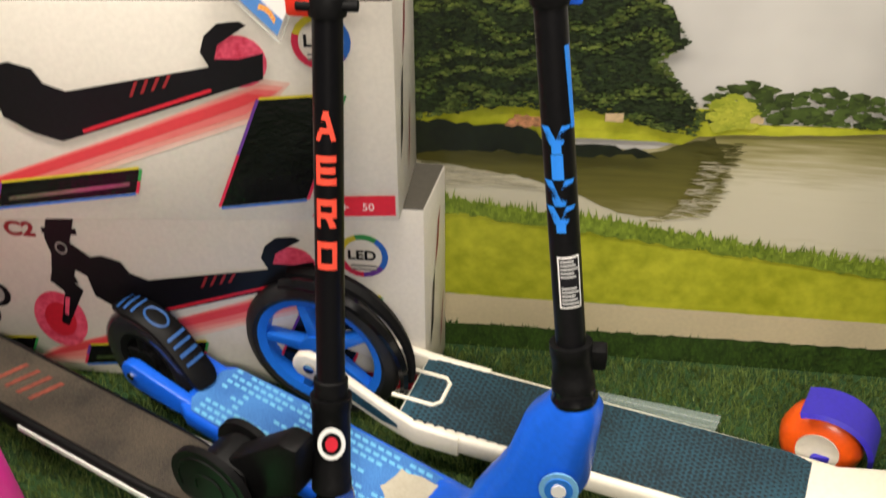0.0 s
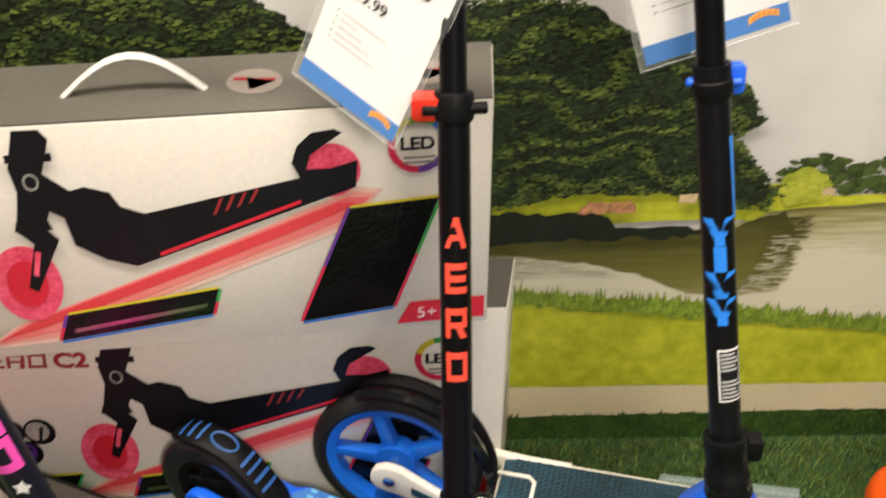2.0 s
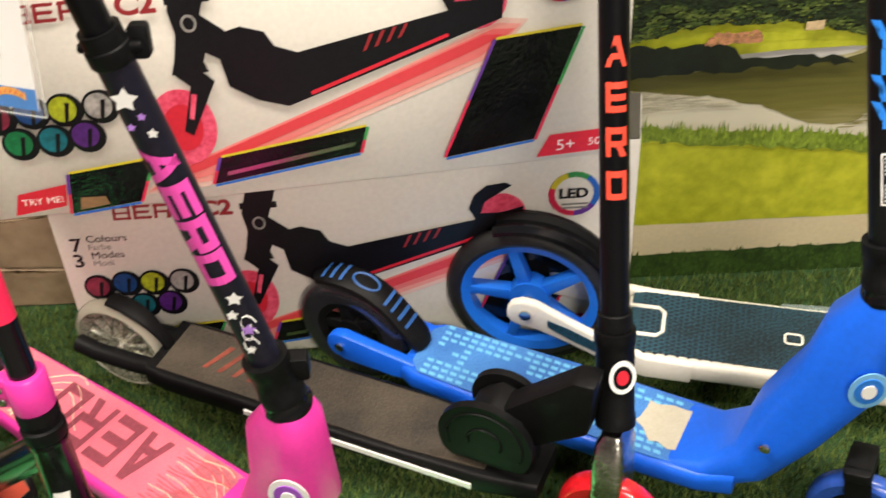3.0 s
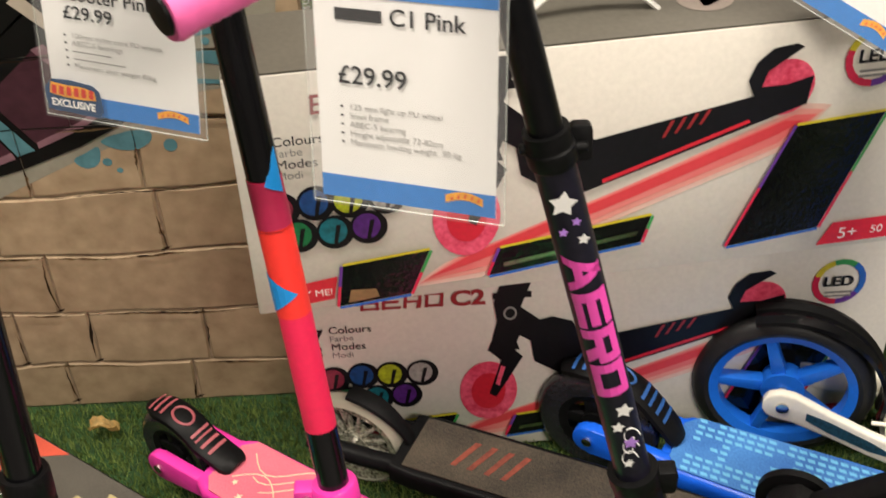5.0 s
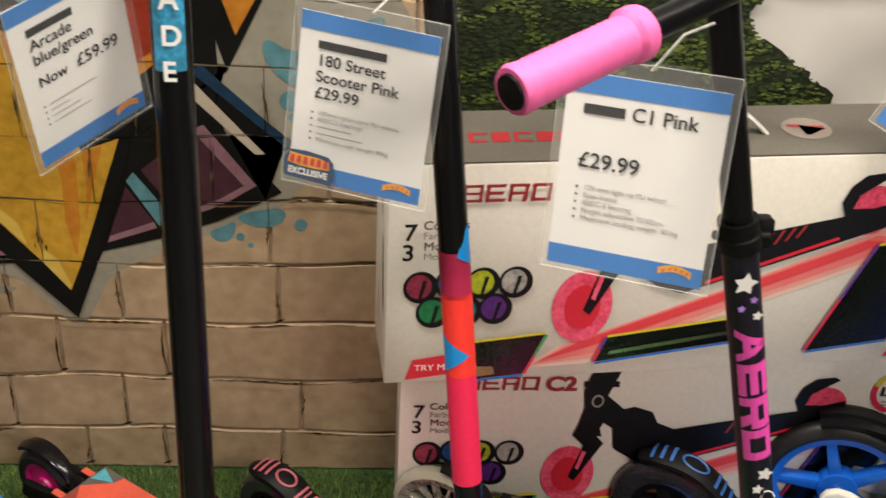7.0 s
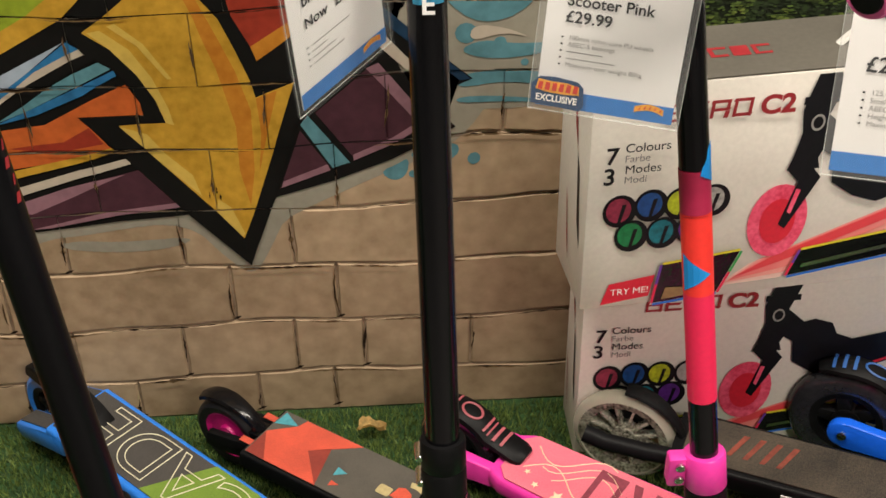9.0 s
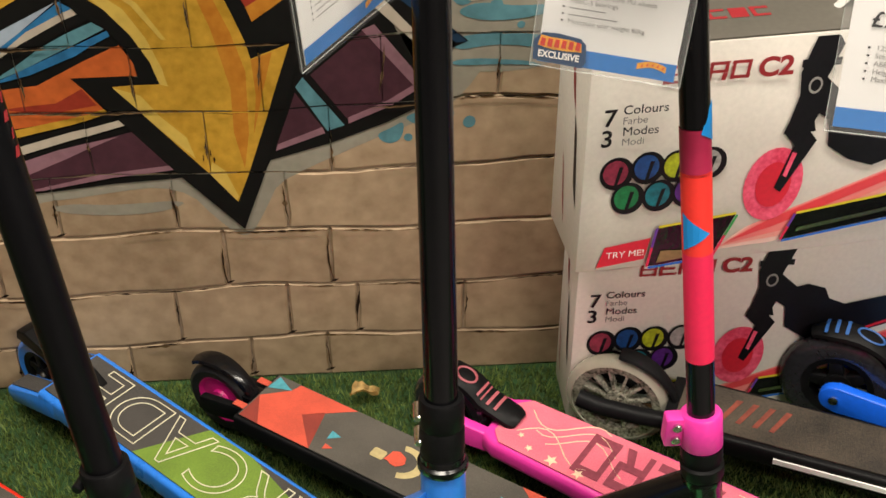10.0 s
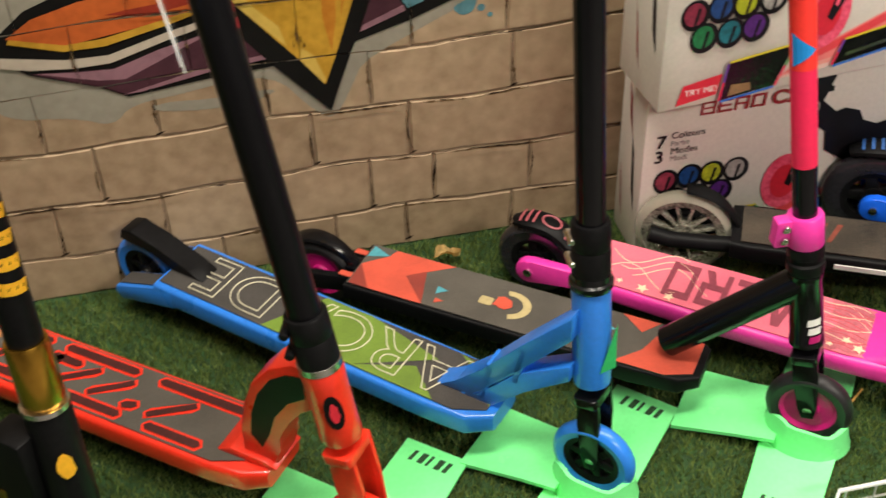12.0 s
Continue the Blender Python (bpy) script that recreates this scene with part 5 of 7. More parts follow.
def pink_scooter():
    ln, sc, pad, h = moulded_scooter((-0.868, 1.312), (-0.312, 0.880), (-0.312, 0.892, 0.2), (-0.496, 0.922, 1.0), PINK, "hot pink", PADP, 0.392, True, (0.05, -1, 0.25), "hot pink kick scooter with flower-printed black tube", PINK, True)
    ROSE = mat("dusky_print", srgb("8a3a4a"), 0.65, vary=0.2)
    deck_marks_block(pad, ln, 0.385, 0.0, h + 0.0026, 0.040, 0.075, 0.008, ROSE)
    CRM = mat("cream_star_print", srgb("f0d0b0"), 0.6)
    DUSK = mat("dusky_rose_print", srgb("b8606c"), 0.65, vary=0.3, scale=30, fine=300)
    bm = B()
    plate_on(bm, ln, rag([(0.415, -0.047), (0.47, -0.047), (0.505, -0.03), (0.515, 0.0), (0.505, 0.03), (0.47, 0.047), (0.425, 0.047), (0.44, 0.0)], 0.012, 0.004, 3), h + 0.0023, 0.0004)
    part("dusky_patch", bm, DUSK, pad)
    ROSED = mat("rose_line_print", srgb("c8505c"), 0.6)
    for k in range(16):
        bm = B()
        l0 = -0.042 + 0.0054 * k
        sweep(bm, [ln.at(0.40 + 0.010 * t + 0.004 * (k % 3), l0 + 0.006 * math.sin(t * 0.8 + k * 1.3) * (t / 8), h + 0.0028) for t in range(9)], 0.0007, 4)
        part("printed_stem", bm, CRM if k % 4 == 0 else ROSED, pad)
    for s, l, r in ((0.14, 0.035, 0.006), (0.175, 0.038, 0.010), (0.215, 0.040, 0.009), (0.12, 0.02, 0.005), (0.46, 0.025, 0.008), (0.478, 0.036, 0.010), (0.44, 0.04, 0.006)):
        bm = B()
        star(bm, ln.at(s, l, h + 0.0032), ln.d, ln.l, r)
        part("printed_star", bm, CRM, pad)
    for k in range(6):
        bm = B()
        s0 = 0.11 + 0.022 * (k % 3) + (0.30 if k > 3 else 0)
        sweep(bm, [ln.at(s0 + 0.011 * t, -0.03 + 0.014 * k % 0.05 + 0.020 * math.sin(t * 0.55 + k), h + 0.0022) for t in range(11)], 0.0009, 4)
        part("printed_swirl", bm, CRM, pad)
    handlebar(sc, (-0.495, 0.890, 0.992), (-0.110, -0.085, -0.016), 0.205, mat("pink_rubber_grip", srgb("f46cae"), 0.55, vary=0.06, bump=0.1))


def blue_scooter():
    ln, sc, pad, h = moulded_scooter((-0.329, 1.306), (0.262, 0.985), (0.262, 0.984, 0.2), (0.156, 1.186, 1.04), BLUE, "bright blue", PADB, 0.372, False, (-0.12, -1, 0.25), "bright blue kick scooter with marked black tube", BLUE, False, 0.082)
    DOT = mat("pale_dash_print", srgb("6ab4dc"), 0.6, vary=0.1)
    bm = B()
    rng = random.Random(5)
    for i in range(26):
        for j in range(9):
            s, l = 0.125 + i * 0.0125, -0.042 + j * 0.0105
            if abs(l) < 0.012 and rng.random() < 0.6 or rng.random() < 0.12:
                continue
            w = 0.0045
            bm.faces.new([bm.verts.new(ln.at(s + a, l + b, h + 0.0027)) for a, b in ((-w, -0.0026), (w, -0.0026), (w + 0.002, 0.0026), (-w + 0.002, 0.0026))])
    part("dash_pattern", bm, DOT, pad)
    SK = mat("cream_drawing_print", srgb("e6dec8"), 0.6, vary=0.35, scale=90, fine=260, col2=srgb("b4ac98"))
    bm = B()
    plate_on(bm, ln, [(a * 1.0, b) for a, b in rag(disc2(0.042, 18, 0.44, 0.004, 0.034), 0.01, 0.006, 4)], h + 0.003, 0.0004)
    part("printed_emblem", bm, SK, pad, "pale ragged emblem")
    handlebar(sc, (0.156, 1.186, 1.04), ln.l, 0.20, BLUE)


# -- red folding scooter with chrome front --
def red_folding_scooter():
    ln = Line((-0.640, 1.305), (-0.028, 1.012))
    sc = thing("kick_scooter", ln.at(ln.n / 2, 0, 0), "black folding kick scooter with red marks and clear wheels", "scooter", "scooters on display")
    p, q = V(-0.021, 1.002, 0.1), V(-0.031, 1.308, 0.98)
    h = 0.100
    N = ln.n
    bm = B()
    deck_loft(bm, ln, [(0.070, 0.048, h, 0.030, 0), (0.10, 0.052, h, 0.030, 0), (0.40, 0.052, h, 0.030, 0), (N - 0.14, 0.048, h, 0.030, 0), (N - 0.075, 0.036, h - 0.003, 0.026, 0)], 0.006)
    part("deck", bm, BLACK, sc, "black steel deck")
    bm = B()
    plate_on(bm, ln, [(0.085, -0.042), (0.44, -0.043), (N - 0.14, -0.036), (N - 0.14, 0.036), (0.44, 0.043), (0.085, 0.042)], h + 0.001)
    tape = part("grip_tape", bm, TAPE_WORN, sc, "grey-brown worn grip tape")
    RUST = mat("faint_red_print", srgb("7a3a2c"), 0.8, vary=0.3, scale=30)
    for k in range(4):
        bm = B()
        plate_on(bm, ln, [(0.14 + 0.022 * k, -0.02), (0.147 + 0.022 * k, -0.02), (0.165 + 0.022 * k, 0.024), (0.157 + 0.022 * k, 0.024)], h + 0.0027, 0.0004)
        part("printed_mark", bm, RUST, tape)
    for s in (-1, 1):
        bm = B()
        prism(bm, [(0.22, 0.0), (N - 0.15, 0.0), (N - 0.15, 0.008), (0.22, 0.008)], ln.at(0, s * 0.0535 - 0.001, h - 0.018), ln.d, UP, 0.002)
        part("side_stripe", bm, PAPER, sc, "white reflective side stripe")
    CL = mat("clear_wheel", srgb("8a8470"), 0.08, metal=0.5, vary=0.7, scale=90, fine=260, bump=0.6, coat=0.6, col2=srgb("f0ecd8"))
    CLT = clear("clear_tyre", srgb("dcd8c4"), 0.08, 0.42)
    wheel(sc, ln.at(0, 0, 0.074), ln.l, 0.074, 0.026, CLT, CL, 12, 0.84, "clear light-up rear wheel")
    fender(sc, ln, 0.0, 0.074, 0.080, 92, 12, 0.014, BLACK, 0.004, "black rear mudguard")
    for s in (-1, 1):
        bm = B()
        sweep(bm, [ln.at(a, s * 0.030, b) for a, b in ((-0.050, 0.084), (-0.02, 0.078), (0.04, 0.080), (0.10, h - 0.014))], 0.0125, 12)
        part("axle_stay", bm, BLACK, sc)
    # folding joint with its two round covers
    js, jz = N - 0.138, 0.154
    for s in (-1, 1):
        bm = B()
        c = ln.at(js, s * 0.034, jz)
        cr = 0.058 if s > 0 else 0.044
        half = [(cr * math.cos(t), cr * math.sin(t)) for t in [radians(-42 + 264 * k / 30) for k in range(31)]]
        prism(bm, half, c - ln.l * 0.005, ln.d, UP, 0.010, 0.0025)
        cover = part("joint_cover", bm, BLACK, sc, "round black folding-joint cover")
        for rr in (cr * 0.80, cr * 0.36):
            bm = B()
            sweep(bm, [c + ln.l * (s * 0.0052) + ln.d * (rr * math.cos(t)) + UP * (rr * math.sin(t)) for t in [radians(-20 + 220 * k / 24) for k in range(25)]], 0.0017, 6)
            part("raised_rib", bm, BLACK, cover)
    bm = B()
    lathe(bm, ln.at(js, -0.035, jz), ln.l, [(0.029, 0), (0.030, 0.01), (0.030, 0.06), (0.029, 0.07)], 36)
    part("joint_drum", bm, BLACK, sc)
    bm = B()
    prism(bm, [(js - 0.035, h - 0.03), (js + 0.05, h - 0.02), (js + 0.04, jz + 0.03), (js, jz + 0.045), (js - 0.03, jz + 0.02)], ln.at(0, -0.022, 0), ln.d, UP, 0.044, 0.005)
    part("joint_block", bm, BLACK, sc)
    hs = (along(p, q, 0.25) - ln.r).dot(ln.d)
    bm = B()
    prism(bm, [(js - 0.005, jz + 0.022), (js + 0.03, jz - 0.026), (hs - 0.01, 0.192), (hs - 0.004, 0.272), (hs - 0.03, 0.270)], ln.at(0, -0.018, 0), ln.d, UP, 0.036, 0.006)
    part("neck_arm", bm, BLACK, sc, "black folding neck arm")
    ring(sc, p, q, 0.185, 0.296, 0.0215, BLACK, "head_tube", "", [(1.06, 0), (1.06, .1), (1, .12), (1, .85), (1.08, .88), (1.08, 1)])
    a = (q - p).normalized()
    f = V(0.2, -1, 0.1)
    u = (f - a * f.dot(a)).normalized()
    for r, m in ((0.0155, PAPER), (0.011, BLACK), (0.007, INKRED)):
        bm = B()
        prism(bm, disc2(r, 22, 0, 0, r * 1.3), along(p, q, 0.250) + u * (0.0225 + 0.001 * (0.02 - r) * 100), -u.cross(a), a, 0.0014)
        part("badge", bm, m, sc)
    tr = 0.0145
    up_tube("lower_tube", sc, along(p, q, 0.285), along(p, q, 0.700), tr + 0.0012, MATTB, "matt black steering tube")
    up_tube("upper_tube", sc, along(p, q, 0.70), along(p, q, 0.892), 0.0130, MATTB)
    ring(sc, p, q, 0.296, 0.316, 0.0190, BLACK, "collar")
    bm = B()
    cc = along(p, q, 0.702)
    rod(bm, cc + V(-0.030, -0.008, 0), cc + V(0.032, -0.004, 0), 0.006, 14)
    lathe(bm, cc - a * 0.014, a, [(0.018, 0), (0.0195, 0.003), (0.0195, 0.025), (0.018, 0.028)], 24)
    part("height_clamp", bm, BLACK, sc)
    bm = B()
    prism(bm, rrect(0.014, 0.012, 0.005), cc + V(-0.026, -0.010, 0.0), (1, 0, 0), (0, 0, 1), -0.018, 0.004)
    part("quick_release", bm, RED, sc, "red quick-release lever")
    L = (q - p).length / (q.z - p.z)
    stack_marks(sc, p, q, tr + 0.0012, (0.0, -1, 0.25), (0.602 - p.z) * L, 0.030, 0.0165, 0.021, mat("salmon_print", srgb("f0503c"), 0.4, vary=0.05), False)
    # chrome fork shroud over a red wheel
    fc = V(-0.026, 1.000, 0.0625)
    bm = B()
    d = (along(p, q, 0.185) - fc).normalized()
    e = d.cross(ln.l).normalized()
    loft(bm, [[fc + d * t + ln.l * a + e * b for a, b in rrect(w, w * 0.62, w * 0.28)] for t, w in ((0.005, 0.026), (0.03, 0.031), (0.09, 0.030), (0.112, 0.026), (0.122, 0.018))])
    part("fork_shroud", bm, CHROME, sc, "crinkled chrome-look fork shroud")
    FW = mat("red_clear_wheel", srgb("d81e28"), 0.2, vary=0.2, coat=0.3)
    wheel(sc, fc, ln.l, 0.0625, 0.030, FW, FW, 5, 0.6, "red translucent front wheel")
    handlebar(sc, along(p, q, 0.888), (1, -0.12, 0), 0.215, RED)


# -- red cut-out deck stunt scooter --
def red_stunt_scooter():
    ln = Line((-1.741, 1.340), (-1.197, 0.915))
    sc = thing("stunt_scooter", ln.at(ln.n / 2, 0, 0), "red stunt scooter with slotted deck and matt black bar", "scooter", "scooters on display")
    p, q = V(-1.203, 0.888, 0.1), V(-1.318, 1.020, 1.0)
    h = 0.100
    bm = B()
    deck_loft(bm, ln, [(0.03, 0.054, h, 0.034, 0), (0.10, 0.056, h, 0.034, 0), (0.50, 0.057, h, 0.034, 0), (0.545, 0.052, h, 0.034, 0), (0.575, 0.036, h, 0.030, 0)], 0.007)
    part("deck", bm, RED, sc, "red painted aluminium deck")
    bm = B()
    plate_on(bm, ln, [(0.02, -0.047), (0.50, -0.049), (0.54, -0.03), (0.54, 0.03), (0.50, 0.049), (0.02, 0.047)], h + 0.001)
    tape = part("grip_tape", bm, GRIP, sc, "worn grey-red grip tape")
    SLOT = mat("slot_shadow", (0.05, 0.006, 0.005), 0.5, vary=0.3)
    slots = [(0.08, -0.036, 0.10, 0.0), (0.22, -0.036, 0.125, 0.0), (0.395, -0.036, 0.075, 0.0), (0.08, 0.036, 0.10, 0.0), (0.215, 0.036, 0.11, 0.0), (0.37, 0.036, 0.125, 0.0), (0.130, -0.014, 0.030, 0.030), (0.180, -0.016, 0.034, 0.032), (0.235, -0.018, 0.042, 0.034), (0.290, -0.018, 0.042, 0.034), (0.345, -0.018, 0.012, 0.004), (0.385, -0.018, 0.046, 0.034), (0.205, 0.016, 0.040, 0.0)]
    for s, l, n, sk in slots:
        for grow, zz, m, nm in ((0.0035, 0.0026, RED, "slot_edge"), (0.0, 0.0034, SLOT, "slot")):
            w = 0.0062 + grow
            bm = B()
            plate_on(bm, ln, [(s - grow, l - w), (s + n + grow, l - w + sk), (s + n + grow + 0.006, l + sk), (s + n + grow, l + w + sk), (s - grow, l + w), (s - 0.006 - grow, l)], h + zz, 0.0004)
            part(nm, bm, m, tape)
    TAN = mat("tan_print", srgb("b07848"), 0.75, vary=0.5, scale=60)
    bm = B()
    plate_on(bm, ln, rag([(0.04, -0.03), (0.12, -0.02), (0.11, 0.02), (0.05, 0.03)], 0.012, 0.009, 6), h + 0.0029, 0.0003)
    part("printed_splash", bm, TAN, tape)
    wheel(sc, ln.at(0, 0, 0.055), ln.l, 0.055, 0.024, TYRE, BLACK, 5, 0.66)
    bm = B()
    prism(bm, [(-0.045, 0.112), (-0.02, 0.132), (0.03, 0.128), (0.085, 0.112), (0.06, h + 0.002)], ln.at(0, -0.018, 0), ln.d, UP, 0.036, 0.002)
    part("brake_plate", bm, BLACK, sc)
    ring(sc, p, q, 0.208, 0.312, 0.0245, RED, "head_tube", "red head tube", [(0.94, 0), (1.04, .06), (1, .3), (1, .8), (1.05, .95), (1, 1)])
    a = (q - p).normalized()
    f = V(0.0, -1, 0.2)
    u = (f - a * f.dot(a)).normalized()
    bm = B()
    prism(bm, disc2(0.011, 22, 0, 0, 0.024), along(p, q, 0.262) + u * 0.0250, -u.cross(a), a, 0.0012)
    bd = part("head_badge", bm, BLACK, sc, "oval black badge")
    bm = B()
    prism(bm, rag(disc2(0.006, 10, 0, 0, 0.014), 0.004, 0.0015), along(p, q, 0.262) + u * 0.0264, -u.cross(a), a, 0.0006)
    part("badge_drawing", bm, INKRED, bd)
    # arched neck
    hs = (along(p, q, 0.28) - ln.r).dot(ln.d)
    outer = [(hs - 0.012, 0.300), (hs - 0.045, 0.298), (hs - 0.078, 0.278), (hs - 0.106, 0.242), (hs - 0.124, 0.196), (hs - 0.132, 0.150), (hs - 0.136, h)]
    inner = [(hs - 0.086, h), (hs - 0.084, 0.132), (hs - 0.076, 0.160), (hs - 0.064, 0.196), (hs - 0.042, 0.226), (hs - 0.012, 0.238)]
    bm = B()
    prism(bm, outer + inner, ln.at(0, -0.022, 0), ln.d, UP, 0.044, 0.005)
    neck = part("neck", bm, RED, sc, "red arched neck")
    bm = B()
    prism(bm, [(hs - 0.03, 0.284), (hs - 0.052, 0.280), (hs - 0.076, 0.262), (hs - 0.098, 0.228), (hs - 0.112, 0.188), (hs - 0.118, 0.148), (hs - 0.104, 0.130), (hs - 0.090, 0.160), (hs - 0.078, 0.196), (hs - 0.056, 0.230), (hs - 0.03, 0.250)], ln.at(0, 0.0224, 0), ln.d, UP, -0.0448, 0.0)
    part("neck_recess", bm, BLACK, neck, "black sunk face of the neck")
    bm = B()
    prism(bm, [(hs - 0.175, h), (hs - 0.085, h), (hs - 0.082, h + 0.005), (hs - 0.10, h + 0.012), (hs - 0.150, h + 0.014)], ln.at(0, -0.030, 0), ln.d, UP, 0.060, 0.004)
    part("neck_foot", bm, RED, sc)
    ring(sc, p, q, 0.312, 0.322, 0.0255, STEEL, "headset", "bright headset ring")
    ring(sc, p, q, 0.322, 0.385, 0.0245, BLACK, "clamp", "black bar clamp", [(1, 0), (1.0, .5), (.97, .52), (1, .54), (1, .97), (.95, 1)])
    bm = B()
    for zz in (0.338, 0.365):
        c = along(p, q, zz)
        rod(bm, c + V(-0.030, -0.012, 0), c + V(-0.018, 0.022, 0), 0.0055, 12)
    part("clamp_bolt", bm, BLACK, sc)
    up_tube("bar_tube", sc, along(p, q, 0.38), q, 0.0190, MATTB, "matt black bar")
    for k in range(13):
        bm = B()
        tube_patch(bm, p, q, 0.0191, (1, -0.35, 0), [bar(-0.003 + 0.003 * (k % 2), 0.62 + 0.016 * k, 0.003, 0.629 + 0.016 * k, 0.003)], 0)
        part("tube_mark", bm, INKMAR, sc)
    fc = V(-1.198, 0.880, 0.062)
    wheel(sc, fc, ln.l, 0.056, 0.024, RED, BLACK, 5, 0.68, "red tyre on a black core")
    fork(sc, along(p, q, 0.195), fc, ln.l, 0.05, RED, 0.020, 0.030)
    handlebar(sc, q, ln.l, 0.27, BLACK)


# -- black and gold stunt scooter --
def gold_stunt_scooter():
    ln = Line((-2.02, 1.34), (-1.515, 0.855))
    sc = thing("stunt_scooter", ln.at(ln.n / 2, 0, 0), "black stunt scooter with gold collar and yellow-striped bar", "scooter", "scooters on display")
    p, q = V(-1.513, 0.858, 0.1), V(-1.530, 0.990, 0.96)
    h = 0.098
    bm = B()
    deck_loft(bm, ln, [(-0.04, 0.050, h, 0.034, 0), (0.10, 0.056, h, 0.034, 0), (0.50, 0.057, h, 0.034, 0), (0.575, 0.036, h, 0.030, 0)], 0.007)
    part("deck", bm, BLACK, sc)
    bm = B()
    plate_on(bm, ln, [(0.02, -0.047), (0.50, -0.049), (0.54, 0), (0.50, 0.049), (0.02, 0.047)], h + 0.001)
    part("grip_tape", bm, GRIPD, sc)
    wheel(sc, ln.at(0, 0, 0.055), ln.l, 0.055, 0.024, TYRE, GOLD, 5, 0.66)
    ring(sc, p, q, 0.190, 0.345, 0.0255, BLACK, "head_tube", "black head tube")
    hs = (along(p, q, 0.28) - ln.r).dot(ln.d)
    bm = B()
    prism(bm, [(hs - 0.21, h), (hs - 0.10, h), (hs - 0.01, 0.20), (hs - 0.01, 0.32), (hs - 0.06, 0.315)], ln.at(0, -0.020, 0), ln.d, UP, 0.040, 0.005)
    part("neck", bm, BLACK, sc, "solid black neck")
    YEL = mat("yellow_print", srgb("f0b428"), 0.4, vary=0.1)
    for k in range(5):
        bm = B()
        prism(bm, [(0, 0), (0.010, 0), (0.012, 0.030), (0.002, 0.030)], ln.at(hs - 0.125 + 0.013 * k, 0.0202, 0.150 + 0.010 * k), ln.d, UP, 0.0008)
        part("neck_mark", bm, GOLD, sc)
    a = (q - p).normalized()
    f = V(0.25, -1, 0.2)
    u = (f - a * f.dot(a)).normalized()
    bm = B()
    prism(bm, rag(disc2(0.010, 14, 0, 0, 0.016), 0.004, 0.0016), along(p, q, 0.282) + u * 0.0262, -u.cross(a), a, 0.001)
    part("head_badge", bm, YEL, sc, "small yellow badge")
    ring(sc, p, q, 0.345, 0.352, 0.0262, STEEL, "headset", "bright headset ring")
    ring(sc, p, q, 0.352, 0.430, 0.0235, GOLD, "clamp", "gold bar clamp")
    up_tube("bar_tube", sc, along(p, q, 0.425), q, 0.0190, BLACK, "black bar with yellow stripes")
    for k in range(8):
        bm = B()
        z0 = 0.420 + 0.028 * k
        tube_patch(bm, p, q, 0.0192, (0.25, -1, 0.1), [[(-0.022, z0), (0.018, z0 - 0.006), (0.022, z0 + 0.008), (-0.018, z0 + 0.014)]], -0.02)
        part("yellow_stripe", bm, YEL, sc)
    fc = V(-1.513, 0.852, 0.062)
    wheel(sc, fc, ln.l, 0.056, 0.024, TYRE, GOLD, 5, 0.66)
    fork(sc, along(p, q, 0.178), fc, ln.l, 0.05, BLACK, 0.020, 0.030)
    handlebar(sc, q, ln.l, 0.27, BLACK)


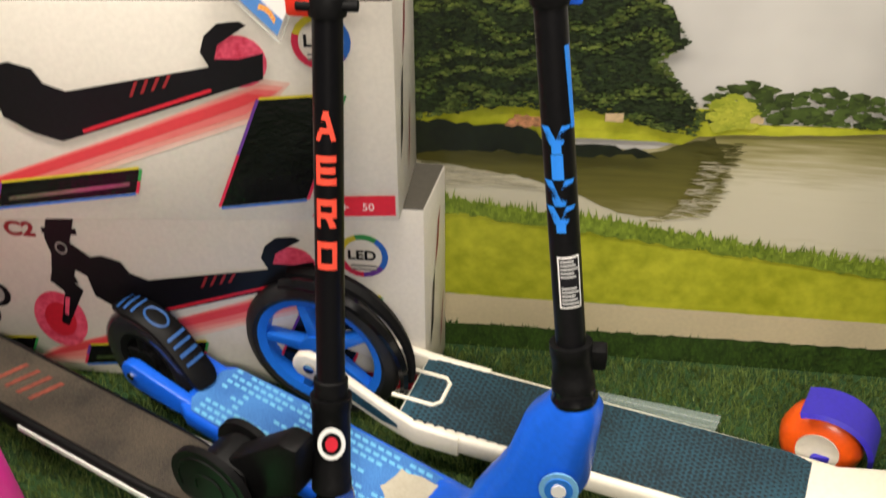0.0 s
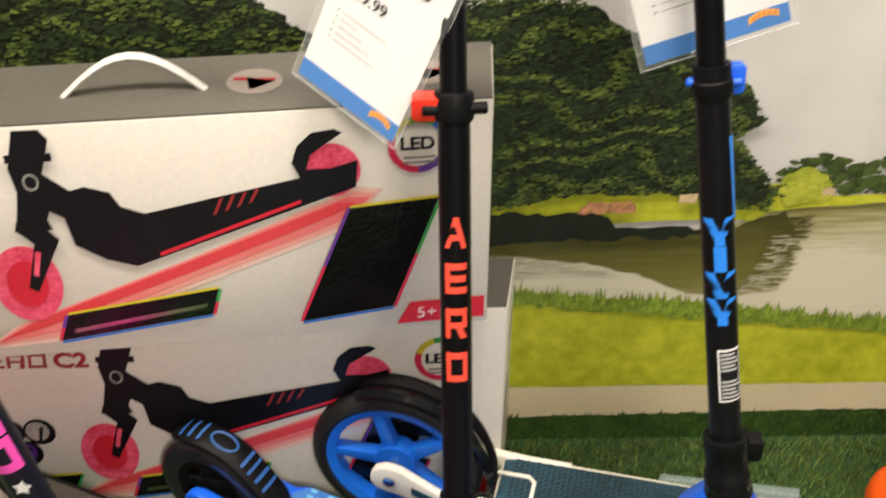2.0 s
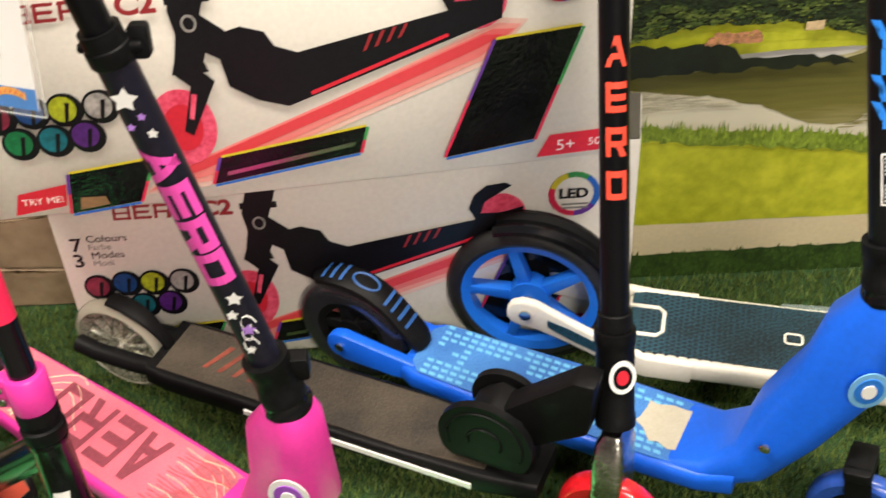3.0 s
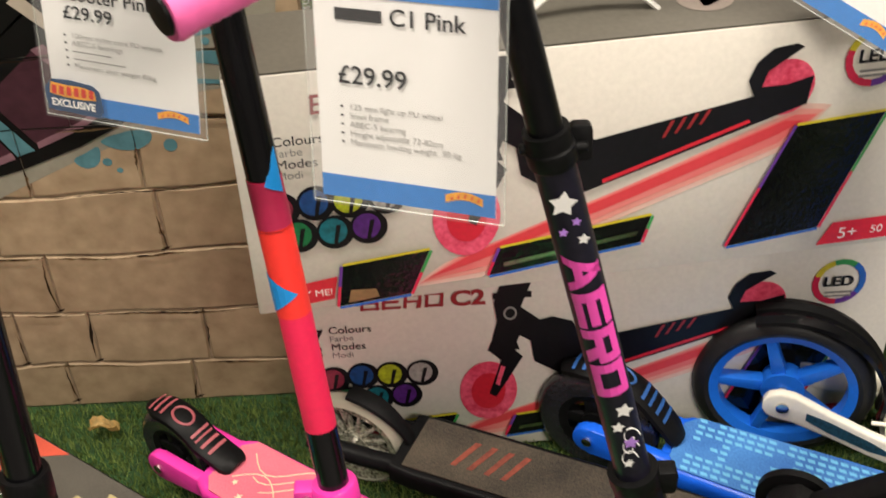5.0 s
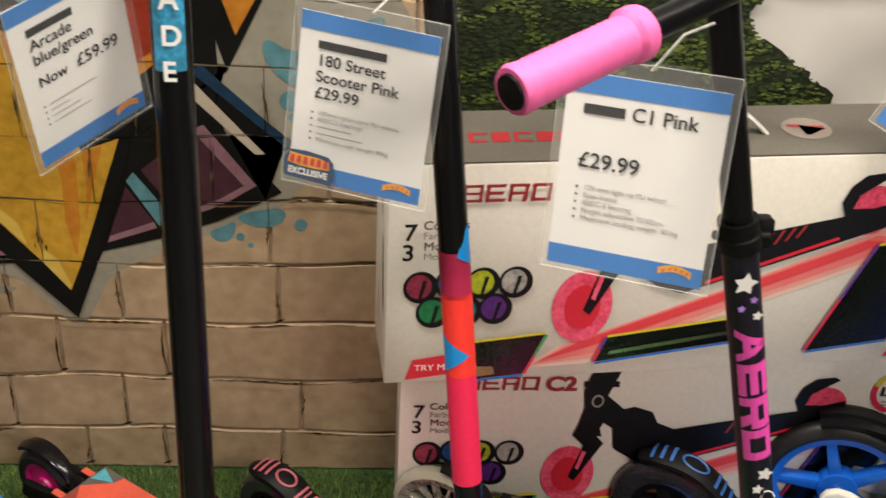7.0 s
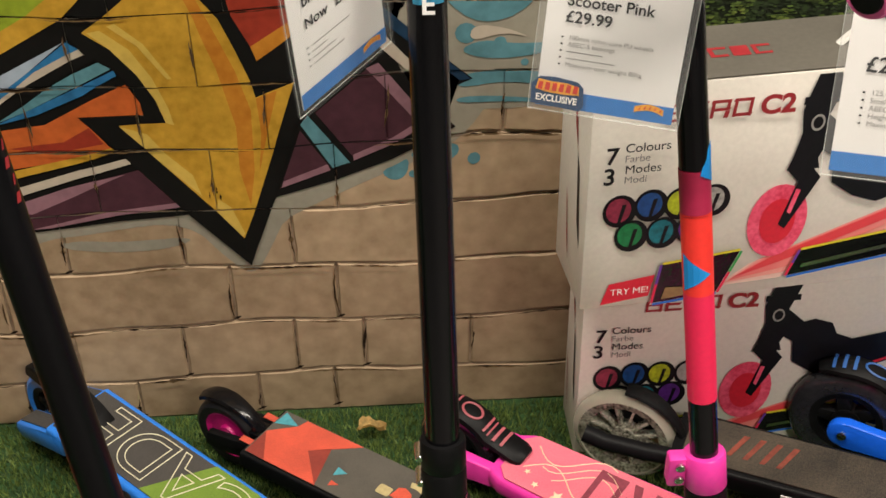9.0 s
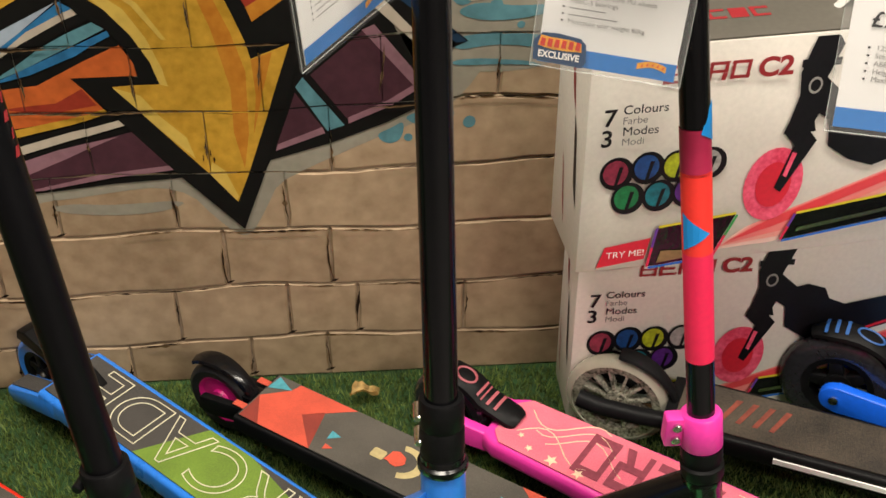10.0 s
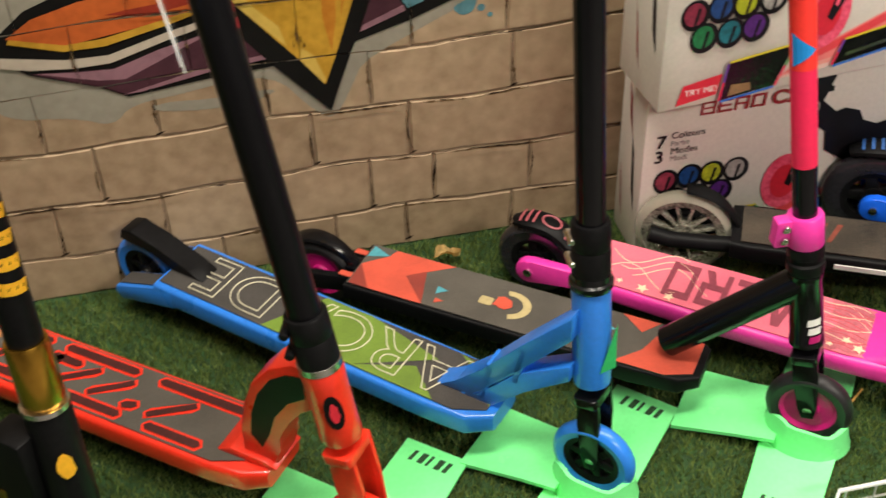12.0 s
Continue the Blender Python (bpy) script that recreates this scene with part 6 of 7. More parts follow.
# -- big-wheel scooter with white edged deck --
def big_wheel_scooter():
    ln = Line((-0.092, 1.322), (0.80, 1.092))
    sc = thing("kick_scooter", ln.at(ln.n / 2, 0, 0), "white and blue big-wheel kick scooter with patterned deck", "scooter", "scooters on display")
    h = 0.088
    NAVYP = mat("blue_dot_pad", srgb("10161c"), 0.5, vary=0.9, scale=6, fine=300, bump=0.3, col2=srgb("265468"))
    bm = B()
    deck_loft(bm, ln, [(0.13, 0.060, h - 0.004, 0.030, 0), (0.18, 0.067, h, 0.032, 0), (0.60, 0.067, h, 0.032, 0), (0.68, 0.060, h + 0.004, 0.036, 0), (0.76, 0.045, h + 0.045, 0.050, 0), (0.82, 0.03, h + 0.13, 0.06, 0)], 0.008)
    part("deck", bm, WHITE, sc, "white painted deck rim")
    bm = B()
    plate_on(bm, ln, [(0.134, -0.055), (0.62, -0.060), (0.66, -0.05), (0.66, 0.05), (0.62, 0.060), (0.134, 0.055)], h + 0.001)
    pad = part("foot_pad", bm, NAVYP, sc, "blue to black dotted foot pad")
    DOTS = mat("dark_dot_print", srgb("0f1a24"), 0.6, vary=0.2)
    bm = B()
    for i in range(70):
        for j in range(16):
            s, l = 0.15 + 0.0072 * i, -0.054 + 0.0072 * j + 0.0036 * (i % 2)
            w = 0.0010 + 0.0016 * abs(math.sin(s * 9))
            bm.faces.new([bm.verts.new(ln.at(s + a, l + b, h + 0.0028)) for a, b in ((-w * 1.3, 0), (0, -w), (w * 1.3, 0), (0, w))])
    part("dot_pattern", bm, DOTS, pad)
    RIMB = mat("blue_rim", srgb("1f6edc"), 0.32, vary=0.08)
    wheel(sc, ln.at(0, 0, 0.114), ln.l, 0.114, 0.032, TYRE, RIMB, 5, 0.80, "large black tyre on a blue spoked rim")
    for s in (-1, 1):
        bm = B()
        loft(bm, [[ln.at(a, s * l + b, z + c) for b, c in rrect(0.0065, hh, 0.005)] for a, l, z, hh in ((-0.024, 0.036, 0.114, 0.008), (-0.018, 0.036, 0.114, 0.018), (-0.004, 0.036, 0.114, 0.0235), (0.014, 0.036, 0.111, 0.0235), (0.06, 0.043, 0.096, 0.020), (0.11, 0.054, 0.083, 0.0190), (0.16, 0.0615, 0.071, 0.0185), (0.22, 0.0625, 0.071, 0.0175))])
        arm = part("axle_arm", bm, WHITE, sc, "white rear axle arm")
        bm = B()
        loft(bm, [[ln.at(a, s * (l + 0.0072) + b * s, z + c) for b, c in ((-0.0004, -w), (0.0004, -w), (0.0004, w), (-0.0004, w))] for a, l, z, w in ((0.030, 0.0385, 0.1065, 0.006), (0.060, 0.043, 0.0965, 0.009), (0.110, 0.054, 0.0835, 0.008), (0.135, 0.058, 0.077, 0.003))], False)
        part("arm_inlay", bm, NAVYP, arm, "teal dotted inlay")
        bm = B()
        lathe(bm, ln.at(0.0, s * 0.042, 0.114), ln.l * s, [(0.008, 0), (0.008, 0.003), (0.004, 0.004)], 16)
        part("axle_bolt", bm, STEEL, arm)
    for k, (l, m) in enumerate(((-0.013, BLACK), (0.013, GLOSS))):
        fender(sc, ln, 0.0, 0.114, 0.120, 112, -14, 0.012, m, 0.006, "black twin-rib mudguard", l, 20)
    bm = B()
    sweep(bm, [ln.at(a, b, h + 0.003) for a, b in ((0.112, 0.026), (0.170, 0.026), (0.178, 0.018), (0.178, -0.018), (0.170, -0.026), (0.112, -0.026))], 0.0028, 8)
    part("mudguard_frame", bm, WHITE, sc, "white wire loop round the mudguard foot")
    bm = B()
    sweep(bm, [ln.at(0.345 + 0.011 * x, 0.009 * y, h + 0.0026) for x, y in ((-1, -0.7), (-0.7, -1), (0.7, -1), (1, -0.7), (1, 0.7), (0.7, 1), (-0.7, 1), (-1, 0.7))], 0.0018, 5, True)
    part("deck_mark", bm, WHITE, pad)
    fc = ln.at(0.90, 0, 0.10)
    wheel(sc, fc, ln.l, 0.100, 0.030, TYRE, BLUE, 5, 0.80)
    bm = B()
    rod(bm, ln.at(0.83, 0, 0.16), ln.at(0.775, 0, 0.92), 0.017, 20)
    part("steering_tube", bm, WHITE, sc)
    fork(sc, ln.at(0.835, 0, 0.20), fc, ln.l, 0.08, WHITE, 0.024, 0.03)
    handlebar(sc, ln.at(0.775, 0, 0.92), ln.l, 0.2, BLACK)


blue_stunt_scooter()
pink_core_scooter()
pink_scooter()
blue_scooter()
red_folding_scooter()
red_stunt_scooter()
gold_stunt_scooter()
big_wheel_scooter()

# ---- green wheel stands ----
def wheel_stand(front, rear):
    ln = Line(rear, front)
    N = ln.n
    st = thing("wheel_stand", (front[0], front[1], 0.004), "bright green plastic scooter stand holding a front wheel", "scooter stand", "wheel stands")
    bm = B()
    prism(bm, [(N - 0.046, -0.175), (N + 0.046, -0.175), (N + 0.050, -0.02), (N + 0.050, 0.02), (N + 0.046, 0.175), (N - 0.046, 0.175), (N - 0.050, 0.02), (N - 0.050, -0.02)], ln.at(0, 0, 0.010), ln.d, -ln.l, 0.005, 0.0012)
    base = part("base_plate", bm, GREEN, st)
    DARK = mat("cut_out_shade", (0.012, 0.05, 0.014), 0.8)
    for s in (-1, 1):
        for k in range(5):
            bm = B()
            a, b, w = N - 0.028 + 0.0125 * k, s * 0.142, (0.005, 0.008, 0.004, 0.008, 0.006)[k]
            prism(bm, [(a, b), (a + w, b), (a + w + 0.003, b + 0.018), (a + 0.003, b + 0.018)], ln.at(0, 0, 0.0153), ln.d, -ln.l, 0.0003)
            part("cut_out", bm, DARK, base)
    bm = B()
    loft(bm, [[ln.at(N - s, l, z) for l, z in ((-w, z0), (w, z0), (w, z0 + 0.006), (-w, z0 + 0.006))] for s, w, z0 in ((0.030, 0.048, 0.030), (0.080, 0.050, 0.022), (0.165, 0.058, 0.010))], False)
    part("rear_wing", bm, GREEN, st)
    bm = B()
    n = 32
    rings = []
    for r, z, claw in ((0.058, 0.012, 0), (0.054, 0.026, 0), (0.050, 0.040, 1), (0.044, 0.040, 1), (0.046, 0.024, 0)):
        ring_pts = []
        for k in range(n):
            t = k * math.tau / n
            up = claw * (0.024 * max(0.0, abs(math.sin(t)) - 0.45) ** 1.5 * 2.0 + 0.016 * max(0.0, math.sin(3 * t + 0.6)))
            ring_pts.append(bm.verts.new(ln.at(N + 0.002 + r * 1.05 * math.cos(t), r * 0.86 * math.sin(t), z + up)))
        rings.append(ring_pts)
    for r0, r1 in zip(rings, rings[1:]):
        for k in range(n):
            bm.faces.new((r0[k], r0[(k + 1) % n], r1[(k + 1) % n], r1[k])).smooth = True
    part("cradle", bm, GREEN, st, "cupped cradle with claws")
    return st


wheel_stand((-0.903, 0.918), (-1.443, 1.427))
wheel_stand((-0.604, 0.935), (-1.188, 1.366))
wheel_stand((-1.198, 0.885), (-1.741, 1.340))
wheel_stand((-1.513, 0.852), (-2.02, 1.34))
wheel_stand((-0.312, 0.880), (-0.868, 1.312))


# ---- price cards in clear sleeves ----
def price_card(bl, br, tl, lines, price, price_at, bullets, label, small=(), sticker=False, ties=()):
    bl = Vector(bl)
    u = (Vector(br) - bl)
    w = u.length
    u.normalize()
    v = Vector(tl) - bl
    v = (v - u * v.dot(u))
    hgt = v.length
    v.normalize()
    n = u.cross(v)
    card = thing("price_card", bl, label, "price card", "price cards")

    def flat(name, x0, y0, x1, y1, material, lift, depth=0.0, parent=card, lab="", bend=0.0):
        bm = B()
        nx = 8 if depth == 0 else 1
        if depth:
            prism(bm, [(x0, y0), (x1, y0), (x1, y1), (x0, y1)], bl + n * lift, u, v, depth)
        else:
            prism(bm, [(x0, y0), (x1, y0), (x1, y1), (x0, y1)], bl + n * lift, u, v, 0)
        return part(name, bm, material, parent, lab)

    sheet_ = flat("paper", 0, 0, w, hgt, PAPER, 0, -0.0006, lab="white printed card")
    flat("blue_band", 0, 0.0, w, hgt * 0.105, CARDBLUE, 0.0006, parent=sheet_)
    flat("blue_band", 0, hgt * 0.90, w, hgt, CARDBLUE, 0.0006, parent=sheet_)
    # store mark as a plain wavy shape
    bm = B()
    prism(bm, [(w * (0.72 + 0.21 * t), hgt * (0.045 + 0.022 * math.sin(t * 3.1))) for t in [k / 8 for k in range(9)]] + [(w * (0.93 - 0.21 * t), hgt * (0.082 + 0.022 * math.sin((1 - t) * 3.1))) for t in [k / 8 for k in range(9)]], bl + n * 0.0010, u, v, 0)
    mk = part("store_mark", bm, LOGOY, sheet_)
    for k in range(5):
        bm = B()
        t = 0.12 + 0.18 * k
        prism(bm, [(w * (0.72 + 0.21 * t), hgt * (0.055 + 0.022 * math.sin(t * 3.1))), (w * (0.735 + 0.21 * t), hgt * (0.055 + 0.022 * math.sin(t * 3.1))), (w * (0.740 + 0.21 * t), hgt * (0.078 + 0.022 * math.sin(t * 3.1)))], bl + n * 0.0014, u, v, 0)
        part("mark_stroke", bm, LOGOR, mk)
    for k, (text, x, y, hh) in enumerate(lines):
        if text.startswith("#"):
            flat("word_bar", w * x, hgt * y, w * x + float(text[1:]) * w, hgt * y + hh * 0.72, INK, 0.0009, parent=sheet_)
        else:
            part("printed_word", words(text, bl + u * w * x + v * hgt * y + n * 0.0010, u, v, hh, 0.00018), INK, sheet_)
    part("printed_price", words(price, bl + u * w * price_at[0] + v * hgt * price_at[1] + n * 0.0010, u, v, price_at[2], 0.0002), INK, sheet_)
    for k in range(bullets):
        y = price_at[3] - 0.040 * k
        flat("bullet", w * 0.13, hgt * y, w * 0.145, hgt * y + 0.0016, INK, 0.0009, parent=sheet_)
        if k < len(small) and small[k]:
            part("printed_word", words(small[k], bl + u * w * 0.18 + v * (hgt * y - 0.001) + n * 0.0009, u, v, 0.0043), GREYINK, sheet_)
        else:
            flat("small_print", w * 0.18, hgt * y, w * (0.62 - 0.09 * ((k * 7) % 4)), hgt * y + 0.0009, GREYINK, 0.0009, parent=sheet_)
    if sticker:
        bm = B()
        prism(bm, [(-0.004, 0.002), (0.040, 0.0), (0.043, 0.006), (0.041, 0.022), (0.036, 0.027), (0.016, 0.029), (0.002, 0.028), (-0.005, 0.020)], bl + n * 0.0022, u, v, 0.0006)
        stk = part("sticker", bm, LOGON, card, "navy sticker with a yellow and red mark")
        bm = B()
        prism(bm, [(-0.001, 0.016), (0.012, 0.014), (0.026, 0.014), (0.038, 0.015), (0.037, 0.023), (0.026, 0.025), (0.012, 0.025), (0.001, 0.026)], bl + n * 0.0034, u, v, 0)
        part("sticker_mark", bm, LOGOY, stk)
        for k in range(6):
            bm = B()
            x = 0.001 + 0.0062 * k
            prism(bm, [(x, 0.0165), (x + 0.0042, 0.0160), (x + 0.0046, 0.0235), (x + 0.0008, 0.0238)], bl + n * 0.0038, u, v, 0)
            part("mark_stroke", bm, LOGOR, stk)
        part("printed_word", words("EXCLUSIVE", bl + u * 0.0 + v * 0.006 + n * 0.0036, u, v, 0.0062, 0.0003, squeeze=0.86), PAPER, stk)
    bm = B()
    prism(bm, [(-0.006, -0.004), (w + 0.006, -0.004), (w + 0.006, hgt + 0.012), (w * 0.62, hgt + 0.016), (w * 0.38, hgt + 0.016), (-0.006, hgt + 0.012)], bl + n * 0.0044, u, v, 0.0004)
    slv = part("sleeve", bm, SLEEVE, card, "clear plastic sleeve")
    bm = B()
    prism(bm, [(-0.006, -0.004), (w + 0.006, -0.004), (w + 0.006, hgt + 0.012), (-0.006, hgt + 0.012)], bl - n * 0.0020, u, v, 0.0004)
    part("sleeve_back", bm, SLEEVE, card)
    bm = B()
    e = [(-0.006, -0.004), (w + 0.006, -0.004), (w + 0.006, hgt + 0.012), (-0.006, hgt + 0.012)]
    sweep(bm, [bl + u * a + v * b + n * 0.001 for a, b in e], 0.0007, 5, True)
    part("sleeve_seam", bm, CLEARP, slv)
    if ties:
        bm = B()
        for a, b in ties:
            sweep(bm, [bl + u * w * 0.5 + v * (hgt + 0.008), (Vector(a) + bl + u * w * 0.5 + v * (hgt + 0.008)) / 2 + V(0, 0, 0.01), Vector(a)], 0.0011, 6)
        part("cable_tie", bm, mat("clear_tie", srgb("c8c8c4"), 0.3), card)
    return card


price_card((-0.601, 0.899, 0.757), (-0.486, 0.857, 0.760), (-0.594, 0.925, 0.912), [("#0.26", 0.12, 0.800, 0.011), ("C1 Pink", 0.42, 0.795, 0.0112)], "£29.99", (0.12, 0.53, 0.0125, 0.42), 5, "white and blue price card in a clear sleeve", small=("125 mm light up PU wheel", "Steel frame", "ABEC-5 bearing", "Height adjustable 72-82cm", "Maximum loading weight  50 kg"), ties=(((-0.500, 0.895, 0.965), 0),))
price_card((-0.818, 1.046, 0.745), (-0.702, 1.012, 0.737), (-0.810, 1.060, 0.900), [("#0.50", 0.14, 0.800, 0.010), ("180 Street", 0.14, 0.705, 0.0102), ("Scooter Pink", 0.14, 0.610, 0.0102)], "£29.99", (0.14, 0.515, 0.0105, 0.42), 5, "price card with a navy sticker in a clear sleeve", small=("100mm nylon core PU wheels", "ABEC-5 bearings", "", "", "Maximum user weight 80kg"), sticker=True, ties=(((-0.690, 1.085, 0.925), 0),))
price_card((-1.020, 1.001, 0.772), (-0.948, 1.086, 0.792), (-1.028, 0.972, 0.922), [("#0.40", 0.14, 0.80, 0.010), ("Arcade", 0.14, 0.715, 0.0102), ("blue/green", 0.14, 0.625, 0.0102), ("Now", 0.14, 0.485, 0.0100)], "£59.99", (0.48, 0.485, 0.0115, 0.36), 4, "reduced-price card in a clear sleeve beside a black bar", ties=(((-0.914, 1.045, 0.955), 0),))
price_card((-0.181, 1.304, 0.688), (-0.087, 1.235, 0.647), (-0.106, 1.290, 0.866), [("#0.28", 0.10, 0.775, 0.011), ("C2 RED", 0.40, 0.770, 0.0112)], "£39.99", (0.14, 0.56, 0.0125, 0.45), 5, "tilted price card in a clear sleeve on the red-marked scooter", ties=(((-0.036, 1.265, 0.875), 0),))
price_card((0.142, 1.172, 0.764), (0.268, 1.184, 0.802), (0.100, 1.192, 0.930), [("#0.30", 0.12, 0.775, 0.012), ("Blue", 0.72, 0.775, 0.0112)], "£29.99", (0.14, 0.56, 0.0135, 0.42), 5, "price card in a clear sleeve behind a black tube", ties=(((0.165, 1.165, 0.97), 0),))
price_card((-1.314, 0.850, 0.752), (-1.321, 0.948, 0.720), (-1.328, 0.800, 0.900), [("#0.40", 0.14, 0.80, 0.010)], "£79.99", (0.14, 0.5, 0.0115, 0.40), 4, "price card in a clear sleeve turned edge-on", ties=(((-1.295, 0.985, 0.90), 0),))

# ---- small things ----
def dried_leaf():
    lf = thing("dried_leaf", (-0.991, 1.396, 0.004), "pale curled dry leaf lying on the turf", "leaf")
    bm = B()
    rng = random.Random(8)
    rows = []
    for i in range(9):
        t = i / 8
        w = 0.013 * math.sin(math.pi * (0.08 + 0.88 * t)) * (1 + 0.25 * rng.uniform(-1, 1))
        rows.append([bm.verts.new((-0.991 + (t - 0.5) * 0.040 + j * 0.002, 1.396 + j * w, 0.018 + 0.010 * abs(j) ** 2 + 0.007 * math.sin(5 * t + j) + 0.004 * rng.random())) for j in (-1, -0.5, 0, 0.5, 1)])
    for a, b in zip(rows, rows[1:]):
        for k in range(4):
            bm.faces.new((a[k], a[k + 1], b[k + 1], b[k])).smooth = True
    bmesh.ops.solidify(bm, geom=bm.faces[:], thickness=0.0008)
    part("blade", bm, mat("dry_leaf", srgb("d8b878"), 0.7, vary=0.25, scale=80, bump=0.4), lf)


dried_leaf()


def clear_strip():
    st = thing("plastic_strip", (0.37, 1.33, 0.012), "clear flat plastic strip lying on the turf", "plastic strip")
    bm = B()
    prism(bm, [(0.250, 1.332), (0.440, 1.298), (0.456, 1.345), (0.270, 1.376)], (0, 0, 0.016), (1, 0, 0), (0, 1, 0), 0.002, 0.0005)
    part("sheet", bm, clear("frosted_strip", srgb("8a9a98"), 0.25, 0.55), st)
    for k in range(3):
        bm = B()
        rod(bm, (0.262 + 0.004 * k, 1.345 + 0.011 * k, 0.0185), (0.446 + 0.004 * k, 1.309 + 0.011 * k, 0.0185), 0.0006, 6)
        part("rib", bm, CLEARP, st)


clear_strip()


def toy_wheel():
    ty = thing("ride_on_toy", (0.585, 1.285, 0.0), "orange toy wheel with violet-blue guard standing on the turf", "toy")
    c = V(0.578, 1.285, 0.056)
    ax = V(-0.35, -0.94, 0.12).normalized()
    bm = B()
    lathe(bm, c, ax, [(0.020, -0.030), (0.040, -0.032), (0.052, -0.018), (0.056, 0.0), (0.052, 0.018), (0.042, 0.030), (0.030, 0.033), (0.026, 0.030), (0.020, 0.026)], 40)
    wh = part("wheel", bm, ORANGE, ty, "fat glossy orange wheel")
    bm = B()
    lathe(bm, c + ax * 0.027, ax, [(0.029, 0), (0.028, 0.006), (0.022, 0.004), (0.012, 0.003)], 30)
    hub = part("hub", bm, WHITE, wh, "cream hub")
    bm = B()
    u, v, _ = frame_of(ax)
    prism(bm, rrect(0.022, 0.010, 0.006), c + ax * 0.030 + V(0.014, 0, -0.014), (1, 0, 0), (0, 0.1, 1), 0.008, 0.002)
    part("hub_bar", bm, NAVY, hub)
    bm = B()
    rings = []
    for k in range(13):
        t = radians(118 - 120 * k / 12)
        e = V(1, -0.3, 0) * math.cos(t) + V(0, 0, 1) * math.sin(t)
        rings.append([c + e * r + ax * w for r, w in ((0.060, -0.032), (0.066, -0.030), (0.067, 0.030), (0.061, 0.034))])
    loft(bm, rings)
    part("guard", bm, NAVY, ty, "violet-blue curved guard")


toy_wheel()


def wire_basket():
    wb = thing("wire_basket", (-0.56, 0.70, 0.0), "white wire basket standing at the platform edge", "wire basket")
    WIRE = mat("white_wire", srgb("d8dcd8"), 0.3, vary=0.05)
    x0, x1, y0, y1, h = -0.635, -0.40, 0.640, 0.800, 0.062
    for z, r in ((h, 0.0030), (0.036, 0.0018), (0.006, 0.0018)):
        bm = B()
        sweep(bm, [V(x0 + a, y0 + b, z) for a, b in ((0.01, 0), (x1 - x0, 0), (x1 - x0, y1 - y0), (0.01, y1 - y0), (0, y1 - y0 - 0.012), (0, 0.012))], r, 8, True)
        part("rim" if z == h else "hoop", bm, WIRE, wb)
    for k in range(6):
        x = x0 + 0.02 + 0.040 * k
        for y in (y0, y1):
            bm = B()
            rod(bm, (x, y, 0.004), (x, y, h), 0.0016, 8)
            part("upright_wire", bm, WIRE, wb)
    for k in range(4):
        bm = B()
        rod(bm, (x0, y0 + 0.02 + 0.04 * k, 0.004), (x0, y0 + 0.02 + 0.04 * k, h), 0.0016, 8)
        part("upright_wire", bm, WIRE, wb)


wire_basket()


def straw():
    sw = thing("straw_scrap", (-0.50, 0.975, 0.01), "thin pale scrap of straw on the turf", "straw")
    bm = B()
    rod(bm, (-0.535, 0.955, 0.014), (-0.492, 0.988, 0.016), 0.0017, 8)
    part("stalk", bm, mat("pale_straw", srgb("c8a050"), 0.6, vary=0.2), sw)


straw()

# ---- brick wall with graffiti, piece by piece ----
BRICK = mat("painted_brick", srgb("947c60"), 0.72, vary=0.14, scale=5, fine=40, bump=0.2, rnd=0.25, col2=srgb("b49c7e"))
MORTAR = mat("painted_mortar", srgb("85705a"), 0.85, vary=0.3, scale=8, fine=60, bump=0.5, col2=srgb("a8927a"))
wall = thing("brick_wall", (-1.8, WALL, 0.0), "cream painted brick wall with bright graffiti", "brick wall", kind="structure")
X0, X1 = -2.9, -0.662
bm = B()
prism(bm, [(X0, 0), (X1, 0), (X1, 1.6), (X0, 1.6)], (0, WALL + 0.0085, 0), (1, 0, 0), (0, 0, 1), 0)
part("mortar", bm, MORTAR, wall)
ROWS_Z = [-0.024, 0.078, 0.174, 0.273, 0.369, 0.466, 0.559] + [0.559 + 0.097 * k for k in range(1, 11)]
KNOWN = {0: [-1.49, -1.331, -1.155, -1.042, -0.87], 1: [-1.565, -1.408, -1.253, -1.094, -0.995, -0.842], 2: [-1.488, -1.175, -1.029], 3: [-1.55, -1.390, -1.233, -1.084, -0.87], 4: [-1.48, -1.33, -1.179, -1.02, -0.88], 5: [-1.40, -1.261, -1.102, -0.95, -0.80], 6: [-1.33, -1.182, -1.04, -0.88, -0.74]}
rng_b = random.Random(12)
BRICKS = []
for k in range(len(ROWS_Z) - 1):
    z0, z1 = ROWS_Z[k], ROWS_Z[k + 1]
    xs = list(KNOWN.get(k, []))
    if not xs:
        x = X1 - rng_b.uniform(0.03, 0.14)
        while x > -1.7:
            xs.insert(0, x)
            x -= rng_b.uniform(0.135, 0.165)
    while xs[0] > X0:
        xs.insert(0, xs[0] - rng_b.uniform(0.135, 0.165))
    xs = [x for x in xs if x > X0 + 0.03]
    edges = [X0] + xs + [X1]
    for a, b in zip(edges, edges[1:]):
        g, e = 0.0003, 0.0004
        BRICKS.append((a + g, max(z0, 0) + e, b - g, z1 - e))


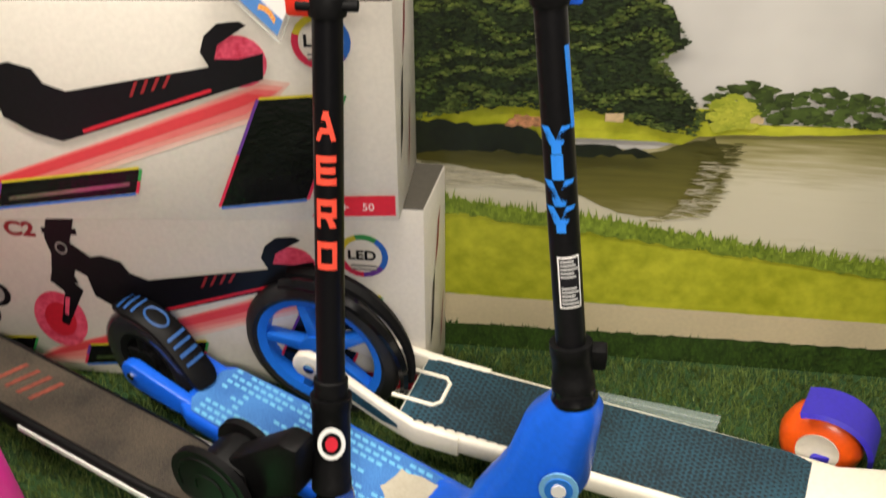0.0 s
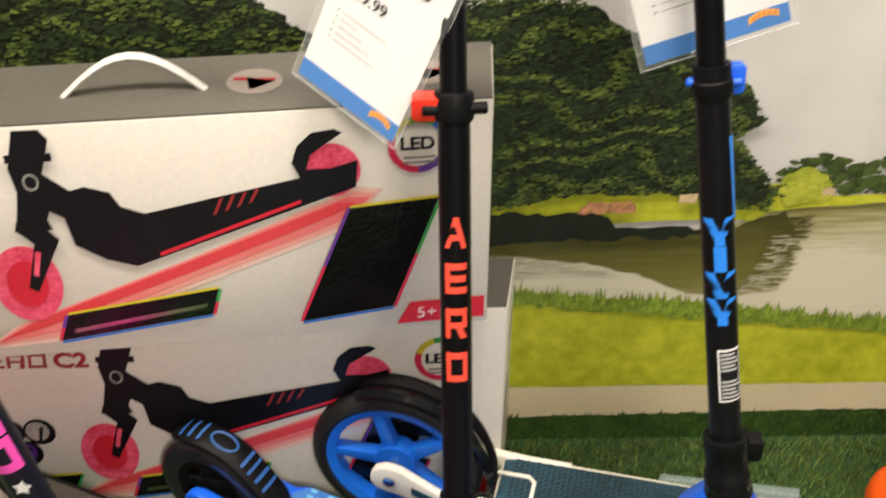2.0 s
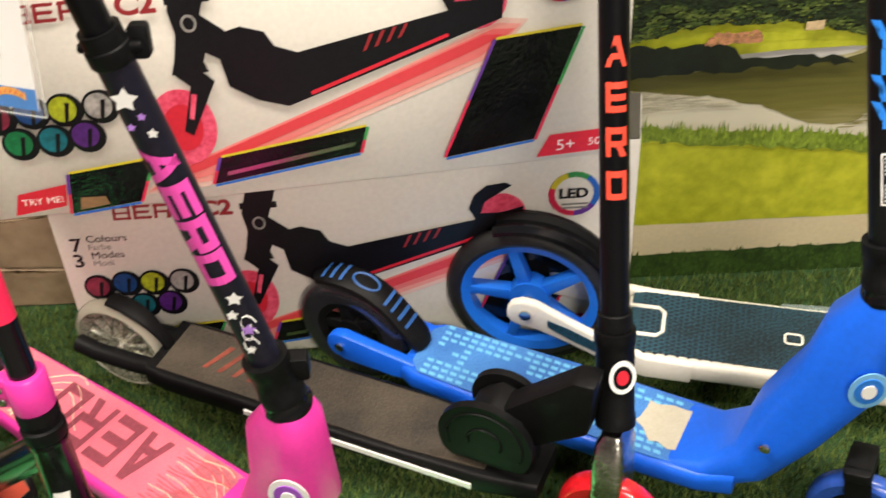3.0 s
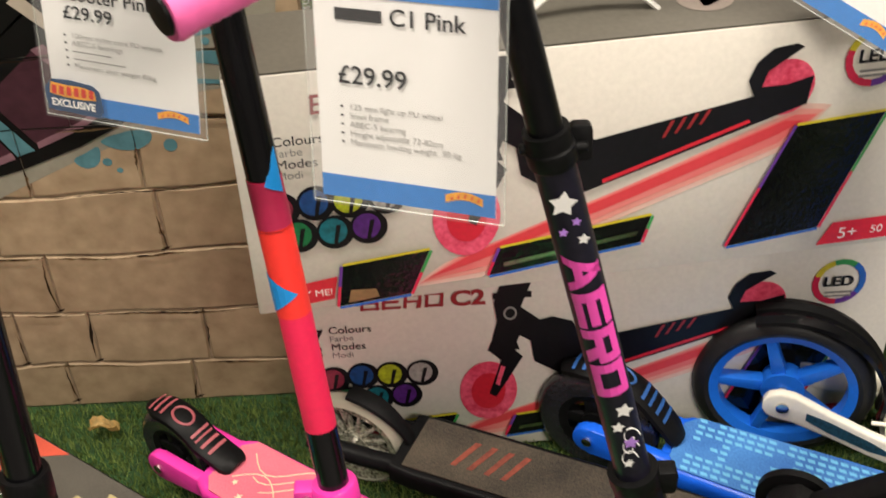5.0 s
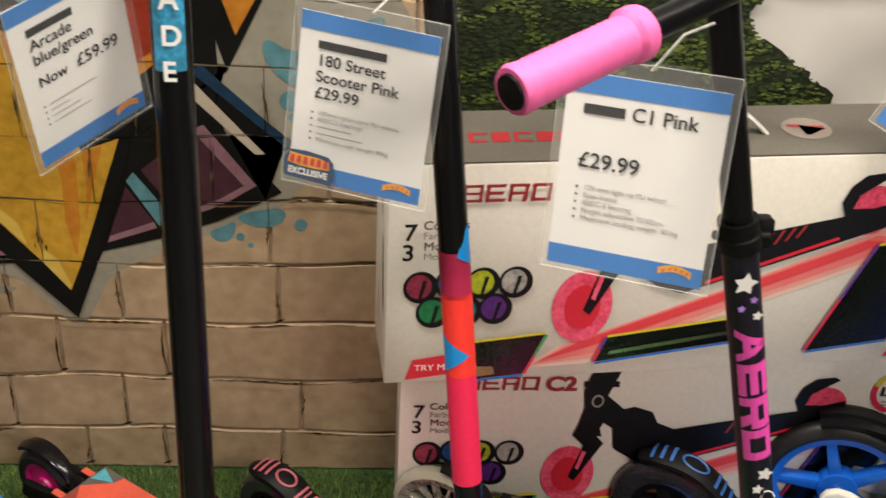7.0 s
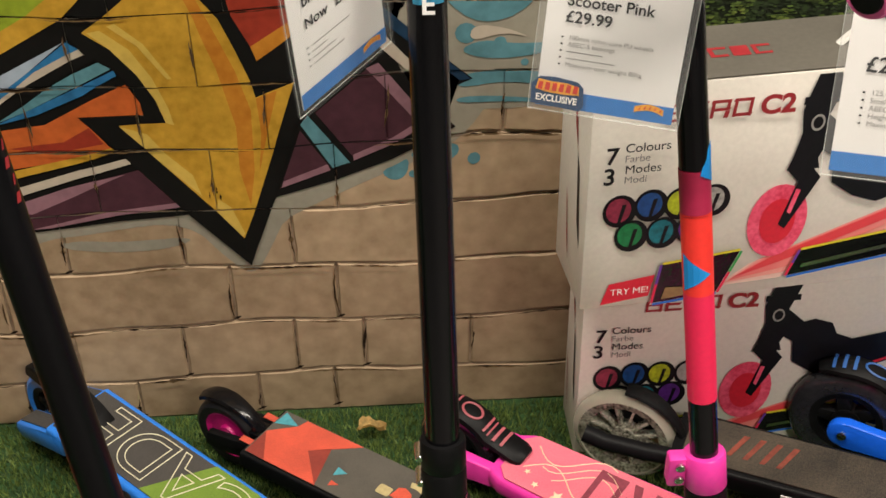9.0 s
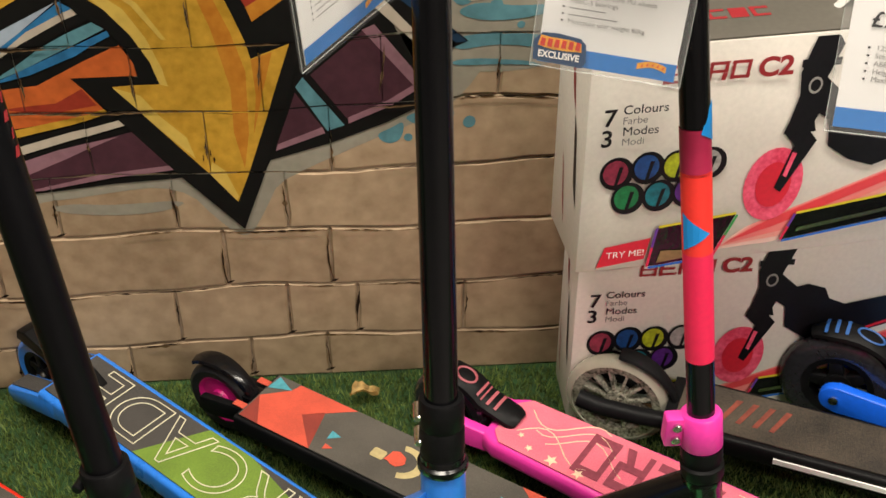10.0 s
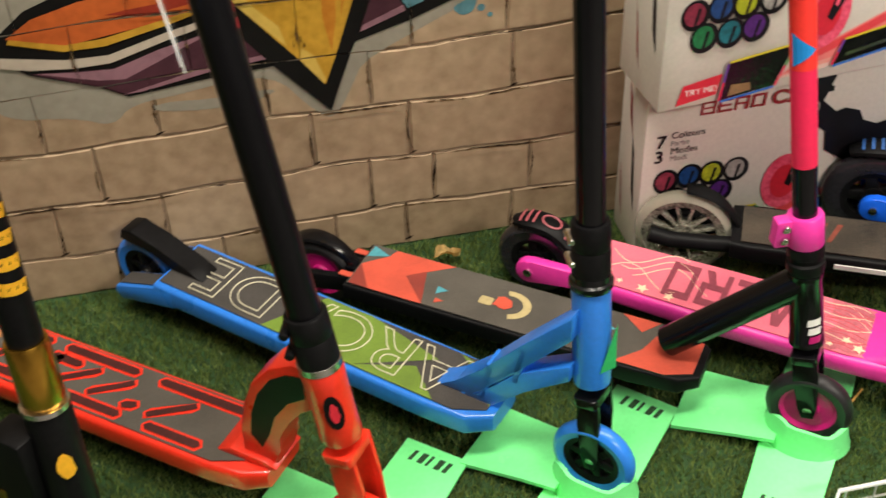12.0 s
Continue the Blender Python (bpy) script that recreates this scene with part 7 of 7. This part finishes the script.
def clip(poly, x0, z0, x1, z1):
    for axis, val, keep in ((0, x0, 1), (0, x1, -1), (1, z0, 1), (1, z1, -1)):
        out = []
        for i, cur in enumerate(poly):
            prev = poly[i - 1]
            ci, pi = (cur[axis] - val) * keep >= 0, (prev[axis] - val) * keep >= 0
            if ci != pi:
                t = (val - prev[axis]) / (cur[axis] - prev[axis])
                out.append((prev[0] + (cur[0] - prev[0]) * t, prev[1] + (cur[1] - prev[1]) * t))
            if ci:
                out.append(cur)
        poly = out
        if len(poly) < 3:
            return []
    clean = [p for i, p in enumerate(poly) if math.hypot(p[0] - poly[i - 1][0], p[1] - poly[i - 1][1]) > 1e-5]
    return clean if len(clean) > 2 else []


def paint(name, h, vary=0.14, col2=None):
    return mat("spray_" + name, srgb(h), 0.65, vary=vary, scale=14, fine=70, bump=0.15, spec=0.2, col2=srgb(col2) if col2 else None)


P_BLACK, P_YEL, P_AMB = paint("black", "0b0a09", 0.3), paint("yellow", "b08626", 0.14, "c89a36"), paint("amber", "b46e1e", 0.15, "c0802a")
P_PALE, P_SKY = paint("pale_yellow", "c8a850", 0.10), paint("pale_blue", "9aa6b4", 0.12)
P_PUR, P_MAU, P_TEAL = paint("purple", "43262f", 0.2), paint("mauve", "86626c", 0.15), paint("teal", "54808a", 0.2)
P_ORG, P_RED, P_WHT = paint("orange", "b85a28", 0.18), paint("rust", "8c3020", 0.2), paint("white", "b4a898", 0.08)
P_BLU, P_NAV, P_GRN, P_HAZ = paint("blue", "2a6896", 0.25), paint("navy", "18324a", 0.25), paint("green", "8a9a2a", 0.2), paint("haze", "8f8a7c", 0.10)
LAYERS = []


def spray(material, *pts):
    """One sprayed shape, outlined in wall places, over all the earlier ones."""
    LAYERS.append((material, list(pts)))


def soft(pts, times=2):
    """Rounds the corners of an outline."""
    for _ in range(times):
        pts = [q for (x0, z0), (x1, z1) in zip(pts, pts[1:] + pts[:1]) for q in ((x0 * 0.75 + x1 * 0.25, z0 * 0.75 + z1 * 0.25), (x0 * 0.25 + x1 * 0.75, z0 * 0.25 + z1 * 0.75))]
    return pts


# pale blue-grey overspray round the picture
spray(P_HAZ, *soft([(-1.66, 0.44), (-1.60, 0.34), (-1.50, 0.325), (-1.45, 0.30), (-1.42, 0.335), (-1.33, 0.335), (-1.22, 0.350), (-1.175, 0.285), (-1.142, 0.255), (-1.115, 0.30), (-1.085, 0.365), (-0.93, 0.425), (-0.84, 0.465), (-0.80, 0.56), (-0.87, 0.70), (-1.0, 0.75), (-1.66, 0.7)]))
spray(P_HAZ, *soft([(-0.95, 0.50), (-0.76, 0.500), (-0.70, 0.54), (-0.68, 0.70), (-0.75, 0.80), (-0.92, 0.78)]))
spray(P_HAZ, *soft([(-1.40, 0.318), (-1.30, 0.300), (-1.24, 0.305), (-1.21, 0.325), (-1.30, 0.316), (-1.38, 0.330)]))
spray(P_TEAL, *soft([(-0.962, 0.418), (-0.940, 0.428), (-0.922, 0.440), (-0.926, 0.410), (-0.945, 0.402)]))
spray(P_TEAL, *soft([(-0.926, 0.447), (-0.862, 0.458), (-0.855, 0.440), (-0.880, 0.426), (-0.910, 0.432)]))
for x, z, r in ((-0.838, 0.430, 0.0085), (-0.918, 0.413, 0.006), (-0.905, 0.400, 0.004), (-0.848, 0.612, 0.014), (-0.806, 0.598, 0.008), (-0.812, 0.640, 0.006), (-0.775, 0.57, 0.005)):
    spray(P_TEAL, *disc2(r, 12, x, z))
spray(P_TEAL, *soft([(-0.86, 0.530), (-0.80, 0.545), (-0.744, 0.536), (-0.73, 0.552), (-0.80, 0.562), (-0.86, 0.552)]))
spray(P_TEAL, *soft([(-0.86, 0.508), (-0.78, 0.515), (-0.738, 0.510), (-0.77, 0.522), (-0.86, 0.520)]))
spray(P_TEAL, *soft([(-0.86, 0.588), (-0.82, 0.575), (-0.75, 0.580), (-0.72, 0.60), (-0.78, 0.594), (-0.83, 0.604)]))
spray(P_TEAL, *soft([(-0.88, 0.66), (-0.83, 0.62), (-0.77, 0.64), (-0.72, 0.74), (-0.78, 0.72), (-0.84, 0.67), (-0.88, 0.70)]))
spray(P_WHT, *soft([(-0.845, 0.60), (-0.80, 0.612), (-0.765, 0.602), (-0.80, 0.618), (-0.84, 0.624)]))
# black ground under the bands
spray(P_BLACK, (-1.143, 0.277), (-1.100, 0.388), (-1.02, 0.412), (-0.946, 0.437), (-0.862, 0.477), (-0.931, 0.564), (-0.94, 0.60), (-0.879, 0.527), (-0.84, 0.547), (-0.935, 0.632), (-0.936, 0.69), (-0.924, 0.649), (-0.877, 0.747), (-0.88, 0.80), (-1.2, 0.80), (-1.15, 0.60))
spray(P_BLACK, (-1.59, 0.447), (-1.56, 0.474), (-1.53, 0.495), (-1.46, 0.515), (-1.47, 0.78), (-1.15, 0.78), (-1.20, 0.60), (-1.29, 0.47), (-1.196, 0.365), (-1.307, 0.352), (-1.421, 0.347), (-1.46, 0.370), (-1.545, 0.402), (-1.58, 0.430))
# bands beside the arrow's point
spray(P_PUR, (-1.061, 0.487), (-1.028, 0.434), (-1.091, 0.409))
spray(P_MAU, (-1.092, 0.404), (-1.026, 0.427), (-1.029, 0.436), (-1.088, 0.415))
spray(P_TEAL, (-1.050, 0.508), (-1.0, 0.436), (-1.023, 0.430), (-1.060, 0.495))
spray(P_PUR, (-1.040, 0.511), (-0.971, 0.568), (-0.935, 0.540), (-0.898, 0.488), (-0.94, 0.462), (-0.993, 0.440))
spray(P_MAU, (-0.995, 0.438), (-0.940, 0.462), (-0.894, 0.488), (-0.912, 0.488), (-0.942, 0.471), (-0.995, 0.447))
spray(P_MAU, (-0.973, 0.568), (-0.957, 0.573), (-0.894, 0.488), (-0.910, 0.488))
spray(P_WHT, (-0.882, 0.532), (-0.894, 0.531), (-0.985, 0.625), (-0.970, 0.635))
spray(P_NAV, (-0.842, 0.546), (-0.856, 0.544), (-0.97, 0.645), (-0.955, 0.655))
spray(P_RED, (-1.131, 0.650), (-1.110, 0.604), (-1.05, 0.642), (-0.985, 0.69), (-0.99, 0.78), (-1.15, 0.78), (-1.14, 0.70))
spray(P_AMB, (-1.112, 0.608), (-1.106, 0.588), (-1.05, 0.625), (-0.985, 0.672), (-0.985, 0.690), (-1.05, 0.643))
spray(P_AMB, (-0.924, 0.76), (-0.885, 0.747), (-0.912, 0.697), (-0.926, 0.74))
# bands that sweep away on the other side
spray(P_GRN, (-1.47, 0.598), (-1.375, 0.655), (-1.30, 0.715), (-1.24, 0.76), (-1.47, 0.78))
spray(P_YEL, (-1.47, 0.573), (-1.335, 0.653), (-1.28, 0.703), (-1.22, 0.738), (-1.24, 0.76), (-1.30, 0.715), (-1.375, 0.655), (-1.47, 0.600))
spray(P_TEAL, (-1.165, 0.735), (-1.14, 0.71), (-1.11, 0.74), (-1.12, 0.76))
spray(P_SKY, (-1.46, 0.555), (-1.336, 0.621), (-1.388, 0.577), (-1.46, 0.528))
spray(P_BLU, (-1.46, 0.528), (-1.388, 0.577), (-1.332, 0.622), (-1.318, 0.613), (-1.378, 0.579), (-1.46, 0.518))
spray(P_WHT, (-1.46, 0.518), (-1.378, 0.579), (-1.318, 0.613), (-1.310, 0.607), (-1.396, 0.559), (-1.46, 0.512))
spray(P_BLACK, (-1.46, 0.508), (-1.396, 0.557), (-1.310, 0.607), (-1.298, 0.600), (-1.369, 0.557), (-1.44, 0.508))
spray(P_TEAL, (-1.439, 0.507), (-1.369, 0.555), (-1.298, 0.595), (-1.284, 0.586), (-1.322, 0.562), (-1.393, 0.528))
spray(P_BLU, (-1.44, 0.505), (-1.393, 0.528), (-1.322, 0.560), (-1.281, 0.584), (-1.279, 0.576), (-1.325, 0.545), (-1.385, 0.521), (-1.445, 0.503))
spray(P_ORG, (-1.56, 0.462), (-1.523, 0.483), (-1.46, 0.494), (-1.379, 0.506), (-1.316, 0.538), (-1.270, 0.563), (-1.256, 0.536), (-1.254, 0.517), (-1.334, 0.515), (-1.302, 0.469), (-1.349, 0.455), (-1.392, 0.445), (-1.49, 0.438), (-1.533, 0.445))
spray(P_RED, (-1.43, 0.470), (-1.38, 0.462), (-1.31, 0.476), (-1.325, 0.500), (-1.36, 0.480))
spray(P_YEL, (-1.557, 0.460), (-1.489, 0.440), (-1.437, 0.438), (-1.349, 0.456), (-1.302, 0.470), (-1.299, 0.464), (-1.346, 0.447), (-1.437, 0.427), (-1.491, 0.431), (-1.560, 0.453))
spray(P_WHT, (-1.576, 0.434), (-1.494, 0.419), (-1.435, 0.414), (-1.348, 0.436), (-1.285, 0.454), (-1.279, 0.446), (-1.350, 0.423), (-1.435, 0.402), (-1.484, 0.404), (-1.541, 0.409), (-1.577, 0.418))
spray(P_PUR, (-1.542, 0.404), (-1.432, 0.394), (-1.357, 0.411), (-1.273, 0.436), (-1.223, 0.381), (-1.305, 0.366), (-1.425, 0.353), (-1.455, 0.370))
spray(P_MAU, (-1.535, 0.403), (-1.432, 0.393), (-1.37, 0.408), (-1.29, 0.430), (-1.36, 0.395), (-1.42, 0.375), (-1.455, 0.380))
spray(P_MAU, (-1.428, 0.352), (-1.305, 0.371), (-1.226, 0.384), (-1.221, 0.377), (-1.306, 0.363), (-1.40, 0.352))
# the arrow
spray(P_BLACK, (-1.335, 0.640), (-1.314, 0.607), (-1.283, 0.586), (-1.266, 0.562), (-1.256, 0.536), (-1.254, 0.516), (-1.336, 0.515), (-1.297, 0.468), (-1.216, 0.362), (-1.143, 0.276), (-1.106, 0.379), (-1.059, 0.515), (-1.045, 0.578), (-1.051, 0.626), (-1.107, 0.586), (-1.123, 0.617), (-1.139, 0.657), (-1.17, 0.70), (-1.195, 0.745), (-1.26, 0.705))
spray(P_YEL, (-1.311, 0.637), (-1.281, 0.614), (-1.265, 0.598), (-1.254, 0.578), (-1.243, 0.558), (-1.236, 0.540), (-1.228, 0.506), (-1.287, 0.501), (-1.236, 0.437), (-1.180, 0.367), (-1.148, 0.322), (-1.130, 0.365), (-1.090, 0.483), (-1.063, 0.557), (-1.112, 0.538), (-1.117, 0.562), (-1.131, 0.604), (-1.147, 0.647), (-1.166, 0.673), (-1.199, 0.714), (-1.25, 0.68))
spray(P_AMB, (-1.199, 0.712), (-1.176, 0.648), (-1.170, 0.623), (-1.157, 0.582), (-1.141, 0.501), (-1.143, 0.434), (-1.134, 0.374), (-1.124, 0.433), (-1.120, 0.522), (-1.134, 0.576), (-1.150, 0.620), (-1.170, 0.672))
spray(P_AMB, (-1.112, 0.537), (-1.085, 0.546), (-1.105, 0.48), (-1.118, 0.43), (-1.110, 0.49))
spray(P_PALE, (-1.305, 0.637), (-1.289, 0.640), (-1.258, 0.614), (-1.236, 0.574), (-1.222, 0.530), (-1.218, 0.503), (-1.228, 0.506), (-1.236, 0.540), (-1.254, 0.578), (-1.281, 0.614))
spray(P_PALE, (-1.287, 0.500), (-1.254, 0.488), (-1.234, 0.458), (-1.204, 0.425), (-1.196, 0.392), (-1.236, 0.438))
spray(P_PALE, (-1.270, 0.648), (-1.240, 0.620), (-1.212, 0.572), (-1.218, 0.572), (-1.248, 0.618), (-1.280, 0.645))
spray(P_PALE, (-1.176, 0.386), (-1.160, 0.372), (-1.146, 0.330), (-1.150, 0.325), (-1.180, 0.367))


def wave(x, z):
    return 0.0042 * math.sin(11.0 * x + 9.0 * z) + 0.0018 * math.sin(31.0 * x + 31.0 * z)


for i, (x0, z0, x1, z1) in enumerate(BRICKS):
    bm = B()
    d = 0.0022 + 0.0014 * rng_b.random()
    y = WALL + 0.008 - d
    edge = []
    n = 9
    for k in range(n):
        edge.append((x0 + (x1 - x0) * k / n, z0 + abs(rng_b.gauss(0, 0.0009))))
    for k in range(4):
        edge.append((x1 - abs(rng_b.gauss(0, 0.0008)), z0 + (z1 - z0) * k / 4))
    for k in range(n):
        edge.append((x1 - (x1 - x0) * k / n, z1 - abs(rng_b.gauss(0, 0.0009))))
    for k in range(4):
        edge.append((x0 + abs(rng_b.gauss(0, 0.0008)), z1 - (z1 - z0) * k / 4))
    edge = [(a, max(0.0, b + wave(a, b) if b > 0.01 else b)) for a, b in edge]
    cx, cz = (x0 + x1) / 2, (z0 + z1) / 2
    front = [bm.verts.new((cx + (a - cx) * (1 - 0.006 / (x1 - x0)), y, cz + (b - cz) * (1 - 0.006 / (z1 - z0)))) for a, b in edge]
    back = [bm.verts.new((a, WALL + 0.009, b)) for a, b in edge]
    bm.faces.new(front)
    m = len(edge)
    for k in range(m):
        bm.faces.new((front[k], back[k], back[(k + 1) % m], front[(k + 1) % m]))
    piece = part("brick", bm, BRICK, wall)
    if z1 < 0.25 or x1 < -1.8:
        continue
    found = {}
    for n, (m, pts) in enumerate(LAYERS):
        q = clip(pts, x0 + 0.0004, z0 + 0.0006, x1 - 0.0004, z1 - 0.0006)
        if q:
            found.setdefault(m, []).append((n, q))
    for m, polys in found.items():
        bm = B()
        for n, q in polys:
            try:
                bm.faces.new([bm.verts.new((a, y - 0.0002 - 0.00005 * n, b + wave(a, b))) for a, b in q])
            except ValueError:
                pass
        part("paint_patch", bm, m, piece)

# the paint runs on through the joints
mortar = bpy.data.objects["mortar"]
for n, (m, pts) in enumerate(LAYERS):
    bm = B()
    prism(bm, pts, (0, WALL + 0.0083 - 0.00003 * n, 0), (1, 0, 0), (0, 0, 1), 0)
    part("joint_paint", bm, m, mortar)

# dark ragged cracks along the joints
CHIP = mat("crack_shade", srgb("241a12"), 0.9, vary=0.4, scale=50, spec=0.1)
CRACK_SOFT = mat("crack_stain", srgb("6e583e"), 0.9, vary=0.4, scale=60, spec=0.1)


def crack(path, wide, seed, material=CHIP):
    """A thin dark sliver along a joint, of uneven width, that peters out at both ends."""
    rng = random.Random(seed)
    n = len(path)
    lo, hi = [], []
    for k, (x, z) in enumerate(path):
        x0, z0 = path[max(k - 1, 0)]
        x1, z1 = path[min(k + 1, n - 1)]
        d = math.hypot(x1 - x0, z1 - z0) or 1.0
        nx, nz = -(z1 - z0) / d, (x1 - x0) / d
        w = wide * rng.uniform(0.15, 1.0) * min(1.0, 3.0 * k / n + 0.08, 3.0 * (n - 1 - k) / n + 0.08)
        if rng.random() < 0.06:
            w *= 2.2
        lo.append((x - nx * w * 0.5, z - nz * w * 0.5))
        hi.append((x + nx * w * 0.5, z + nz * w * 0.5))
    bm = B()
    y = WALL + (0.0004 if material is CHIP else 0.0008)
    vl, vh = [bm.verts.new((a, y, max(b, 0.0005))) for a, b in lo], [bm.verts.new((a, y, max(b, 0.0006))) for a, b in hi]
    for k in range(n - 1):
        bm.faces.new((vl[k], vl[k + 1], vh[k + 1], vh[k]))
    part("mortar_crack", bm, material, wall)


rng_c = random.Random(44)
for k, z in enumerate(ROWS_Z[1:9]):
    x = -1.85
    while x < X1 - 0.02:
        n = rng_c.uniform(0.05, 0.22)
        end = min(x + n, X1 - 0.004)
        if rng_c.random() < (0.86 if k < 3 else 0.62):
            m = max(4, int((end - x) / 0.007))
            drift = rng_c.uniform(-0.0015, 0.0015)
            path = [(x + (end - x) * i / m, z + drift + wave(x + (end - x) * i / m, z) + rng_c.uniform(-0.0006, 0.0006)) for i in range(m + 1)]
            crack(path, rng_c.uniform(0.0012, 0.0034), 900 + int(x * 1000) + k)
            if rng_c.random() < 0.4:
                crack([(a, b - 0.0022) for a, b in path], 0.004, 300 + int(x * 1000) + k, CRACK_SOFT)
        x = end + rng_c.uniform(0.0, 0.03)
for k in range(7):
    for x in KNOWN[k]:
        z0, z1 = max(ROWS_Z[k], 0.004), ROWS_Z[k + 1]
        a, b = sorted((rng_c.uniform(0.0, 0.35), rng_c.uniform(0.55, 1.0)))
        bend, ph = rng_c.uniform(0.001, 0.004), rng_c.uniform(0, 6)
        path = [(x + bend * math.sin(ph + 4.0 * t) + rng_c.uniform(-0.0008, 0.0008), z0 + (z1 - z0) * t + wave(x, z0)) for t in [a + (b - a) * i / 10 for i in range(11)]]
        crack(path, 0.0045, 70 + k, CRACK_SOFT)
        crack(path, rng_c.uniform(0.0016, 0.0040) if k < 4 else 0.0016, 60 + k + int(x * 500))
        if k < 4 and rng_c.random() < 0.7:
            zb = z0 + wave(x, z0) + 0.006
            crack([(x - 0.006 + 0.003 * i, zb + 0.0012 * i) for i in range(6)], 0.006, 20 + k)
for x, z in ((-1.176, 0.398), (-1.172, 0.388), (-1.186, 0.392)):
    crack([(x, z + 0.010 - 0.002 * i) for i in range(7)], 0.003, int(x * 900))
